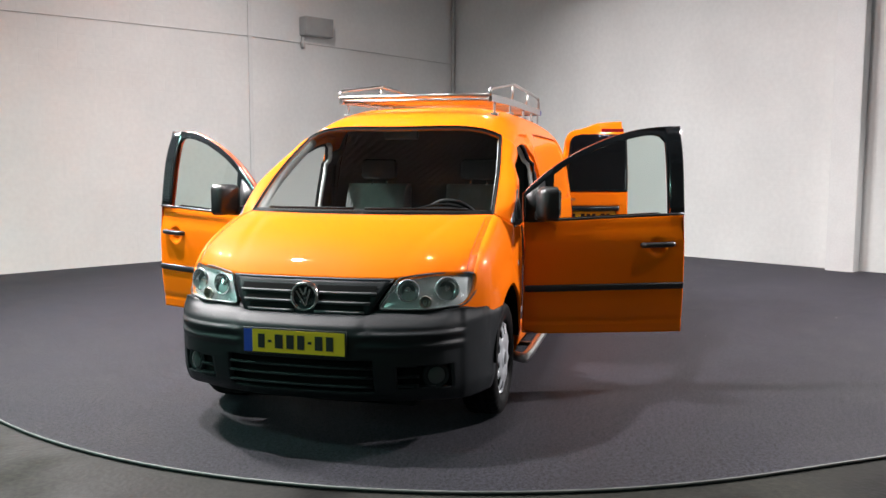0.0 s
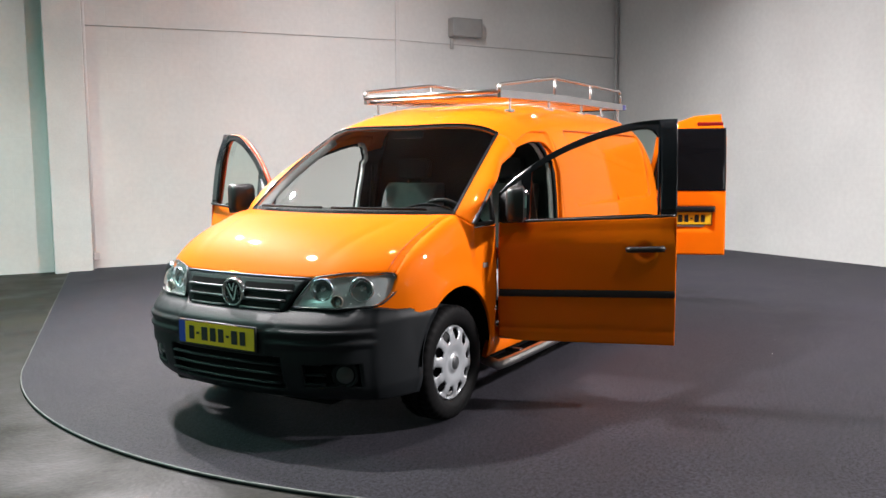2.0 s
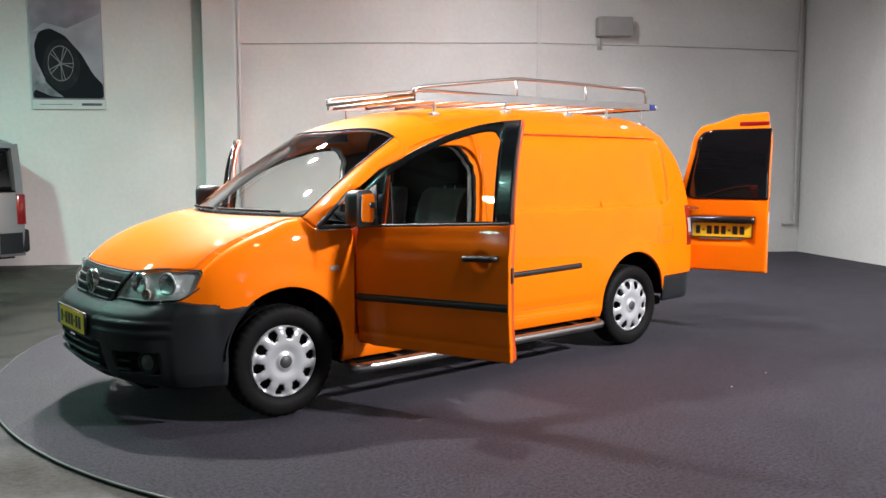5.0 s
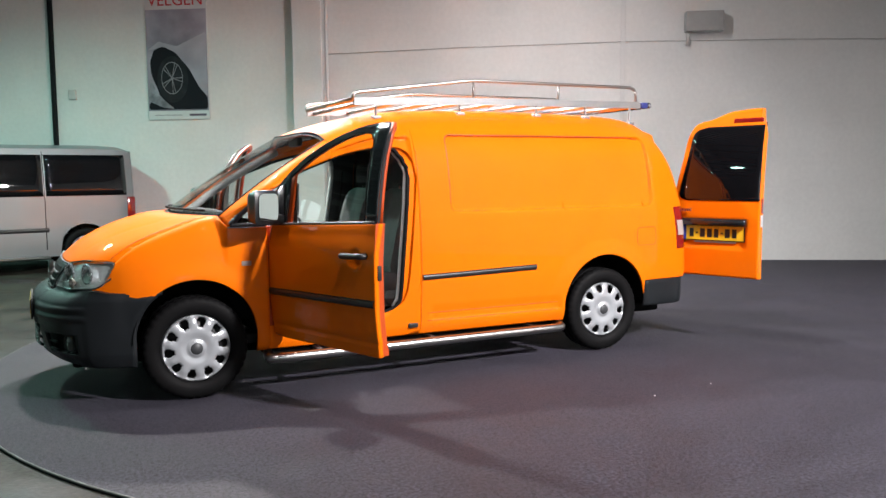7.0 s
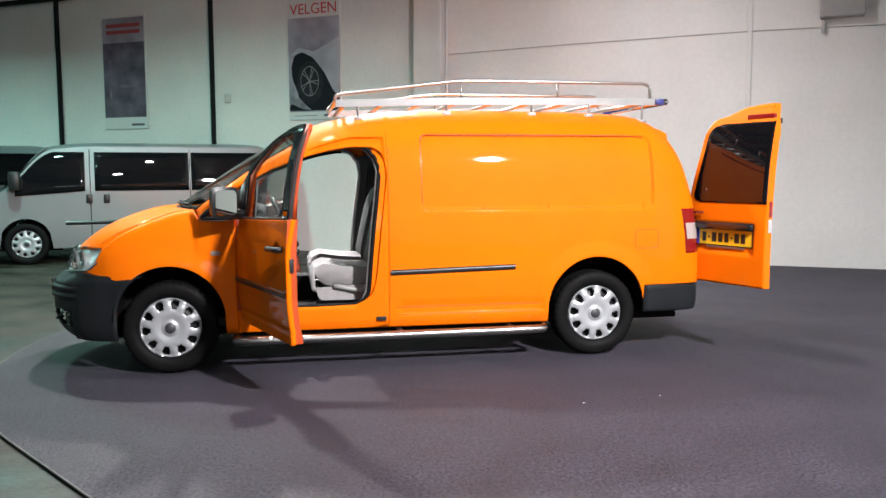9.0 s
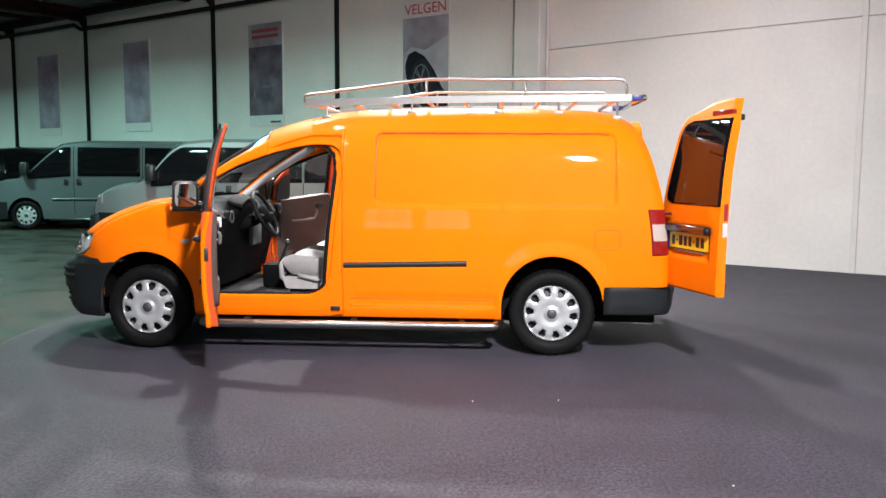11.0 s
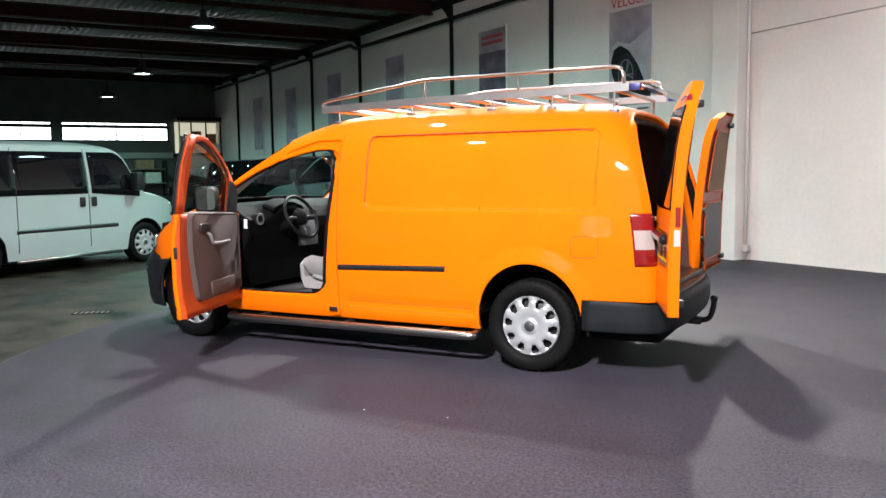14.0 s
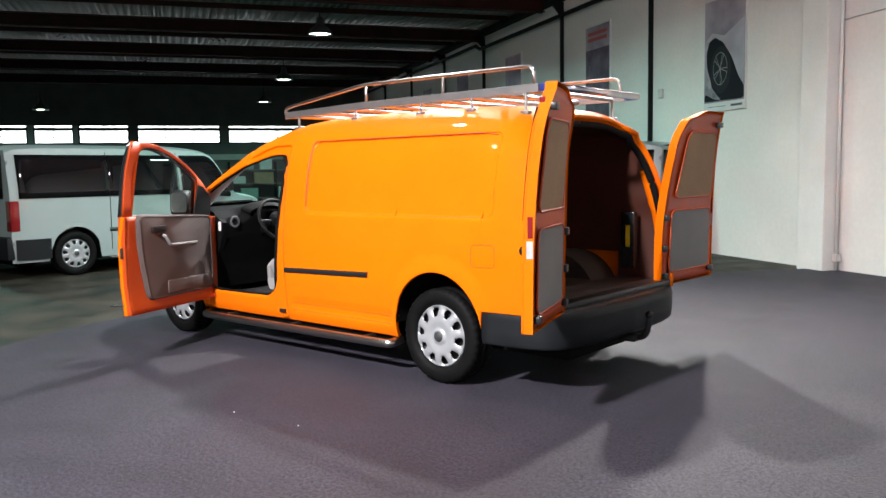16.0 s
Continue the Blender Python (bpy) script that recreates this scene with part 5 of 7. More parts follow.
# ---- wheels
def tread(bm, r, w, n=120):
    """A tyre with shoulder blocks, about the y axis, its outer wall at y = w / 2."""
    prof = [(r * 0.655, w * 0.36), (r * 0.68, w * 0.44), (r * 0.78, w * 0.50), (r * 0.90, w * 0.49), (r * 0.955, w * 0.455), (r * 0.985, w * 0.40)]
    rows = prof + [(r, w * 0.33), (r, w * 0.17), (r * 0.975, w * 0.15), (r * 0.975, w * 0.11), (r, w * 0.09)]
    rows = rows + [(a, -b) for a, b in rows[::-1]]
    vs = []
    for k in range(n):
        a = k * math.tau / n
        ring = []
        for rr, y in rows:
            cut = 0.008 if (k % 3 == 0 and rr > r * 0.95 and abs(y) > w * 0.16) else 0.0
            aa = a + 0.04 * (abs(y) / w)
            ring.append(bm.verts.new(((rr - cut) * math.cos(aa), y, (rr - cut) * math.sin(aa))))
        vs.append(ring)
    for k in range(n):
        a, b = vs[k], vs[(k + 1) % n]
        for j in range(len(rows) - 1):
            bm.faces.new((a[j], b[j], b[j + 1], a[j + 1]))


def wheel_cover(bm, R, petals, y0):
    """A pressed cover with open slots between its petals."""
    n, rings = petals * 16, 22
    prof = smooth_curve((0.0, 0.008), (0.20, 0.008), (0.26, -0.004), (0.5, 0.004), (0.75, -0.004), (0.90, -0.014), (0.97, -0.010), (1.0, -0.024))
    vs = []
    for i in range(rings + 1):
        q = i / rings
        vs.append([bm.verts.new((R * q * math.cos(k * math.tau / n), y0 + prof(q) + (0.007 * math.cos(k * math.tau / 16) * step(0.55, 0.8, q) * step(1.0, 0.9, q)), R * q * math.sin(k * math.tau / n))) for k in range(n)])
    for i in range(rings):
        q = (i + 0.5) / rings
        for k in range(n):
            c = abs(((k + 0.5) % 16) - 8) / 8
            inside = 0.64 < q < 0.93 and c < 0.50 * math.sin(math.pi * (q - 0.58) / 0.42) ** 0.7
            if inside:
                continue
            a, b = vs[i], vs[i + 1]
            bm.faces.new((a[k], b[k], b[(k + 1) % n], a[(k + 1) % n]))


wheel_kit = {}


def wheel(parent, x, y, turn, r=HUB + 0.008, w=0.20, z=None):
    side = 1 if y > 0 else -1
    m = Matrix.Translation((x, y, r if z is None else z)) @ pose(0, 0, 0, 0, turn, 0 if side > 0 else 180)
    if not wheel_kit:
        bm = bmesh.new()
        tread(bm, r, w)
        wheel_kit["tyre"] = mesh_of("tyre", bm, RUBBER, sharp=30)
        bm = bmesh.new()
        lathe(bm, [(r * 0.66, 0.07), (r * 0.63, 0.06), (r * 0.60, 0.02), (r * 0.55, 0.035), (0.0, 0.03)], 40)
        wheel_kit["rim"] = mesh_of("rim", bm, STEEL)
        bm = bmesh.new()
        wheel_cover(bm, r * 0.655, 10, 0.088)
        bmesh.ops.remove_doubles(bm, verts=bm.verts, dist=1e-5)
        bmesh.ops.recalc_face_normals(bm, faces=bm.faces)
        wheel_kit["wheel_cover"] = mesh_of("wheel_cover", bm, SILVER, sharp=60)
        bm = bmesh.new()
        lathe(bm, [(0.0, 0.099), (0.036, 0.099), (0.037, 0.0965)], 28)
        wheel_kit["cover_badge"] = mesh_of("cover_badge", bm, mat("cover_badge_grey", (0.055, 0.058, 0.062), 0.5, metal=0.2))
    holder = new("wheel", wheel_kit["rim"])
    holder.parent, holder.matrix_basis = parent, m
    for k in ("tyre", "wheel_cover", "cover_badge"):
        o = new(k, wheel_kit[k])
        o.parent = holder
        if k == "wheel_cover":
            s = o.modifiers.new("thickness", "SOLIDIFY")
            s.thickness, s.offset = 0.004, 0
    return holder


for x in (AXF, AXR):
    for y in (0.768, -0.768):
        o = wheel(van, x, y, 40 * x)
        o["label"] = "silver wheel cover with ten petals on a black tyre"

# ---- stainless side bar
bm = bmesh.new()
tube(bm, rounded([(1.06, 0.80, 0.235), (1.075, 0.905, 0.214), (0.9, 0.915, 0.214), (-1.0, 0.915, 0.222), (-1.10, 0.905, 0.222), (-1.115, 0.80, 0.24)], 0.03), 0.030, 14)
bar = part("side_bar", bm, STAINLESS, van, "polished stainless side bar below the sill")
for x in (0.75, -0.05, -0.85):
    bm = bmesh.new()
    box(bm, x - 0.02, x + 0.02, 0.72, 0.90, 0.225, 0.25, 0.004)
    part("bar_bracket", bm, BLACK, bar)

# ---- front doors, built shut and then swung about their hinges
frame_out = smooth_curve((0.022, 1.628), (0.10, 1.626), (0.25, 1.612), (0.4, 1.578), (0.55, 1.525), (0.7, 1.455), (0.85, 1.362), (0.95, 1.282), (1.02, 1.215))
frame_in = smooth_curve((0.115, 1.50), (0.14, 1.555), (0.20, 1.575), (0.4, 1.538), (0.55, 1.486), (0.7, 1.417), (0.80, 1.354), (0.84, 1.325))


def belt(x):
    return mix(1.088, 1.042, x / 1.1)


def door_y(x, z):
    zz = min(z, BELT + 0.62 * (crown(0.1) - BELT))
    y = side_y(-0.185, min(z, 1.60))
    return y + 0.006


def front_door(side, swing):
    hinge = Matrix.Translation((1.02, side * 0.862, 0))
    out = Matrix.Translation((0.008, side * 0.022, 0))
    turn = out @ hinge @ pose(0, 0, 0, 0, 0, -side * swing) @ hinge.inverted()
    fl = side < 0

    def S(x, z, off=0.0):
        return (x, side * (door_y(x, z) + off), z)

    def panel(u, v):
        x = mix(1.018, 0.022, u)
        lo = 0.358 + 0.02 * step(0.9, 1.018, x)
        z = mix(lo, belt(x), v)
        off = 0.0
        k = math.hypot((x - 0.19) / 0.062, (z - 0.885) / 0.058)
        off -= 0.030 * (1 - step(0.60, 1.0, k)) - 0.14 * min(0.0, 0.925 - z) * 0.9
        off += 0.008 * step(0.43, 0.415, z)
        return S(x, z, off)
    bm = bmesh.new()
    grid(bm, panel, 84, 60, flip=fl)
    door = part("front_door", bm, ORANGE, van, "open orange front door with a black window surround", thick=0.03)
    door.matrix_basis = turn

    def strip(name, f, nu, nv, material, label="", thick=0.0, flip=fl):
        b = bmesh.new()
        grid(b, f, nu, nv, flip=flip)
        return part(name, b, material, door, label, thick=thick)

    # window surround: header, rear post, mirror corner
    def header(u, v):
        x = mix(1.018, 0.022, u)
        lo = frame_in(x)
        if x < 0.118 or x > 0.84:
            lo = belt(x)
        z = mix(min(lo, frame_out(x)), frame_out(x), v)
        return S(x, z, 0.004)
    strip("window_surround", header, 90, 10, GLOSS_BLACK, "black window surround", 0.012)

    def header_in(u, v):
        p = header(u, mix(0.42, 1.0, v) if 0.125 < mix(1.018, 0.022, u) < 0.83 else v)
        return (p[0], p[1] - side * 0.032, p[2])
    strip("inner_surround", header_in, 90, 6, ORANGE_SHADED, "orange inner face of the window frame", 0.018)
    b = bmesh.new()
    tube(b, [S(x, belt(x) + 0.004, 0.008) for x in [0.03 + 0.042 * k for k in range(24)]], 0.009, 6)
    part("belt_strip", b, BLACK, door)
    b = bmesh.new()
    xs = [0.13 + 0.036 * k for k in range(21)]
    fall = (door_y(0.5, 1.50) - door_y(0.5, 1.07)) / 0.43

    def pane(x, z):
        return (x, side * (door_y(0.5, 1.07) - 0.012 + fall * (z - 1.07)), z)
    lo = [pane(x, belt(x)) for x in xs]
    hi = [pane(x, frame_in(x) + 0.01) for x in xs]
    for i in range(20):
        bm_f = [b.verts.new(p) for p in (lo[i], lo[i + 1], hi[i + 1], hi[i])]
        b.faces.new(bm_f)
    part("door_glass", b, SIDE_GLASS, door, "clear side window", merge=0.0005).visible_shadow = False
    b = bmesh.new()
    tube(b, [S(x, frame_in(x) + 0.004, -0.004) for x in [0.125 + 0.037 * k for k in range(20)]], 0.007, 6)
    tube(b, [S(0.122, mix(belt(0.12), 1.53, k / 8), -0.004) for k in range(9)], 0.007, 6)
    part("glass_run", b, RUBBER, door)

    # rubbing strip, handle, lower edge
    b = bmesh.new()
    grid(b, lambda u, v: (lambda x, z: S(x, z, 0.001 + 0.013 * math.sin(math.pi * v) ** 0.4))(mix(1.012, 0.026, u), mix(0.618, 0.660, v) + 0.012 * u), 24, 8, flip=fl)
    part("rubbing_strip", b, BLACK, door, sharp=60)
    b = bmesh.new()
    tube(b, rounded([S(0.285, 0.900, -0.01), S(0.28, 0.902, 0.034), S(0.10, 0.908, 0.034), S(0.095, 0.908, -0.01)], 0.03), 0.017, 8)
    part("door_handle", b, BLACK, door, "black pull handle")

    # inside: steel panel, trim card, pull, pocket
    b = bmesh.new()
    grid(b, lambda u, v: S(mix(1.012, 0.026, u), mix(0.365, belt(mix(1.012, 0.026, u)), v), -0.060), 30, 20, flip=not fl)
    part("inner_panel", b, ORANGE_SHADED, door, "orange inner door panel", thick=0.004)
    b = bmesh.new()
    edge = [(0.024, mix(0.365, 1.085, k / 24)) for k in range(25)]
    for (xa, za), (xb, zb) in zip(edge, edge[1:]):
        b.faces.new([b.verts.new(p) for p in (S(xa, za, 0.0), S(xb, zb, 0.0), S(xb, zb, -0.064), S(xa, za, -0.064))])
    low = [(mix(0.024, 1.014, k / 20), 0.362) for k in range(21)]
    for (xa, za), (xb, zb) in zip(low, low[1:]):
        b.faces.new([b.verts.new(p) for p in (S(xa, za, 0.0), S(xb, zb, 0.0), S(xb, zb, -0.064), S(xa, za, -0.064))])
    part("door_edge", b, ORANGE_SHADED, door, merge=0.0005)
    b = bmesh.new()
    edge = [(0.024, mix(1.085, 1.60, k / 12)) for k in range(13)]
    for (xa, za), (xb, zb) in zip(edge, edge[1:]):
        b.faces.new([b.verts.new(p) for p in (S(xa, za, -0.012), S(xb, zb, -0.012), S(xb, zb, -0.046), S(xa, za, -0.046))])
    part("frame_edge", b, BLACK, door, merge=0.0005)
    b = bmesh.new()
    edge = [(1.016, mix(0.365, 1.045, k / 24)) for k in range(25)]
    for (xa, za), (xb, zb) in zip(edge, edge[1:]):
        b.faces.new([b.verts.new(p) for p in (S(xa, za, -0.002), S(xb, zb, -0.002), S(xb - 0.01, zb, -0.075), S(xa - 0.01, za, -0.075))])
    part("hinge_edge", b, ORANGE_SHADED, door, merge=0.0005)
    b = bmesh.new()
    corner = [(1.010, 1.046), (1.006, 1.19), (0.90, 1.285), (0.835, 1.30), (0.80, 1.056)]
    slab(b, [S(x, z, -0.052) for x, z in corner], (0, -side * 0.012, 0))
    part("mirror_corner", b, BLACK, door, "black inner corner behind the mirror", recalc=True)
    b = bmesh.new()
    box(b, 0.016, 0.0235, side * (door_y(0.02, 0.8) - 0.045), side * (door_y(0.02, 0.8) - 0.02), 0.78, 0.86, 0.002)
    part("door_lock", b, STEEL, door)
    card = ring_path([(1.002, 0, 0.445), (1.002, 0, 1.055), (0.125, 0, 1.10), (0.155, 0, 0.80), (0.215, 0, 0.445)], 0.06, 6)
    b = bmesh.new()
    c = b.verts.new(S(0.6, 0.75, -0.092))
    ring1 = [b.verts.new(S(mix(0.6, p.x, 0.90), mix(0.75, p.z, 0.90), -0.092)) for p in card]
    ring2 = [b.verts.new(S(mix(0.6, p.x, 0.97), mix(0.75, p.z, 0.97), -0.082)) for p in card]
    ring3 = [b.verts.new(S(p.x, p.z, -0.058)) for p in card]
    k = len(card)
    for i in range(k):
        j = (i + 1) % k
        b.faces.new((c, ring1[i], ring1[j]))
        b.faces.new((ring1[i], ring2[i], ring2[j], ring1[j]))
        b.faces.new((ring2[i], ring3[i], ring3[j], ring2[j]))
    part("door_card", b, TRIM, door, "brown-grey plastic door card", recalc=True)
    b = bmesh.new()
    tube(b, [S(mix(0.6, p.x, 0.955), mix(0.75, p.z, 0.955), -0.084) for p in card], 0.010, 6, closed=True, flat=0.6)
    part("card_border", b, TRIM, door)
    b = bmesh.new()
    tube(b, rounded([S(0.80, 0.845, -0.092), S(0.66, 0.845, -0.118), S(0.45, 0.85, -0.118), S(0.40, 0.92, -0.118), S(0.385, 0.935, -0.092)], 0.02), 0.012, 8)
    part("arm_pull", b, PULL_GREY, door, "pale grey door pull")
    b = bmesh.new()
    box(b, 0.26, 0.42, side * (door_y(0.3, 0.98) - 0.112), side * (door_y(0.3, 0.98) - 0.088), 0.955, 1.005, 0.01)
    part("inner_handle", b, BLACK, door)
    b = bmesh.new()
    box(b, 0.42, 0.92, side * (door_y(0.3, 0.55) - 0.108), side * (door_y(0.3, 0.55) - 0.086), 0.475, 0.575, 0.012)
    part("door_pocket", b, TRIM, door)

    # exterior mirror
    b = bmesh.new()
    sh = [(1.012, 1.05), (1.01, 1.20), (0.89, 1.29), (0.865, 1.05)]
    slab(b, [S(x, z, 0.002) for x, z in (sh if side > 0 else sh[::-1])], (0, side * 0.014, 0))
    part("mirror_base", b, BLACK, door)
    b = bmesh.new()
    box(b, 0.86, 0.96, side * 0.87, side * 0.98, 1.055, 1.115, 0.02)
    part("mirror_arm", b, BLACK, door)
    b = bmesh.new()
    made = box(b, 0.850, 0.960, side * 0.905, side * 1.108, 1.045, 1.272, 0.045)
    for v in b.verts:
        if v.co.x > 0.89:
            v.co.y = mix(v.co.y, side * 1.01, 0.16)
            v.co.z = mix(v.co.z, 1.17, 0.12)
    toe = Matrix.Translation((0.9, side * 1.0, 0)) @ pose(0, 0, 0, 0, 0, side * 7) @ Matrix.Translation((-0.9, -side * 1.0, 0))
    bmesh.ops.transform(b, matrix=toe, verts=b.verts)
    part("mirror_housing", b, BLACK, door, "black exterior mirror", sharp=60)
    b = bmesh.new()
    slab(b, [toe @ Vector((0.8465 - 0.02 * (p.z - 1.078), p.y, p.z)) for p in ring_path([(0, side * 0.935, 1.078), (0, side * 1.078, 1.078), (0, side * 1.078, 1.240), (0, side * 0.935, 1.240)], 0.035)], (0.012, 0, 0))
    part("mirror_glass", b, MIRROR, door, recalc=True)
    return door


front_door(1, 70.7)
front_door(-1, 68.0)
for s in (1, -1):
    for z in (0.50, 0.86):
        bm = bmesh.new()
        box(bm, 0.99, 1.06, s * 0.835, s * 0.872, z - 0.035, z + 0.035, 0.006)
        part("door_hinge", bm, ORANGE_SHADED, van)
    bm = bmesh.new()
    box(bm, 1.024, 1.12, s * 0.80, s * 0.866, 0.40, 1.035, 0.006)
    part("hinge_post", bm, ORANGE_SHADED, van, "orange steel post behind the door hinges")

# seal round the door openings, and pale trim on the B-pillar
for s in (1, -1):
    bm = bmesh.new()
    up = [(x, door_top(x)) for x in [1.05 - 0.03 * k for k in range(28)] + [0.235 - 0.006 * k for k in range(34)]]
    dn = [(x, door_sill(x)) for x in [0.031, 0.05, 0.075, 0.10, 0.115, 0.15, 0.20, 0.28, 0.4, 0.6, 0.8, 1.0, 1.05]]
    rim = up + dn
    inset = []
    for i, (x, z) in enumerate(rim):
        (xa, za), (xb, zb) = rim[max(0, i - 1)], rim[min(len(rim) - 1, i + 1)]
        n = Vector((-(zb - za), xb - xa)).normalized() if (xa, za) != (xb, zb) else Vector((1, 0))
        w = 0.052 * step(0.20, 0.09, x) * step(0.42, 0.52, z)
        inset.append((x + n.x * w, z + n.y * w))
    path = [(x, s * (side_y(min(x, 0.8), z) - 0.026), z) for x, z in inset]
    tube(bm, path, 0.015, 8)
    part("door_seal", bm, RUBBER, van, "black rubber door seal")
    # stepped rebate of the B-pillar that the shut door covers
    bm = bmesh.new()
    rear = [i for i, (x, z) in enumerate(rim) if x < 0.23]
    rows = []
    for i in rear:
        (x, z), (xi, zi) = rim[i], inset[i]
        rows.append([(x, s * (side_y(x, z) - 0.004), z), (mix(x, xi, 0.12), s * (side_y(x, z) - 0.022), mix(z, zi, 0.12)), (xi, s * (side_y(x, z) - 0.024), zi), (xi, s * (side_y(x, z) - 0.046), zi)])
    vs = [[bm.verts.new(p) for p in r] for r in rows]
    for a, b in zip(vs, vs[1:]):
        for j in range(3):
            bm.faces.new((a[j], a[j + 1], b[j + 1], b[j]))
    part("door_rebate", bm, ORANGE, van, sharp=40, recalc=True)
    bm = bmesh.new()
    vs = [[bm.verts.new(p) for p in ((inset[i][0], s * (side_y(*rim[i]) - 0.048), inset[i][1]), (-0.10, s * (side_y(*rim[i]) - 0.066), rim[i][1]))] for i in rear if rim[i][0] < 0.12]
    for a, b in zip(vs, vs[1:]):
        bm.faces.new((a[0], a[1], b[1], b[0]))
    part("pillar_lining", bm, BLACK, van, "dark inner lining of the B-pillar", recalc=True)
    bm = bmesh.new()
    seg = [p for p in path if p[0] < 0.24]
    tube(bm, [(p[0] + 0.006, p[1] - s * 0.030, p[2]) for p in seg], 0.017, 6)
    part("pillar_trim", bm, PALE_TRIM, van, "pale grey plastic pillar trim")
    bm = bmesh.new()
    tube(bm, [(lambda p: (p[0] - 0.035, p[1] * (s) + s * 0.005, p[2] - 0.035))(screen(k / 14, 1.0)) for k in range(15)], 0.033, 8)
    part("inner_pillar", bm, PALE_TRIM, van, "pale grey inner windscreen pillar")
    bm = bmesh.new()
    box(bm, 0.20, 1.03, s * 0.78, s * 0.845, 0.36, 0.425, 0.012)
    part("entry_sill", bm, mat("scuffed_sill_plastic", (0.17, 0.175, 0.18), 0.5, vary=0.15, scale=12), van)
bm = bmesh.new()
box(bm, 0.06, 0.085, 0.840, 0.862, 0.80, 0.86, 0.004)
part("lock_striker", bm, CHROME, van)

# ---- cab
bm = bmesh.new()
box(bm, -0.09, 1.20, -0.78, 0.78, 0.30, 0.36, 0.01)
part("cab_floor", bm, mat("cab_carpet", (0.012, 0.012, 0.013), 0.95, bump=0.4), van)
bm = bmesh.new()
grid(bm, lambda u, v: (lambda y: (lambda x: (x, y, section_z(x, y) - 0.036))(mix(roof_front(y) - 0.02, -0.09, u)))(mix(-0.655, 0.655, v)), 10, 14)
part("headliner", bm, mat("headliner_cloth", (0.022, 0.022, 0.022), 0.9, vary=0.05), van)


def dash(u, v):
    y = mix(-0.79, 0.79, v)
    hood = 0.10 * math.exp(-((y - 0.37) / 0.19) ** 4)
    prof = [(1.42, 1.10), (1.25, 1.115), (1.08, 1.085), (0.98, 1.03), (0.93, 0.97), (0.945, 0.88), (1.0, 0.76), (1.06, 0.62), (1.12, 0.42)]
    q = u * (len(prof) - 1)
    i = min(int(q), len(prof) - 2)
    x, z = (mix(prof[i][k], prof[i + 1][k], q - i) for k in (0, 1))
    w = step(0.15, 0.40, u) * step(0.62, 0.45, u)
    return (x - 0.03 * math.cos(y * 2) - hood * 0.6 * w, y, z + hood * w - 0.03 * abs(y) ** 3)


bm = bmesh.new()
grid(bm, dash, 48, 50, flip=False)
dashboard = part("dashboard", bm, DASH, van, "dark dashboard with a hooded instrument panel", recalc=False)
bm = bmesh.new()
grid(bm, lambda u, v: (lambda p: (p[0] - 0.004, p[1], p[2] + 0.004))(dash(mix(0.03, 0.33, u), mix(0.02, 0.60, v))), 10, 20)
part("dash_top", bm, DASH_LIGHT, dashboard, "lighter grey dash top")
for y, z in ((0.70, 0.985), (0.13, 0.985), (-0.05, 0.985), (-0.70, 0.985)):
    bm = bmesh.new()
    lathe(bm, [(0.0, 0.004), (0.028, 0.006), (0.040, 0.012), (0.046, 0.004), (0.048, -0.02)], 24, Matrix.Translation((0.925, y, z)) @ pose(0, 0, 0, 0, 0, 90))
    part("air_vent", bm, DASH_LIGHT if abs(y) > 0.5 else GLOSS_BLACK, dashboard)
bm = bmesh.new()
box(bm, 0.90, 0.935, -0.09, 0.17, 0.72, 0.94, 0.012)
part("centre_console", bm, TRIM_GREY, dashboard, "grey centre console with knobs")
bm = bmesh.new()
box(bm, 0.945, 0.980, 0.8005, 0.803, 0.915, 0.99)
part("service_label", bm, WHITE_LABEL, dashboard, "white service sticker on the dash end", smooth=False)
bm = bmesh.new()
for y in (0.28, 0.45):
    lathe(bm, [(0.0, 0.0), (0.052, 0.0), (0.058, 0.010), (0.062, 0.0)], 28, Matrix.Translation((0.915, y, 1.055)) @ pose(-18, 0, 0, 0, 0, 90))
part("instruments", bm, GLOSS_BLACK, dashboard)
bm = bmesh.new()
box(bm, 0.10, 0.85, -0.10, 0.10, 0.36, 0.56, 0.03)
tunnel = part("gear_tunnel", bm, DASH, van)
bm = bmesh.new()
tube(bm, [(0.72, 0.02, 0.55), (0.66, 0.02, 0.70), (0.65, 0.02, 0.72)], 0.014, 8)
bmesh.ops.create_uvsphere(bm, u_segments=14, v_segments=10, radius=0.026, matrix=Matrix.Translation((0.65, 0.02, 0.735)))
part("gear_lever", bm, BLACK, tunnel)

# end caps of the dashboard with their round vents
for s in (1, -1):
    bm = bmesh.new()
    cap = [(1.28, s * 0.80, 1.05), (1.02, s * 0.80, 1.035), (0.92, s * 0.80, 0.98), (0.935, s * 0.80, 0.86), (1.02, s * 0.80, 0.70), (1.08, s * 0.80, 0.46), (1.28, s * 0.80, 0.46)]
    slab(bm, cap, (0, -s * 0.05, 0))
    part("dash_cap", bm, DASH, dashboard, recalc=True)
    bm = bmesh.new()
    lathe(bm, [(0.030, 0.0), (0.044, 0.006), (0.050, 0.0)], 24, Matrix.Translation((0.902, s * 0.69, 0.985)) @ pose(0, 0, 0, 0, 0, 90))
    part("vent_ring", bm, TRIM_GREY, dashboard, "grey vent ring")
bm = bmesh.new()
grid(bm, lambda u, v: (mix(0.98, 0.86, u), 0.37 + mix(-0.20, 0.20, v), 1.075 + 0.06 * math.sin(math.pi * v) ** 0.6 - 0.035 * u), 8, 16)
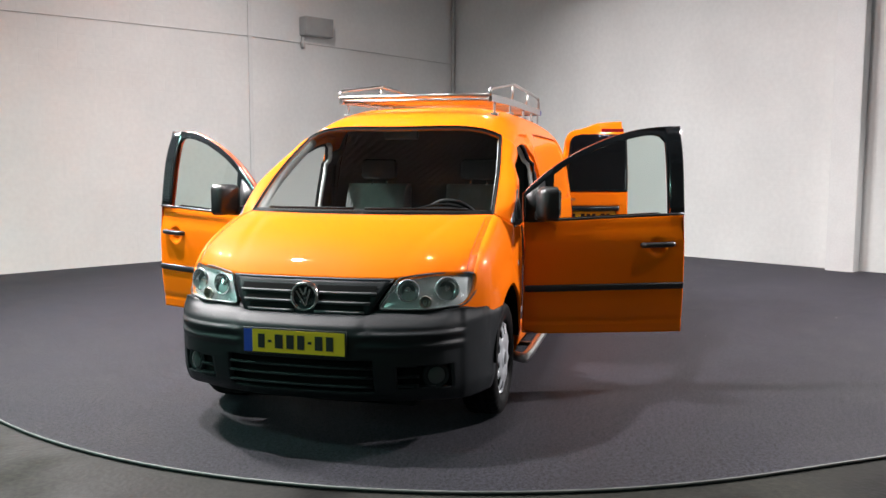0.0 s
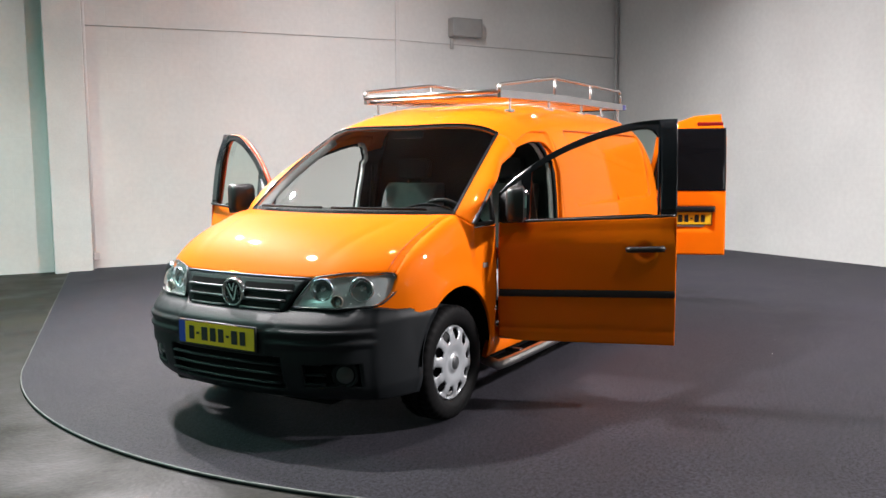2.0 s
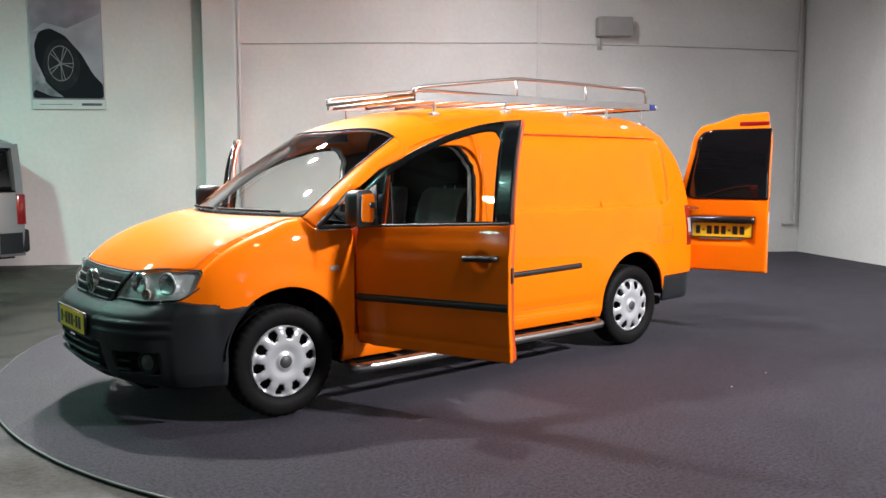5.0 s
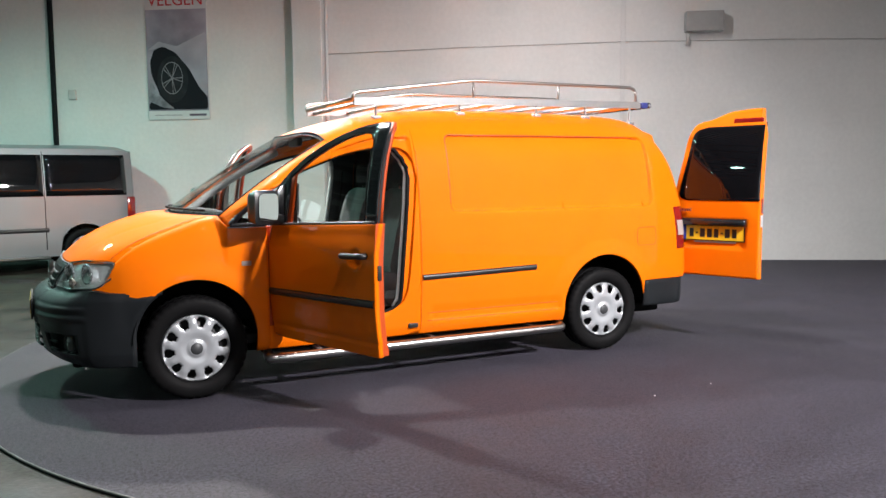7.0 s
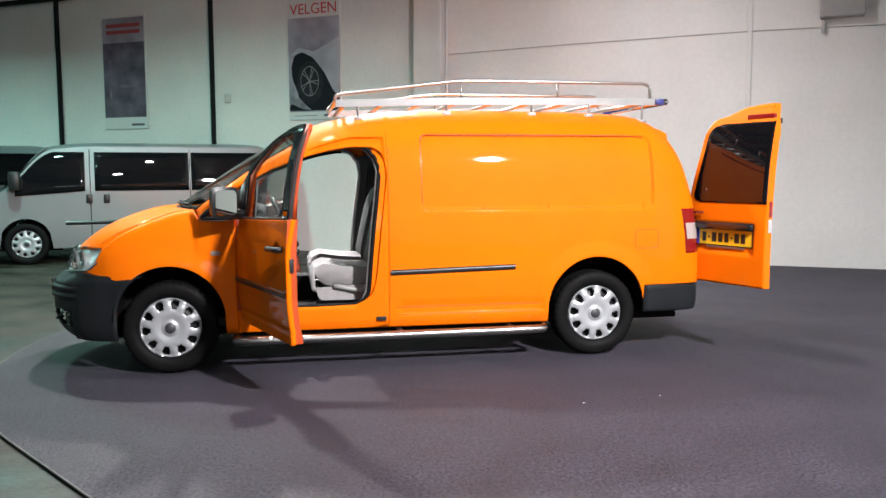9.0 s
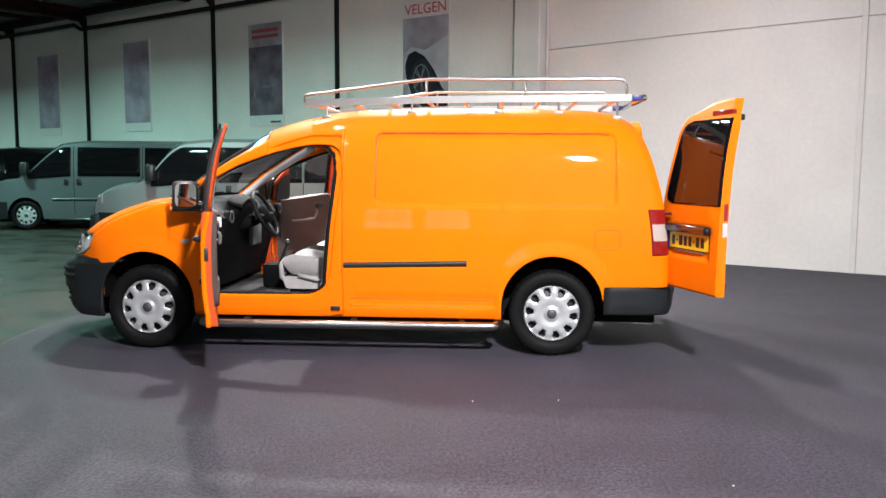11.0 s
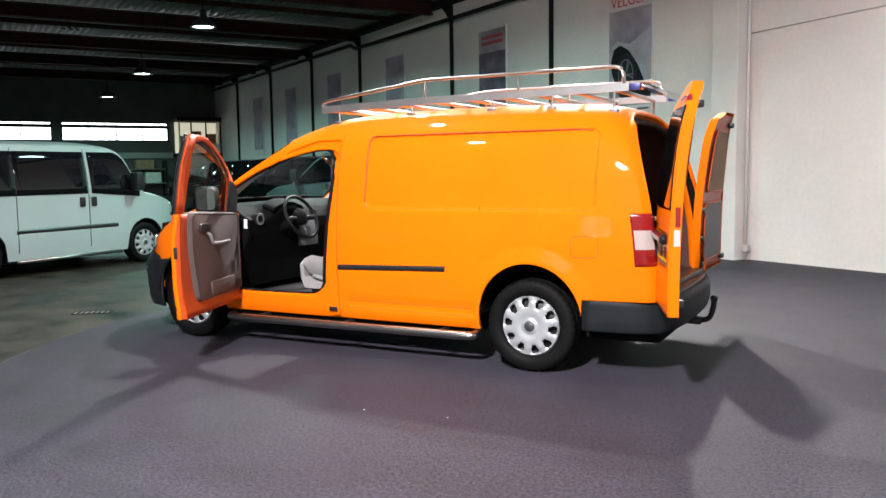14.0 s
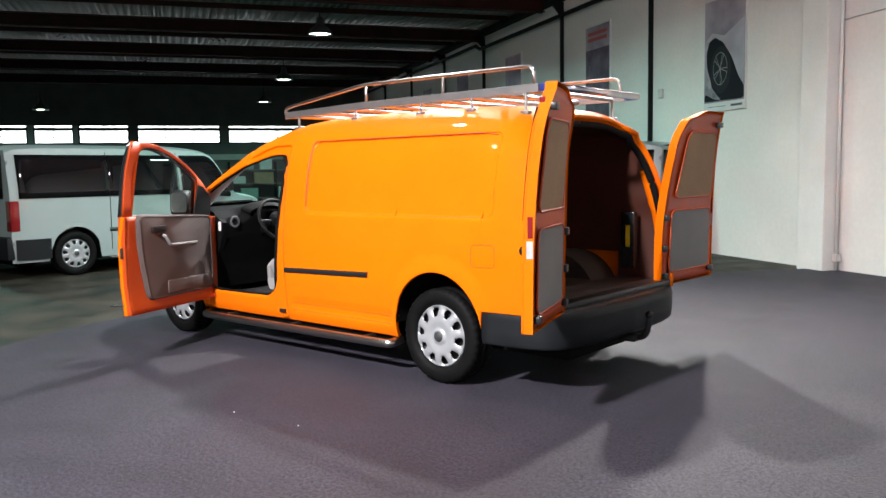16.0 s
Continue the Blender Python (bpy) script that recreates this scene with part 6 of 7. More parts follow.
part("instrument_hood", bm, DASH, dashboard, thick=0.012)

# steering wheel
SW = Matrix.Translation((0.735, 0.37, 0.99)) @ pose(0, 0, 0, 0, 27, 0) @ pose(0, 0, 0, 0, 0, 90)
bm = bmesh.new()
tube(bm, [SW @ Vector((0.188 * math.cos(k * math.tau / 40), 0, 0.188 * math.sin(k * math.tau / 40))) for k in range(40)], 0.016, 10, closed=True)
wheel_rim = part("steering_wheel", bm, mat("steering_leather", (0.004, 0.004, 0.0045), 0.55, bump=0.2, spec=0.15), van, "black three-spoke steering wheel")
bm = bmesh.new()
for a in (0, 180, 270):
    q = Vector((math.cos(radians(a)), 0, math.sin(radians(a))))
    tube(bm, [SW @ (q * 0.05 + Vector((0, -0.01, 0))), SW @ (q * 0.178)], 0.02, 8, flat=0.5)
part("spoke", bm, mat("spoke_plastic", (0.06, 0.062, 0.065), 0.4, metal=0.4, vary=0.1), wheel_rim, "dark grey spokes")
bm = bmesh.new()
lathe(bm, [(0.0, 0.022), (0.05, 0.020), (0.075, 0.004), (0.07, -0.03)], 28, SW)
part("hub_pad", bm, DASH, wheel_rim, recalc=True)
bm = bmesh.new()
tube(bm, [SW @ Vector((0, -0.03, 0)), (1.02, 0.37, 0.86)], 0.05, 12)
part("steering_column", bm, DASH, van)
bm = bmesh.new()
box(bm, 0.60, 0.64, -0.13, 0.11, 1.555, 1.625, 0.016)
rm = part("interior_mirror", bm, BLACK, van)
bm = bmesh.new()
box(bm, 0.595, 0.599, -0.12, 0.10, 1.562, 1.618, 0.001)
part("mirror_face", bm, MIRROR, rm)
for y in (0.38, -0.42):
    bm = bmesh.new()
    box(bm, 0.42, 0.60, y - 0.17, y + 0.17, 1.62, 1.638, 0.006)
    part("sun_visor", bm, PALE_TRIM, van)


def seat(y):
    def cushion(bm, w, prof, bolster, edge):
        n = 16

        def f(u, v):
            t = 2 * v - 1
            q = u * (len(prof) - 1)
            i = min(int(q), len(prof) - 2)
            x, z, nx, nz = (mix(prof[i][k], prof[i + 1][k], q - i) for k in range(4))
            b = (bolster * step(0.55, 0.85, abs(t)) * step(1.0, 0.93, abs(t)) - edge * step(0.93, 1.0, abs(t))) * step(0.66, 0.42, u)
            return (x + nx * b, y + t * w * (1 - 0.06 * step(0.85, 1, u)), z + nz * b)
        grid(bm, f, 30, 24)
    bm = bmesh.new()
    base = [(0.02, 0.56, 0, 1), (0.10, 0.635, 0, 1), (0.30, 0.645, 0, 1), (0.46, 0.668, 0, 1), (0.535, 0.660, 0.1, 0.9), (0.562, 0.62, 0.5, 0.2), (0.555, 0.50, 0.2, 0), (0.30, 0.49, 0, 0)]
    cushion(bm, 0.255, base, 0.030, 0.12)
    s = part("driver_seat" if y > 0 else "passenger_seat", bm, SEAT, van, "light grey cloth seat", thick=0.03, recalc=True)
    bm = bmesh.new()
    back = [(0.06, 0.60, 0.9, 0.3), (0.09, 0.68, 1, 0.2), (0.055, 0.85, 1, 0.2), (0.01, 1.05, 1, 0.2), (-0.04, 1.20, 1, 0.2), (-0.07, 1.245, 0.4, 0.9), (-0.10, 1.22, -0.2, 0.5), (-0.06, 0.9, 0, 0), (0.0, 0.60, 0, 0)]
    cushion(bm, 0.25, back, 0.05, 0.06)
    part("seat_back", bm, SEAT_SHADED, s, "grey cloth backrest with raised bolsters", thick=0.02, recalc=True)
    bm = bmesh.new()
    box(bm, -0.115, -0.03, y - 0.14, y + 0.14, 1.275, 1.43, 0.035)
    part("headrest", bm, SEAT_DARK, s, "dark head restraint")
    bm = bmesh.new()
    for d in (-0.06, 0.06):
        tube(bm, [(-0.07, y + d, 1.20), (-0.075, y + d, 1.30)], 0.008, 6)
    part("headrest_post", bm, CHROME, s)
    bm = bmesh.new()
    sgn = 1 if y > 0 else -1
    shield = ring_path([(0.06, y + sgn * 0.262, 0.44), (0.50, y + sgn * 0.262, 0.44), (0.53, y + sgn * 0.262, 0.53), (0.06, y + sgn * 0.262, 0.55)], 0.03)
    slab(bm, shield, (0, sgn * 0.022, 0))
    part("side_shield", bm, SEAT if y > 0 else TRIM_GREY, s, "pale plastic side shield", recalc=True)
    bm = bmesh.new()
    tube(bm, rounded([(0.40, y + sgn * 0.296, 0.545), (0.30, y + sgn * 0.298, 0.525), (0.20, y + sgn * 0.298, 0.500), (0.13, y + sgn * 0.296, 0.495)], 0.05), 0.018, 8)
    lathe(bm, [(0.0, 0.014), (0.045, 0.012), (0.052, 0.0)], 20, Matrix.Translation((0.15, y + sgn * 0.290, 0.50)) @ pose(0, 0, 0, 0, 0, 0 if sgn > 0 else 180))
    part("seat_lever", bm, PULL_GREY, s, "pale height lever with a round knob")
    bm = bmesh.new()
    box(bm, 0.0, 0.50, y - 0.20, y + 0.20, 0.36, 0.50, 0.02)
    part("seat_frame", bm, BLACK, s)
    bm = bmesh.new()
    tube(bm, [(0.02, y + sgn * 0.20, 0.58), (0.0, y + sgn * 0.235, 0.70), (-0.02, y + sgn * 0.24, 0.80)], 0.016, 6)
    part("belt_buckle", bm, BLACK, s)


seat(0.38)
seat(-0.40)
for s in (1, -1):
    bm = bmesh.new()
    tube(bm, [(0.10, s * 0.74, 0.45), (0.045, s * 0.765, 0.8), (0.01, s * 0.74, 1.38)], 0.018, 4, flat=0.3)
    part("seat_belt", bm, BLACK, van)

# ---- rear doors, built shut and swung on the corners
lean = smooth_curve((0.53, 0.0), (0.8, 0.004), (1.05, 0.018), (1.3, 0.045), (1.5, 0.085), (1.65, 0.135), (1.75, 0.185), (1.80, 0.215))


def rear_door(side, swing):
    hx, hy = (-2.305, 0.715) if side > 0 else (-2.275, 0.735)
    hinge = Matrix.Translation((hx, side * hy, 0))
    turn = hinge @ pose(0, 0, 0, 0, 0, -side * swing) @ hinge.inverted()
    fl = side < 0

    def width(z):
        if side < 0:
            return 0.825 - 0.17 * step(0.85, 1.75, z) - 0.13 * step(1.50, 1.81, z) ** 1.5
        return 0.725 - 0.10 * step(1.0, 1.70, z) - 0.11 * step(1.58, 1.81, z) ** 1.5

    def S(y, z, off=0.0):
        return (hx - 0.022 * math.cos(y * 1.6) + lean(z) * (0.58 if side > 0 else 0.42) - off, side * y, z)

    def skin(u, v, recess=True):
        z = mix(0.532, 1.80, v)
        y = mix(0.004 + (0.045 * step(1.60, 1.80, z) if side > 0 else 0.0), width(z), u)
        if z > 1.72:
            z += ((0.022 * step(0.85, 0.0, u) if side > 0 else 0.0) - 0.06 * step(0.45, 1.0, u)) * (z - 1.72) / 0.08
        off = 0.0
        if side > 0 and recess:
            k = step(0.10, 0.125, y) * step(0.645, 0.62, y) * step(0.745, 0.77, z) * step(0.985, 0.96, z)
            off = -0.022 * k
        return S(y, z, off)
    bm = bmesh.new()
    grid(bm, skin, 44, 76, flip=not fl)
    door = part("rear_door", bm, ORANGE, van, "orange rear door swung wide open with a dark window", thick=0.012)
    door.matrix_basis = turn

    def glass_f(u, v, off, shrink=0.0):
        z = mix(1.122 + shrink, 1.695 - shrink, v)
        y = mix(0.015 + shrink, width(z) - 0.055 - shrink, u)
        # rounded corners towards the hinge
        c = max(abs(2 * v - 1) - 0.80, 0) / 0.20
        y = mix(0.006 + shrink, width(z) - 0.042 - shrink - 0.08 * (1 - math.sqrt(max(0.0, 1 - c * c))), u)
        return S(y, z, off)
    b = bmesh.new()
    grid(b, lambda u, v: glass_f(u, v, 0.005), 16, 30, flip=not fl)
    part("rear_window", b, DARK_GLASS, door, "black privacy window", thick=0.004)

    # inside of the door: steel tray, board over the window, grey board below
    b = bmesh.new()
    grid(b, lambda u, v: (lambda p: (p[0] + 0.055, p[1], p[2]))(skin(mix(0.03, 0.97, u), mix(0.012, 0.985, v), False)), 20, 30, flip=fl)
    part("inner_panel", b, ORANGE_SHADED, door, "orange inner steel", thick=0.006)
    b = bmesh.new()
    loop = [skin(u, 0.0) for u in [k / 16 for k in range(17)]] + [skin(1, k / 40) for k in range(1, 41)] + [skin(1 - k / 16, 1) for k in range(1, 17)] + [skin(0, 1 - k / 40) for k in range(1, 40)]
    m = len(loop)
    for i in range(m):
        p, q = loop[i], loop[(i + 1) % m]
        b.faces.new([b.verts.new(w) for w in (p, q, (q[0] + 0.062, q[1], q[2]), (p[0] + 0.062, p[1], p[2]))])
    part("door_edge", b, ORANGE, door, merge=0.0005, recalc=True)
    for name, z0, z1, y0, dy, material, label in (("window_board", 1.16, 1.64, 0.06, 0.12, BOARD, "tan hardboard over the window"), ("lower_board", 0.62, 1.07, 0.07, 0.10, GREY_BOARD, "grey lower board")):
        b = bmesh.new()
        pts = [S(p.y, p.z, -0.064) for p in ring_path([(0, y0, z0), (0, width(z0) - dy, z0), (0, width(z1) - dy, z1), (0, y0, z1)], 0.06)]
        slab(b, pts if fl else pts[::-1], (0.006, 0, 0))
        part(name, b, material, door, label, recalc=True, smooth=False)
        b = bmesh.new()
        tube(b, [(p[0] + 0.004, p[1], p[2]) for p in pts], 0.007, 6, closed=True)
        part("board_edge", b, ORANGE_SHADED, door)
    for z in (1.70, 0.60):
        b = bmesh.new()
        box(b, *sorted((S(0.02, z)[0] + 0.055, S(0.02, z)[0] + 0.095)), *sorted((side * 0.03, side * 0.09)), z - 0.02, z + 0.02, 0.006)
        part("door_latch", b, BLACK, door)
    for z in (1.02, 0.80, 0.60):
        b = bmesh.new()
        box(b, *sorted((S(0.70, z)[0] + 0.05, S(0.70, z)[0] + 0.085)), *sorted((side * (width(z) - 0.06), side * (width(z) - 0.01))), z - 0.022, z + 0.022, 0.006)
        part("check_strap", b, BLACK, door)
    b = bmesh.new()
    box(b, *sorted((S(0.004, 0.97)[0] + 0.030, S(0.004, 0.97)[0] + 0.058)), *sorted((side * 0.001, side * 0.006)), 1.03, 1.14)
    part("red_sticker", b, RED, door, smooth=False)
    b = bmesh.new()
    box(b, *sorted((S(0.004, 0.9)[0] + 0.026, S(0.004, 0.9)[0] + 0.060)), *sorted((side * 0.001, side * 0.006)), 0.925, 1.015)
    part("white_sticker", b, mat("worn_label", (0.42, 0.43, 0.44), 0.6, vary=0.15, scale=40), door, smooth=False)
    if side > 0:
        b = bmesh.new()
        tube(b, [S(y, 0.955 + 0.0 * y, 0.016) for y in [0.10 + 0.027 * k for k in range(21)]], 0.027, 10, flat=1.1)
        part("grab_strip", b, GLOSS_BLACK, door, "black grab handle strip")
        number_plate(door, Matrix.Translation((hx - 0.004, 0.385, 0.868)) @ pose(0, 0, 0, 0, 0, 90))
        b = bmesh.new()
        box(b, hx - 0.008, hx + 0.004, 0.19, 0.53, 0.792, 0.803)
        part("plate_strip", b, ALU, door, smooth=False)
        b = bmesh.new()
        box(b, *sorted((S(0.14, 1.745)[0] - 0.012, S(0.14, 1.745)[0] + 0.02)), 0.03, 0.26, 1.715, 1.752, 0.008)
        part("brake_lamp", b, RED, door, "red high brake lamp")
        for k in range(5):
            b = bmesh.new()
            box(b, hx - 0.030, hx - 0.020, 0.55 + 0.022 * k, 0.566 + 0.022 * k, 1.035, 1.058, 0.002)
            part("model_badge", b, CHROME, door)
    return door


rear_door(1, 160.0)
rear_door(-1, 177.0)

# ---- roof rack
rack = thing("roof_rack", pose(0, -0.02, 0), "stainless steel roof rack with crossbars and low side rails", "roof rack")
RY = 0.545
for s in (1, -1):
    bm = bmesh.new()
    grid_pts = [(0.36, s * RY, 1.845), (-0.6, s * RY, 1.872), (-2.08, s * RY, 1.885)]
    for a, b in zip(grid_pts, grid_pts[1:]):
        slab(bm, [(a[0], s * RY - 0.012, a[2] - 0.026), (a[0], s * RY + 0.012, a[2] - 0.026), (a[0], s * RY + 0.012, a[2] + 0.026), (a[0], s * RY - 0.012, a[2] + 0.026)], (b[0] - a[0], 0, b[2] - a[2]))
    part("side_profile", bm, ALU, rack, "flat aluminium side profile", smooth=False, recalc=True)
    bm = bmesh.new()
    tube(bm, rounded([(0.36, s * RY, 1.86), (0.365, s * RY, 1.905), (-0.56, s * RY, 2.022), (-2.04, s * RY, 2.022), (-2.045, s * RY, 1.90)], 0.07), 0.0125, 10)
    part("side_rail", bm, STAINLESS, rack)
    for x in (-0.56, -1.30):
        bm = bmesh.new()
        tube(bm, [(x, s * RY, 1.88), (x, s * RY, 2.02)], 0.010, 8)
        part("rail_post", bm, STAINLESS, rack)
    for x in (0.20, -0.45, -1.10, -1.55, -1.98):
        bm = bmesh.new()
        zt = section_z(x, 0.545)
        tube(bm, [(x, s * RY, zt - 0.01), (x, s * RY, 1.83 + 0.035 * min(1, (0.36 - x) / 0.96))], 0.009, 8)
        box(bm, x - 0.03, x + 0.03, s * 0.52, s * 0.57, zt - 0.012, zt + 0.012, 0.004)
        part("rack_foot", bm, ALU, rack)
    bm = bmesh.new()
    box(bm, -2.155, -2.09, s * (RY - 0.014), s * (RY + 0.014), 1.862, 1.908, 0.004)
    part("end_cap", bm, BLUE_CAP, rack, "blue plastic end cap")
for k in range(9):
    x = 0.30 - k * 0.285
    z = 1.835 + 0.04 * min(1, (0.36 - x) / 0.96)
    bm = bmesh.new()
    tube(bm, [(x, -RY, z), (x, RY, z)], 0.0155, 10)
    part("crossbar", bm, STAINLESS, rack)
bm = bmesh.new()
tube(bm, [(0.36, -RY, 1.862), (0.36, RY, 1.862)], 0.016, 10)
part("front_bar", bm, STAINLESS, rack)
bm = bmesh.new()
tube(bm, [(-2.17, -RY - 0.01, 1.885), (-2.17, RY + 0.01, 1.885)], 0.024, 14)
part("rear_roller", bm, CHROME, rack, "bright rear loading roller")

# ---------------------------------------------------------------- parked vans and cars
def paint(name, colour, metal=0.0):
    return mat(name, colour, 0.4, metal=metal, coat=0.5, vary=0.04, scale=2, spec=0.3)


SILVER_PAINT = paint("silver_car_paint", (0.24, 0.25, 0.262), 0.4)
WHITE_PAINT = paint("white_car_paint", (0.32, 0.385, 0.38))
GREY_PAINT = paint("grey_blue_car_paint", (0.11, 0.13, 0.14), 0.3)
BLACK_PAINT = mat("black_car_paint", (0.004, 0.004, 0.005), 0.14, coat=0.2, spec=0.2, vary=0.03, scale=2)


def minibus(m, body, label, spec, group="parked vans"):
    """A parked passenger van; x ahead, y to its left, origin under its middle."""
    L, W, H = spec["length"], spec["width"], spec["height"]
    nose, sc = spec["nose"], spec["screen"]
    bus = thing("parked_van", m, label, "van", group)
    f, r = L / 2, -L / 2
    axf, axr, R = f - spec.get("front", 0.19 * L), r + spec.get("rear", 0.21 * L), 0.315
    belt_z, win_hi = H * 0.595, H * 0.915
    half = W / 2
    top = smooth_curve((r, H * 0.965), (r + 0.15, H * 0.99), (r + 0.6, H), (sc[0] - 0.6, H), (sc[0], H * 0.975), (sc[0] + 0.12, H * 0.95), (sc[1], nose[1]), (sc[1] + 0.3, nose[1] - 0.05), (f - 0.12, nose[1] - 0.17), (f, nose[1] - 0.34))

    def half_at(x, z):
        k = max(0.0, (z - belt_z) / (H - belt_z))
        y = half * (1 - 0.02 * max(0, (0.55 - z) / 0.3) ** 2) - 0.13 * k ** 1.4
        if x > f - 0.9:
            y -= 0.22 * ((x - f + 0.9) / 0.9) ** 2.4
        if x < r + 0.3:
            y -= 0.05 * ((r + 0.3 - x) / 0.3) ** 2
        return y

    def low(x):
        for ax in (axf, axr):
            if abs(x - ax) < R * 1.14:
                return 0.34 + math.sqrt((R * 1.14) ** 2 - (x - ax) ** 2)
        return 0.24
    bm = bmesh.new()
    us = [i / 110 for i in range(111)]

    def side(u, v):
        x = mix(f, r, u)
        hi = top(x) - 0.07
        z = mix(low(x), max(hi, low(x) + 0.02), v)
        return (x, half_at(x, z), z)

    def over(u, v):
        x = mix(f, r, u)
        t = 2 * v - 1
        hi = top(x)
        return (x, t * half_at(x, hi - 0.07), hi - 0.07 * abs(t) ** 5)
    both(bm, side, 0, 30, us=us)
    grid(bm, over, 0, 20, flip=True, us=us)
    grid(bm, lambda u, v: (lambda z: (f + 0.03 * math.sin(math.pi * v), mix(1, -1, u) * half_at(f, z), z))(mix(0.3, top(f) - 0.03, v)), 12, 8, flip=True)
    grid(bm, lambda u, v: (lambda z: (r - 0.0, mix(1, -1, u) * half_at(r, z), z))(mix(0.3, top(r) - 0.03, v)), 12, 8)
    part("body", bm, body, bus, merge=0.01, sharp=50)
    # glass: windscreen, side panes, rear window
    bm = bmesh.new()
    grid(bm, lambda u, v: (lambda x, t: (x + 0.012, t * half_at(x, top(x) - 0.07) * 0.93, top(x) - 0.07 * abs(t * 0.93) ** 5 + 0.012))(mix(sc[0] + 0.10, sc[1] - 0.02, u), mix(-1, 1, v)), 12, 14)
    part("windscreen", bm, DARK_GLASS, bus)
    for s in (1, -1):
        for a, b, kind in spec["panes"]:
            bm = bmesh.new()

            def u1(x):
                return (x - min(a, b)) / abs(a - b)

            def pane(u, v):
                x = mix(a, b, u)
                lo = belt_z - (0.07 * u1(x) if kind else 0.0)
                hi = win_hi if not kind else min(win_hi, top(x) - 0.11)
                z = mix(lo, max(hi, lo + 0.02), v)
                return (x, s * (half_at(x, z) + 0.006), z)
            grid(bm, pane, 14, 6, flip=s > 0)
            w = part("side_window", bm, DARK_GLASS, bus, thick=0.004)
        for x in spec["seams"]:
            bm = bmesh.new()
            tube(bm, [(x, s * (half_at(x, z) + 0.001), z) for z in [0.34 + k * (win_hi - 0.30) / 12 for k in range(13)]], 0.006, 4)
            part("door_seam", bm, DARK, bus)
        for x in spec["handles"]:
            bm = bmesh.new()
            box(bm, x - 0.045, x + 0.045, s * (half_at(x, belt_z - 0.1)), s * (half_at(x, belt_z - 0.1) + 0.025), belt_z - 0.19, belt_z - 0.05, 0.012)
            part("door_handle", bm, BLACK, bus)
        bm = bmesh.new()
        z0 = H * 0.335
        grid(bm, lambda u, v: (lambda x: (x, s * (half_at(x, z0) + 0.016 * math.sin(math.pi * v)), mix(z0 - 0.03, z0 + 0.03, v)))(mix(axf - 0.55, axr + 0.5, u)), 14, 4, flip=s > 0)
        part("rubbing_strip", bm, BLACK, bus)
        bm = bmesh.new()
        xm = sc[1] - 0.28
        box(bm, xm - 0.07, xm + 0.09, s * (half + 0.03), s * (half + 0.20), belt_z + 0.02, belt_z + 0.30, 0.04)
        box(bm, xm, xm + 0.08, s * (half - 0.06), s * (half + 0.06), belt_z + 0.02, belt_z + 0.08, 0.01)
        part("mirror", bm, BLACK, bus)
        bm = bmesh.new()
        grid(bm, lambda u, v: (lambda y, z: (f + 0.045 - 0.34 * ((y / half) ** 4) + 0.0, s * y, z))(mix(half * 0.45, half * 0.86, u), mix(nose[1] - 0.46, nose[1] - 0.27, v) + 0.05 * u), 8, 6, flip=s < 0)
        part("headlamp", bm, REFLECTOR, bus, "clear headlamp", thick=0.03)
        bm = bmesh.new()
        box(bm, r - 0.012, r + 0.11, s * (half_at(r, 1.0) - 0.12), s * (half_at(r + 0.1, 1.0) + 0.006), H * 0.36, H * 0.58, 0.012)
        part("tail_lamp", bm, RED, bus)
        bm = bmesh.new()
        tube(bm, [(axf - 0.5, s * half, 0.225), (axr + 0.5, s * half, 0.225)], 0.025, 8)
        part("sill_bar", bm, STAINLESS, bus)
    bm = bmesh.new()
    box(bm, f - 0.10, f + 0.075, -half * 0.87, half * 0.87, 0.22, 0.58, 0.05)
    both(bm, lambda u, v: (mix(f - 0.06, axf + R * 1.16, u), half_at(mix(f - 0.06, axf + R * 1.16, u), 0.5) + 0.012, mix(0.24, 0.60, v)), 8, 4)
    part("front_bumper", bm, PLASTIC, bus)
    bm = bmesh.new()
    box(bm, r - 0.07, r + 0.06, -half * 0.95, half * 0.95, 0.28, 0.60, 0.04)
    both(bm, lambda u, v: (mix(r + 0.04, axr - R * 1.16, u), half_at(mix(r + 0.04, axr - R * 1.16, u), 0.5) + 0.012, mix(0.28, 0.56, v)), 8, 4, flip=True)
    part("rear_bumper", bm, PLASTIC, bus)
    bm = bmesh.new()
    grid(bm, lambda u, v: (f + 0.05, mix(-0.42, 0.42, u), mix(nose[1] - 0.44, nose[1] - 0.30, v)), 2, 4)
    part("grille", bm, BLACK, bus, thick=0.02)
    bm = bmesh.new()
    grid(bm, lambda u, v: (r - 0.008, mix(-0.72, 0.72, u), mix(belt_z, win_hi, v)), 2, 4, flip=True)
    part("rear_window", bm, DARK_GLASS, bus, thick=0.004)
    bm = bmesh.new()
    box(bm, r + 0.1, f - 0.1, -half * 0.82, half * 0.82, 0.20, 0.42)
    for ax in (axf, axr):
        for s in (1, -1):
            grid(bm, lambda u, v: (ax + R * 1.15 * math.cos(math.pi * u), s * mix(half - 0.35, half - 0.01, v), 0.34 + R * 1.15 * math.sin(math.pi * u)), 16, 1)
    part("underbody", bm, DARK, bus, smooth=False)
    k = (R) / (HUB + 0.008)
    for ax in (axf, axr):
        for s in (1, -1):
            w = wheel(bus, ax, s * (half - 0.125), 20 * ax, z=R)
            w.scale = (k, 1, k)
    return bus


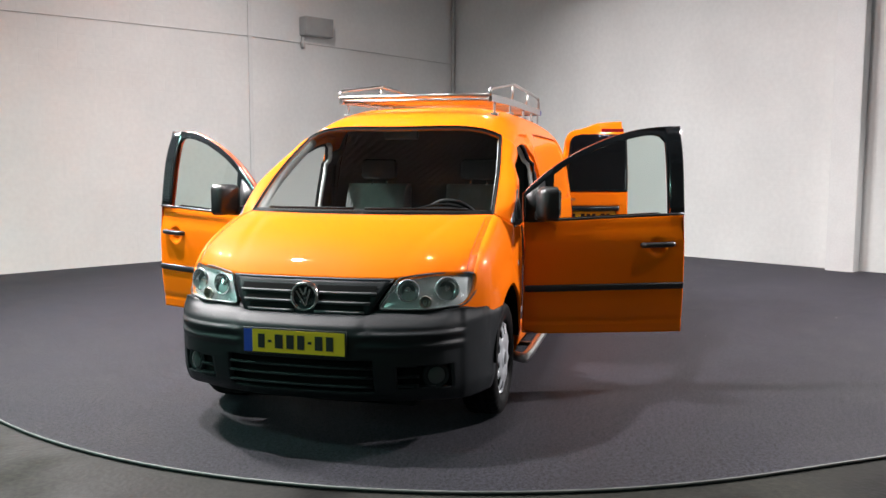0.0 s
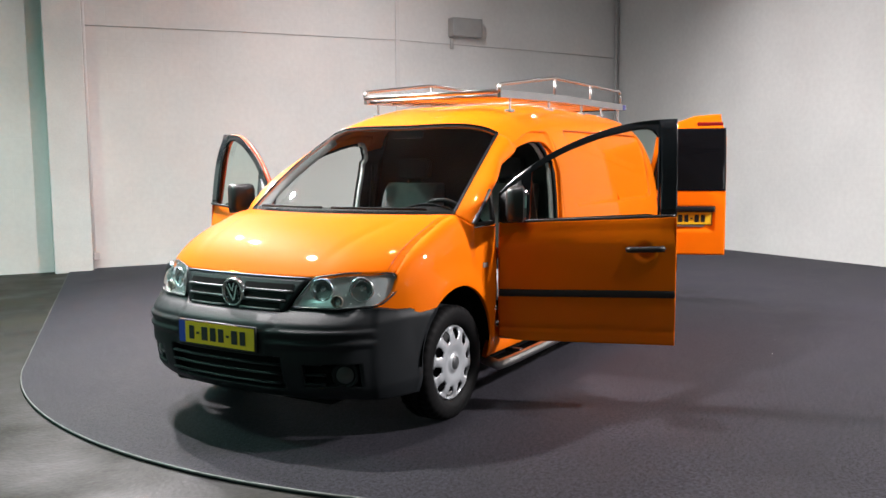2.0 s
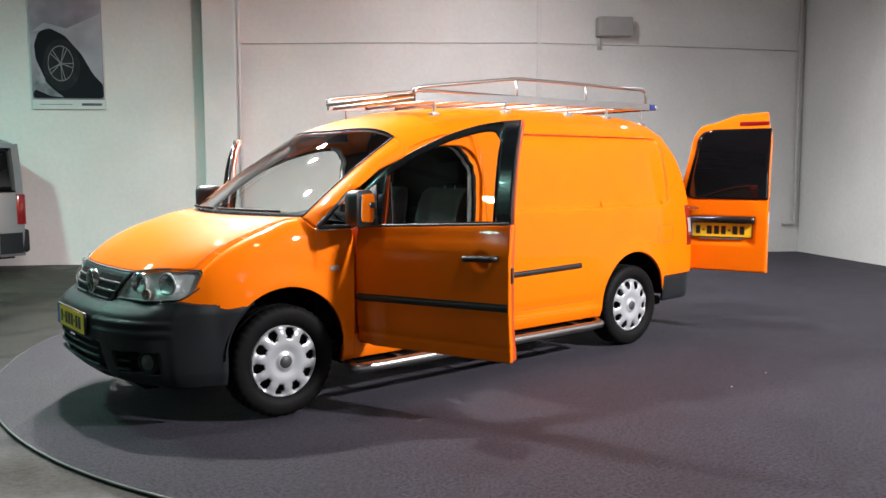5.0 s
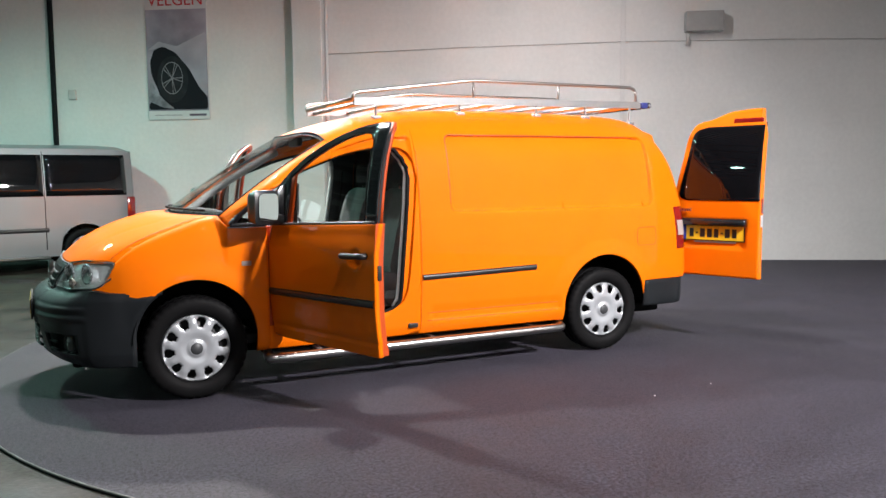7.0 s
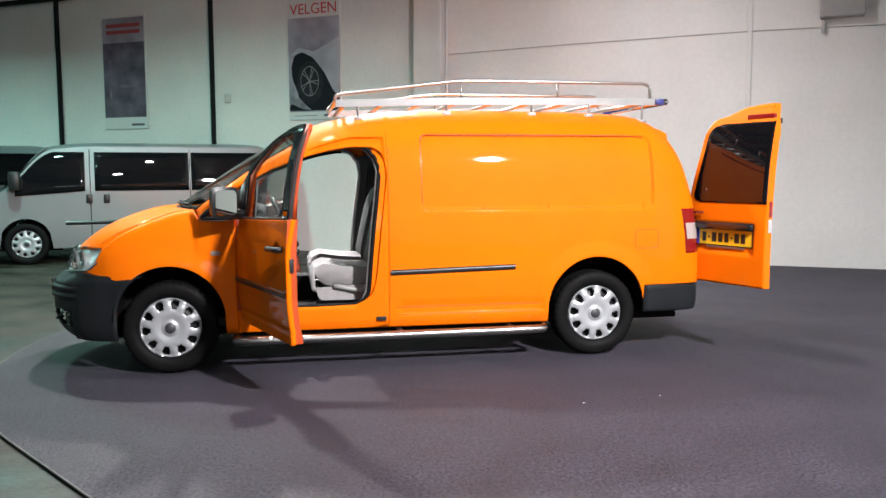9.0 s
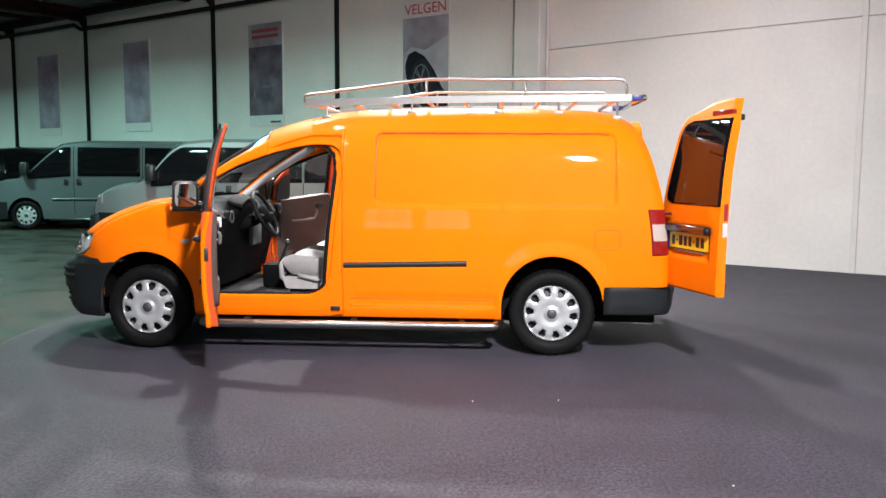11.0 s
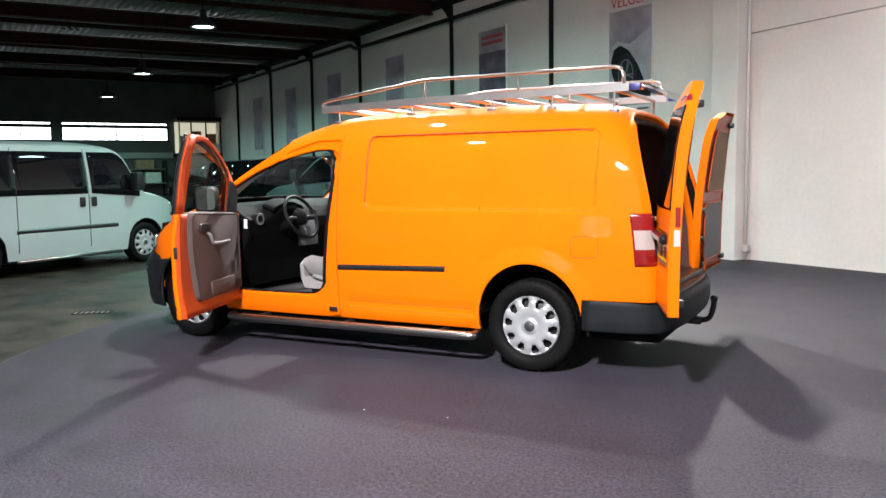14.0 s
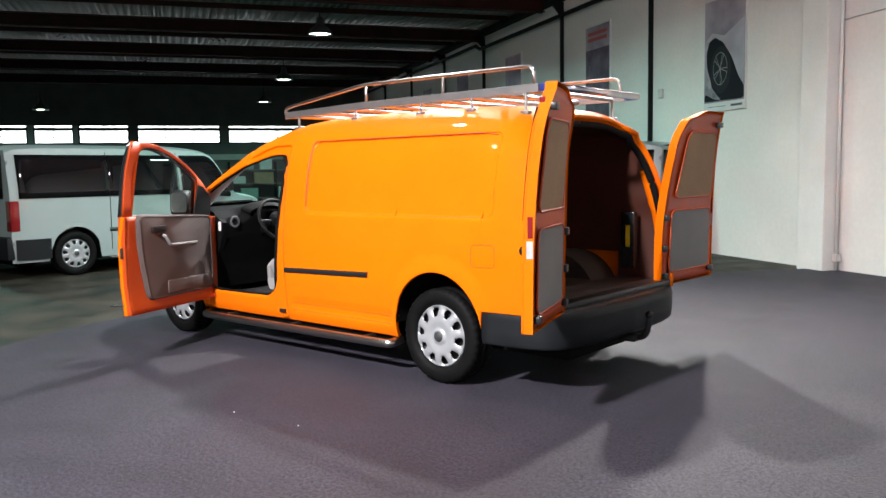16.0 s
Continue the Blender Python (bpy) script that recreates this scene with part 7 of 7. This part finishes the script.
TRANSIT = dict(length=4.75, width=1.92, height=1.86, nose=(0, 1.13), screen=(0.86, 1.66), front=1.10, rear=0.72, panes=((1.40, 0.43, 1), (0.295, -1.10, 0), (-1.135, -2.26, 0)), seams=(0.36, -1.118), handles=(0.13, 0.38))
WHITE_VAN = dict(length=4.40, width=1.92, height=1.88, front=0.79, rear=0.87, nose=(0, 1.15), screen=(0.86, 1.44), panes=((1.30, 0.41, 1), (0.34, -0.795, 0), (-0.805, -2.09, 0)), seams=(0.36, -0.80), handles=(0.24, 0.44))
CUSTOM = dict(length=4.9, width=1.95, height=1.94, nose=(0, 1.12), screen=(0.70, 1.75), panes=((1.45, 0.58, 1), (0.44, -0.85, 0), (-0.95, -2.25, 0)), seams=(0.52, -0.90), handles=(0.42, 0.68))
BLACK_VAN = dict(length=4.75, width=1.90, height=1.84, nose=(0, 1.08), screen=(0.62, 1.62), panes=((1.35, 0.50, 1), (0.38, -0.85, 0), (-0.93, -2.15, 0)), seams=(0.44, -0.89), handles=(0.34, 0.62))


def parked(x, y, heading):
    return pose(x, y, FLOOR, 0, 0, heading)


def from_wheel(x, y, heading, spec):
    """The pose of a vehicle whose left front wheel stands at x, y."""
    a = radians(heading)
    dx, dy = spec["length"] / 2 - 0.19 * spec["length"], spec["width"] / 2
    return parked(x - dx * math.cos(a) + dy * math.sin(a), y - dx * math.sin(a) - dy * math.cos(a), heading)


minibus(from_wheel(4.78, -6.75, 11, TRANSIT), SILVER_PAINT, "silver passenger van with dark windows parked along the wall", TRANSIT)
minibus(parked(7.66, -2.08, -90), WHITE_PAINT, "white passenger van with dark windows parked on the concrete", WHITE_VAN)
minibus(parked(10.4, -1.9, -90), WHITE_PAINT, "second white passenger van parked behind the first", TRANSIT)
minibus(from_wheel(9.0, -10.3, 13, CUSTOM), GREY_PAINT, "pale grey-blue van with a sloping nose parked along the wall", CUSTOM)
for x, y in ((12.0, -12.5), (14.2, -13.5), (16.4, -14.9), (18.6, -16.3)):
    minibus(from_wheel(x, y, 13, BLACK_VAN), BLACK_PAINT, "glossy black van parked in the row along the wall", BLACK_VAN, "parked black vans")
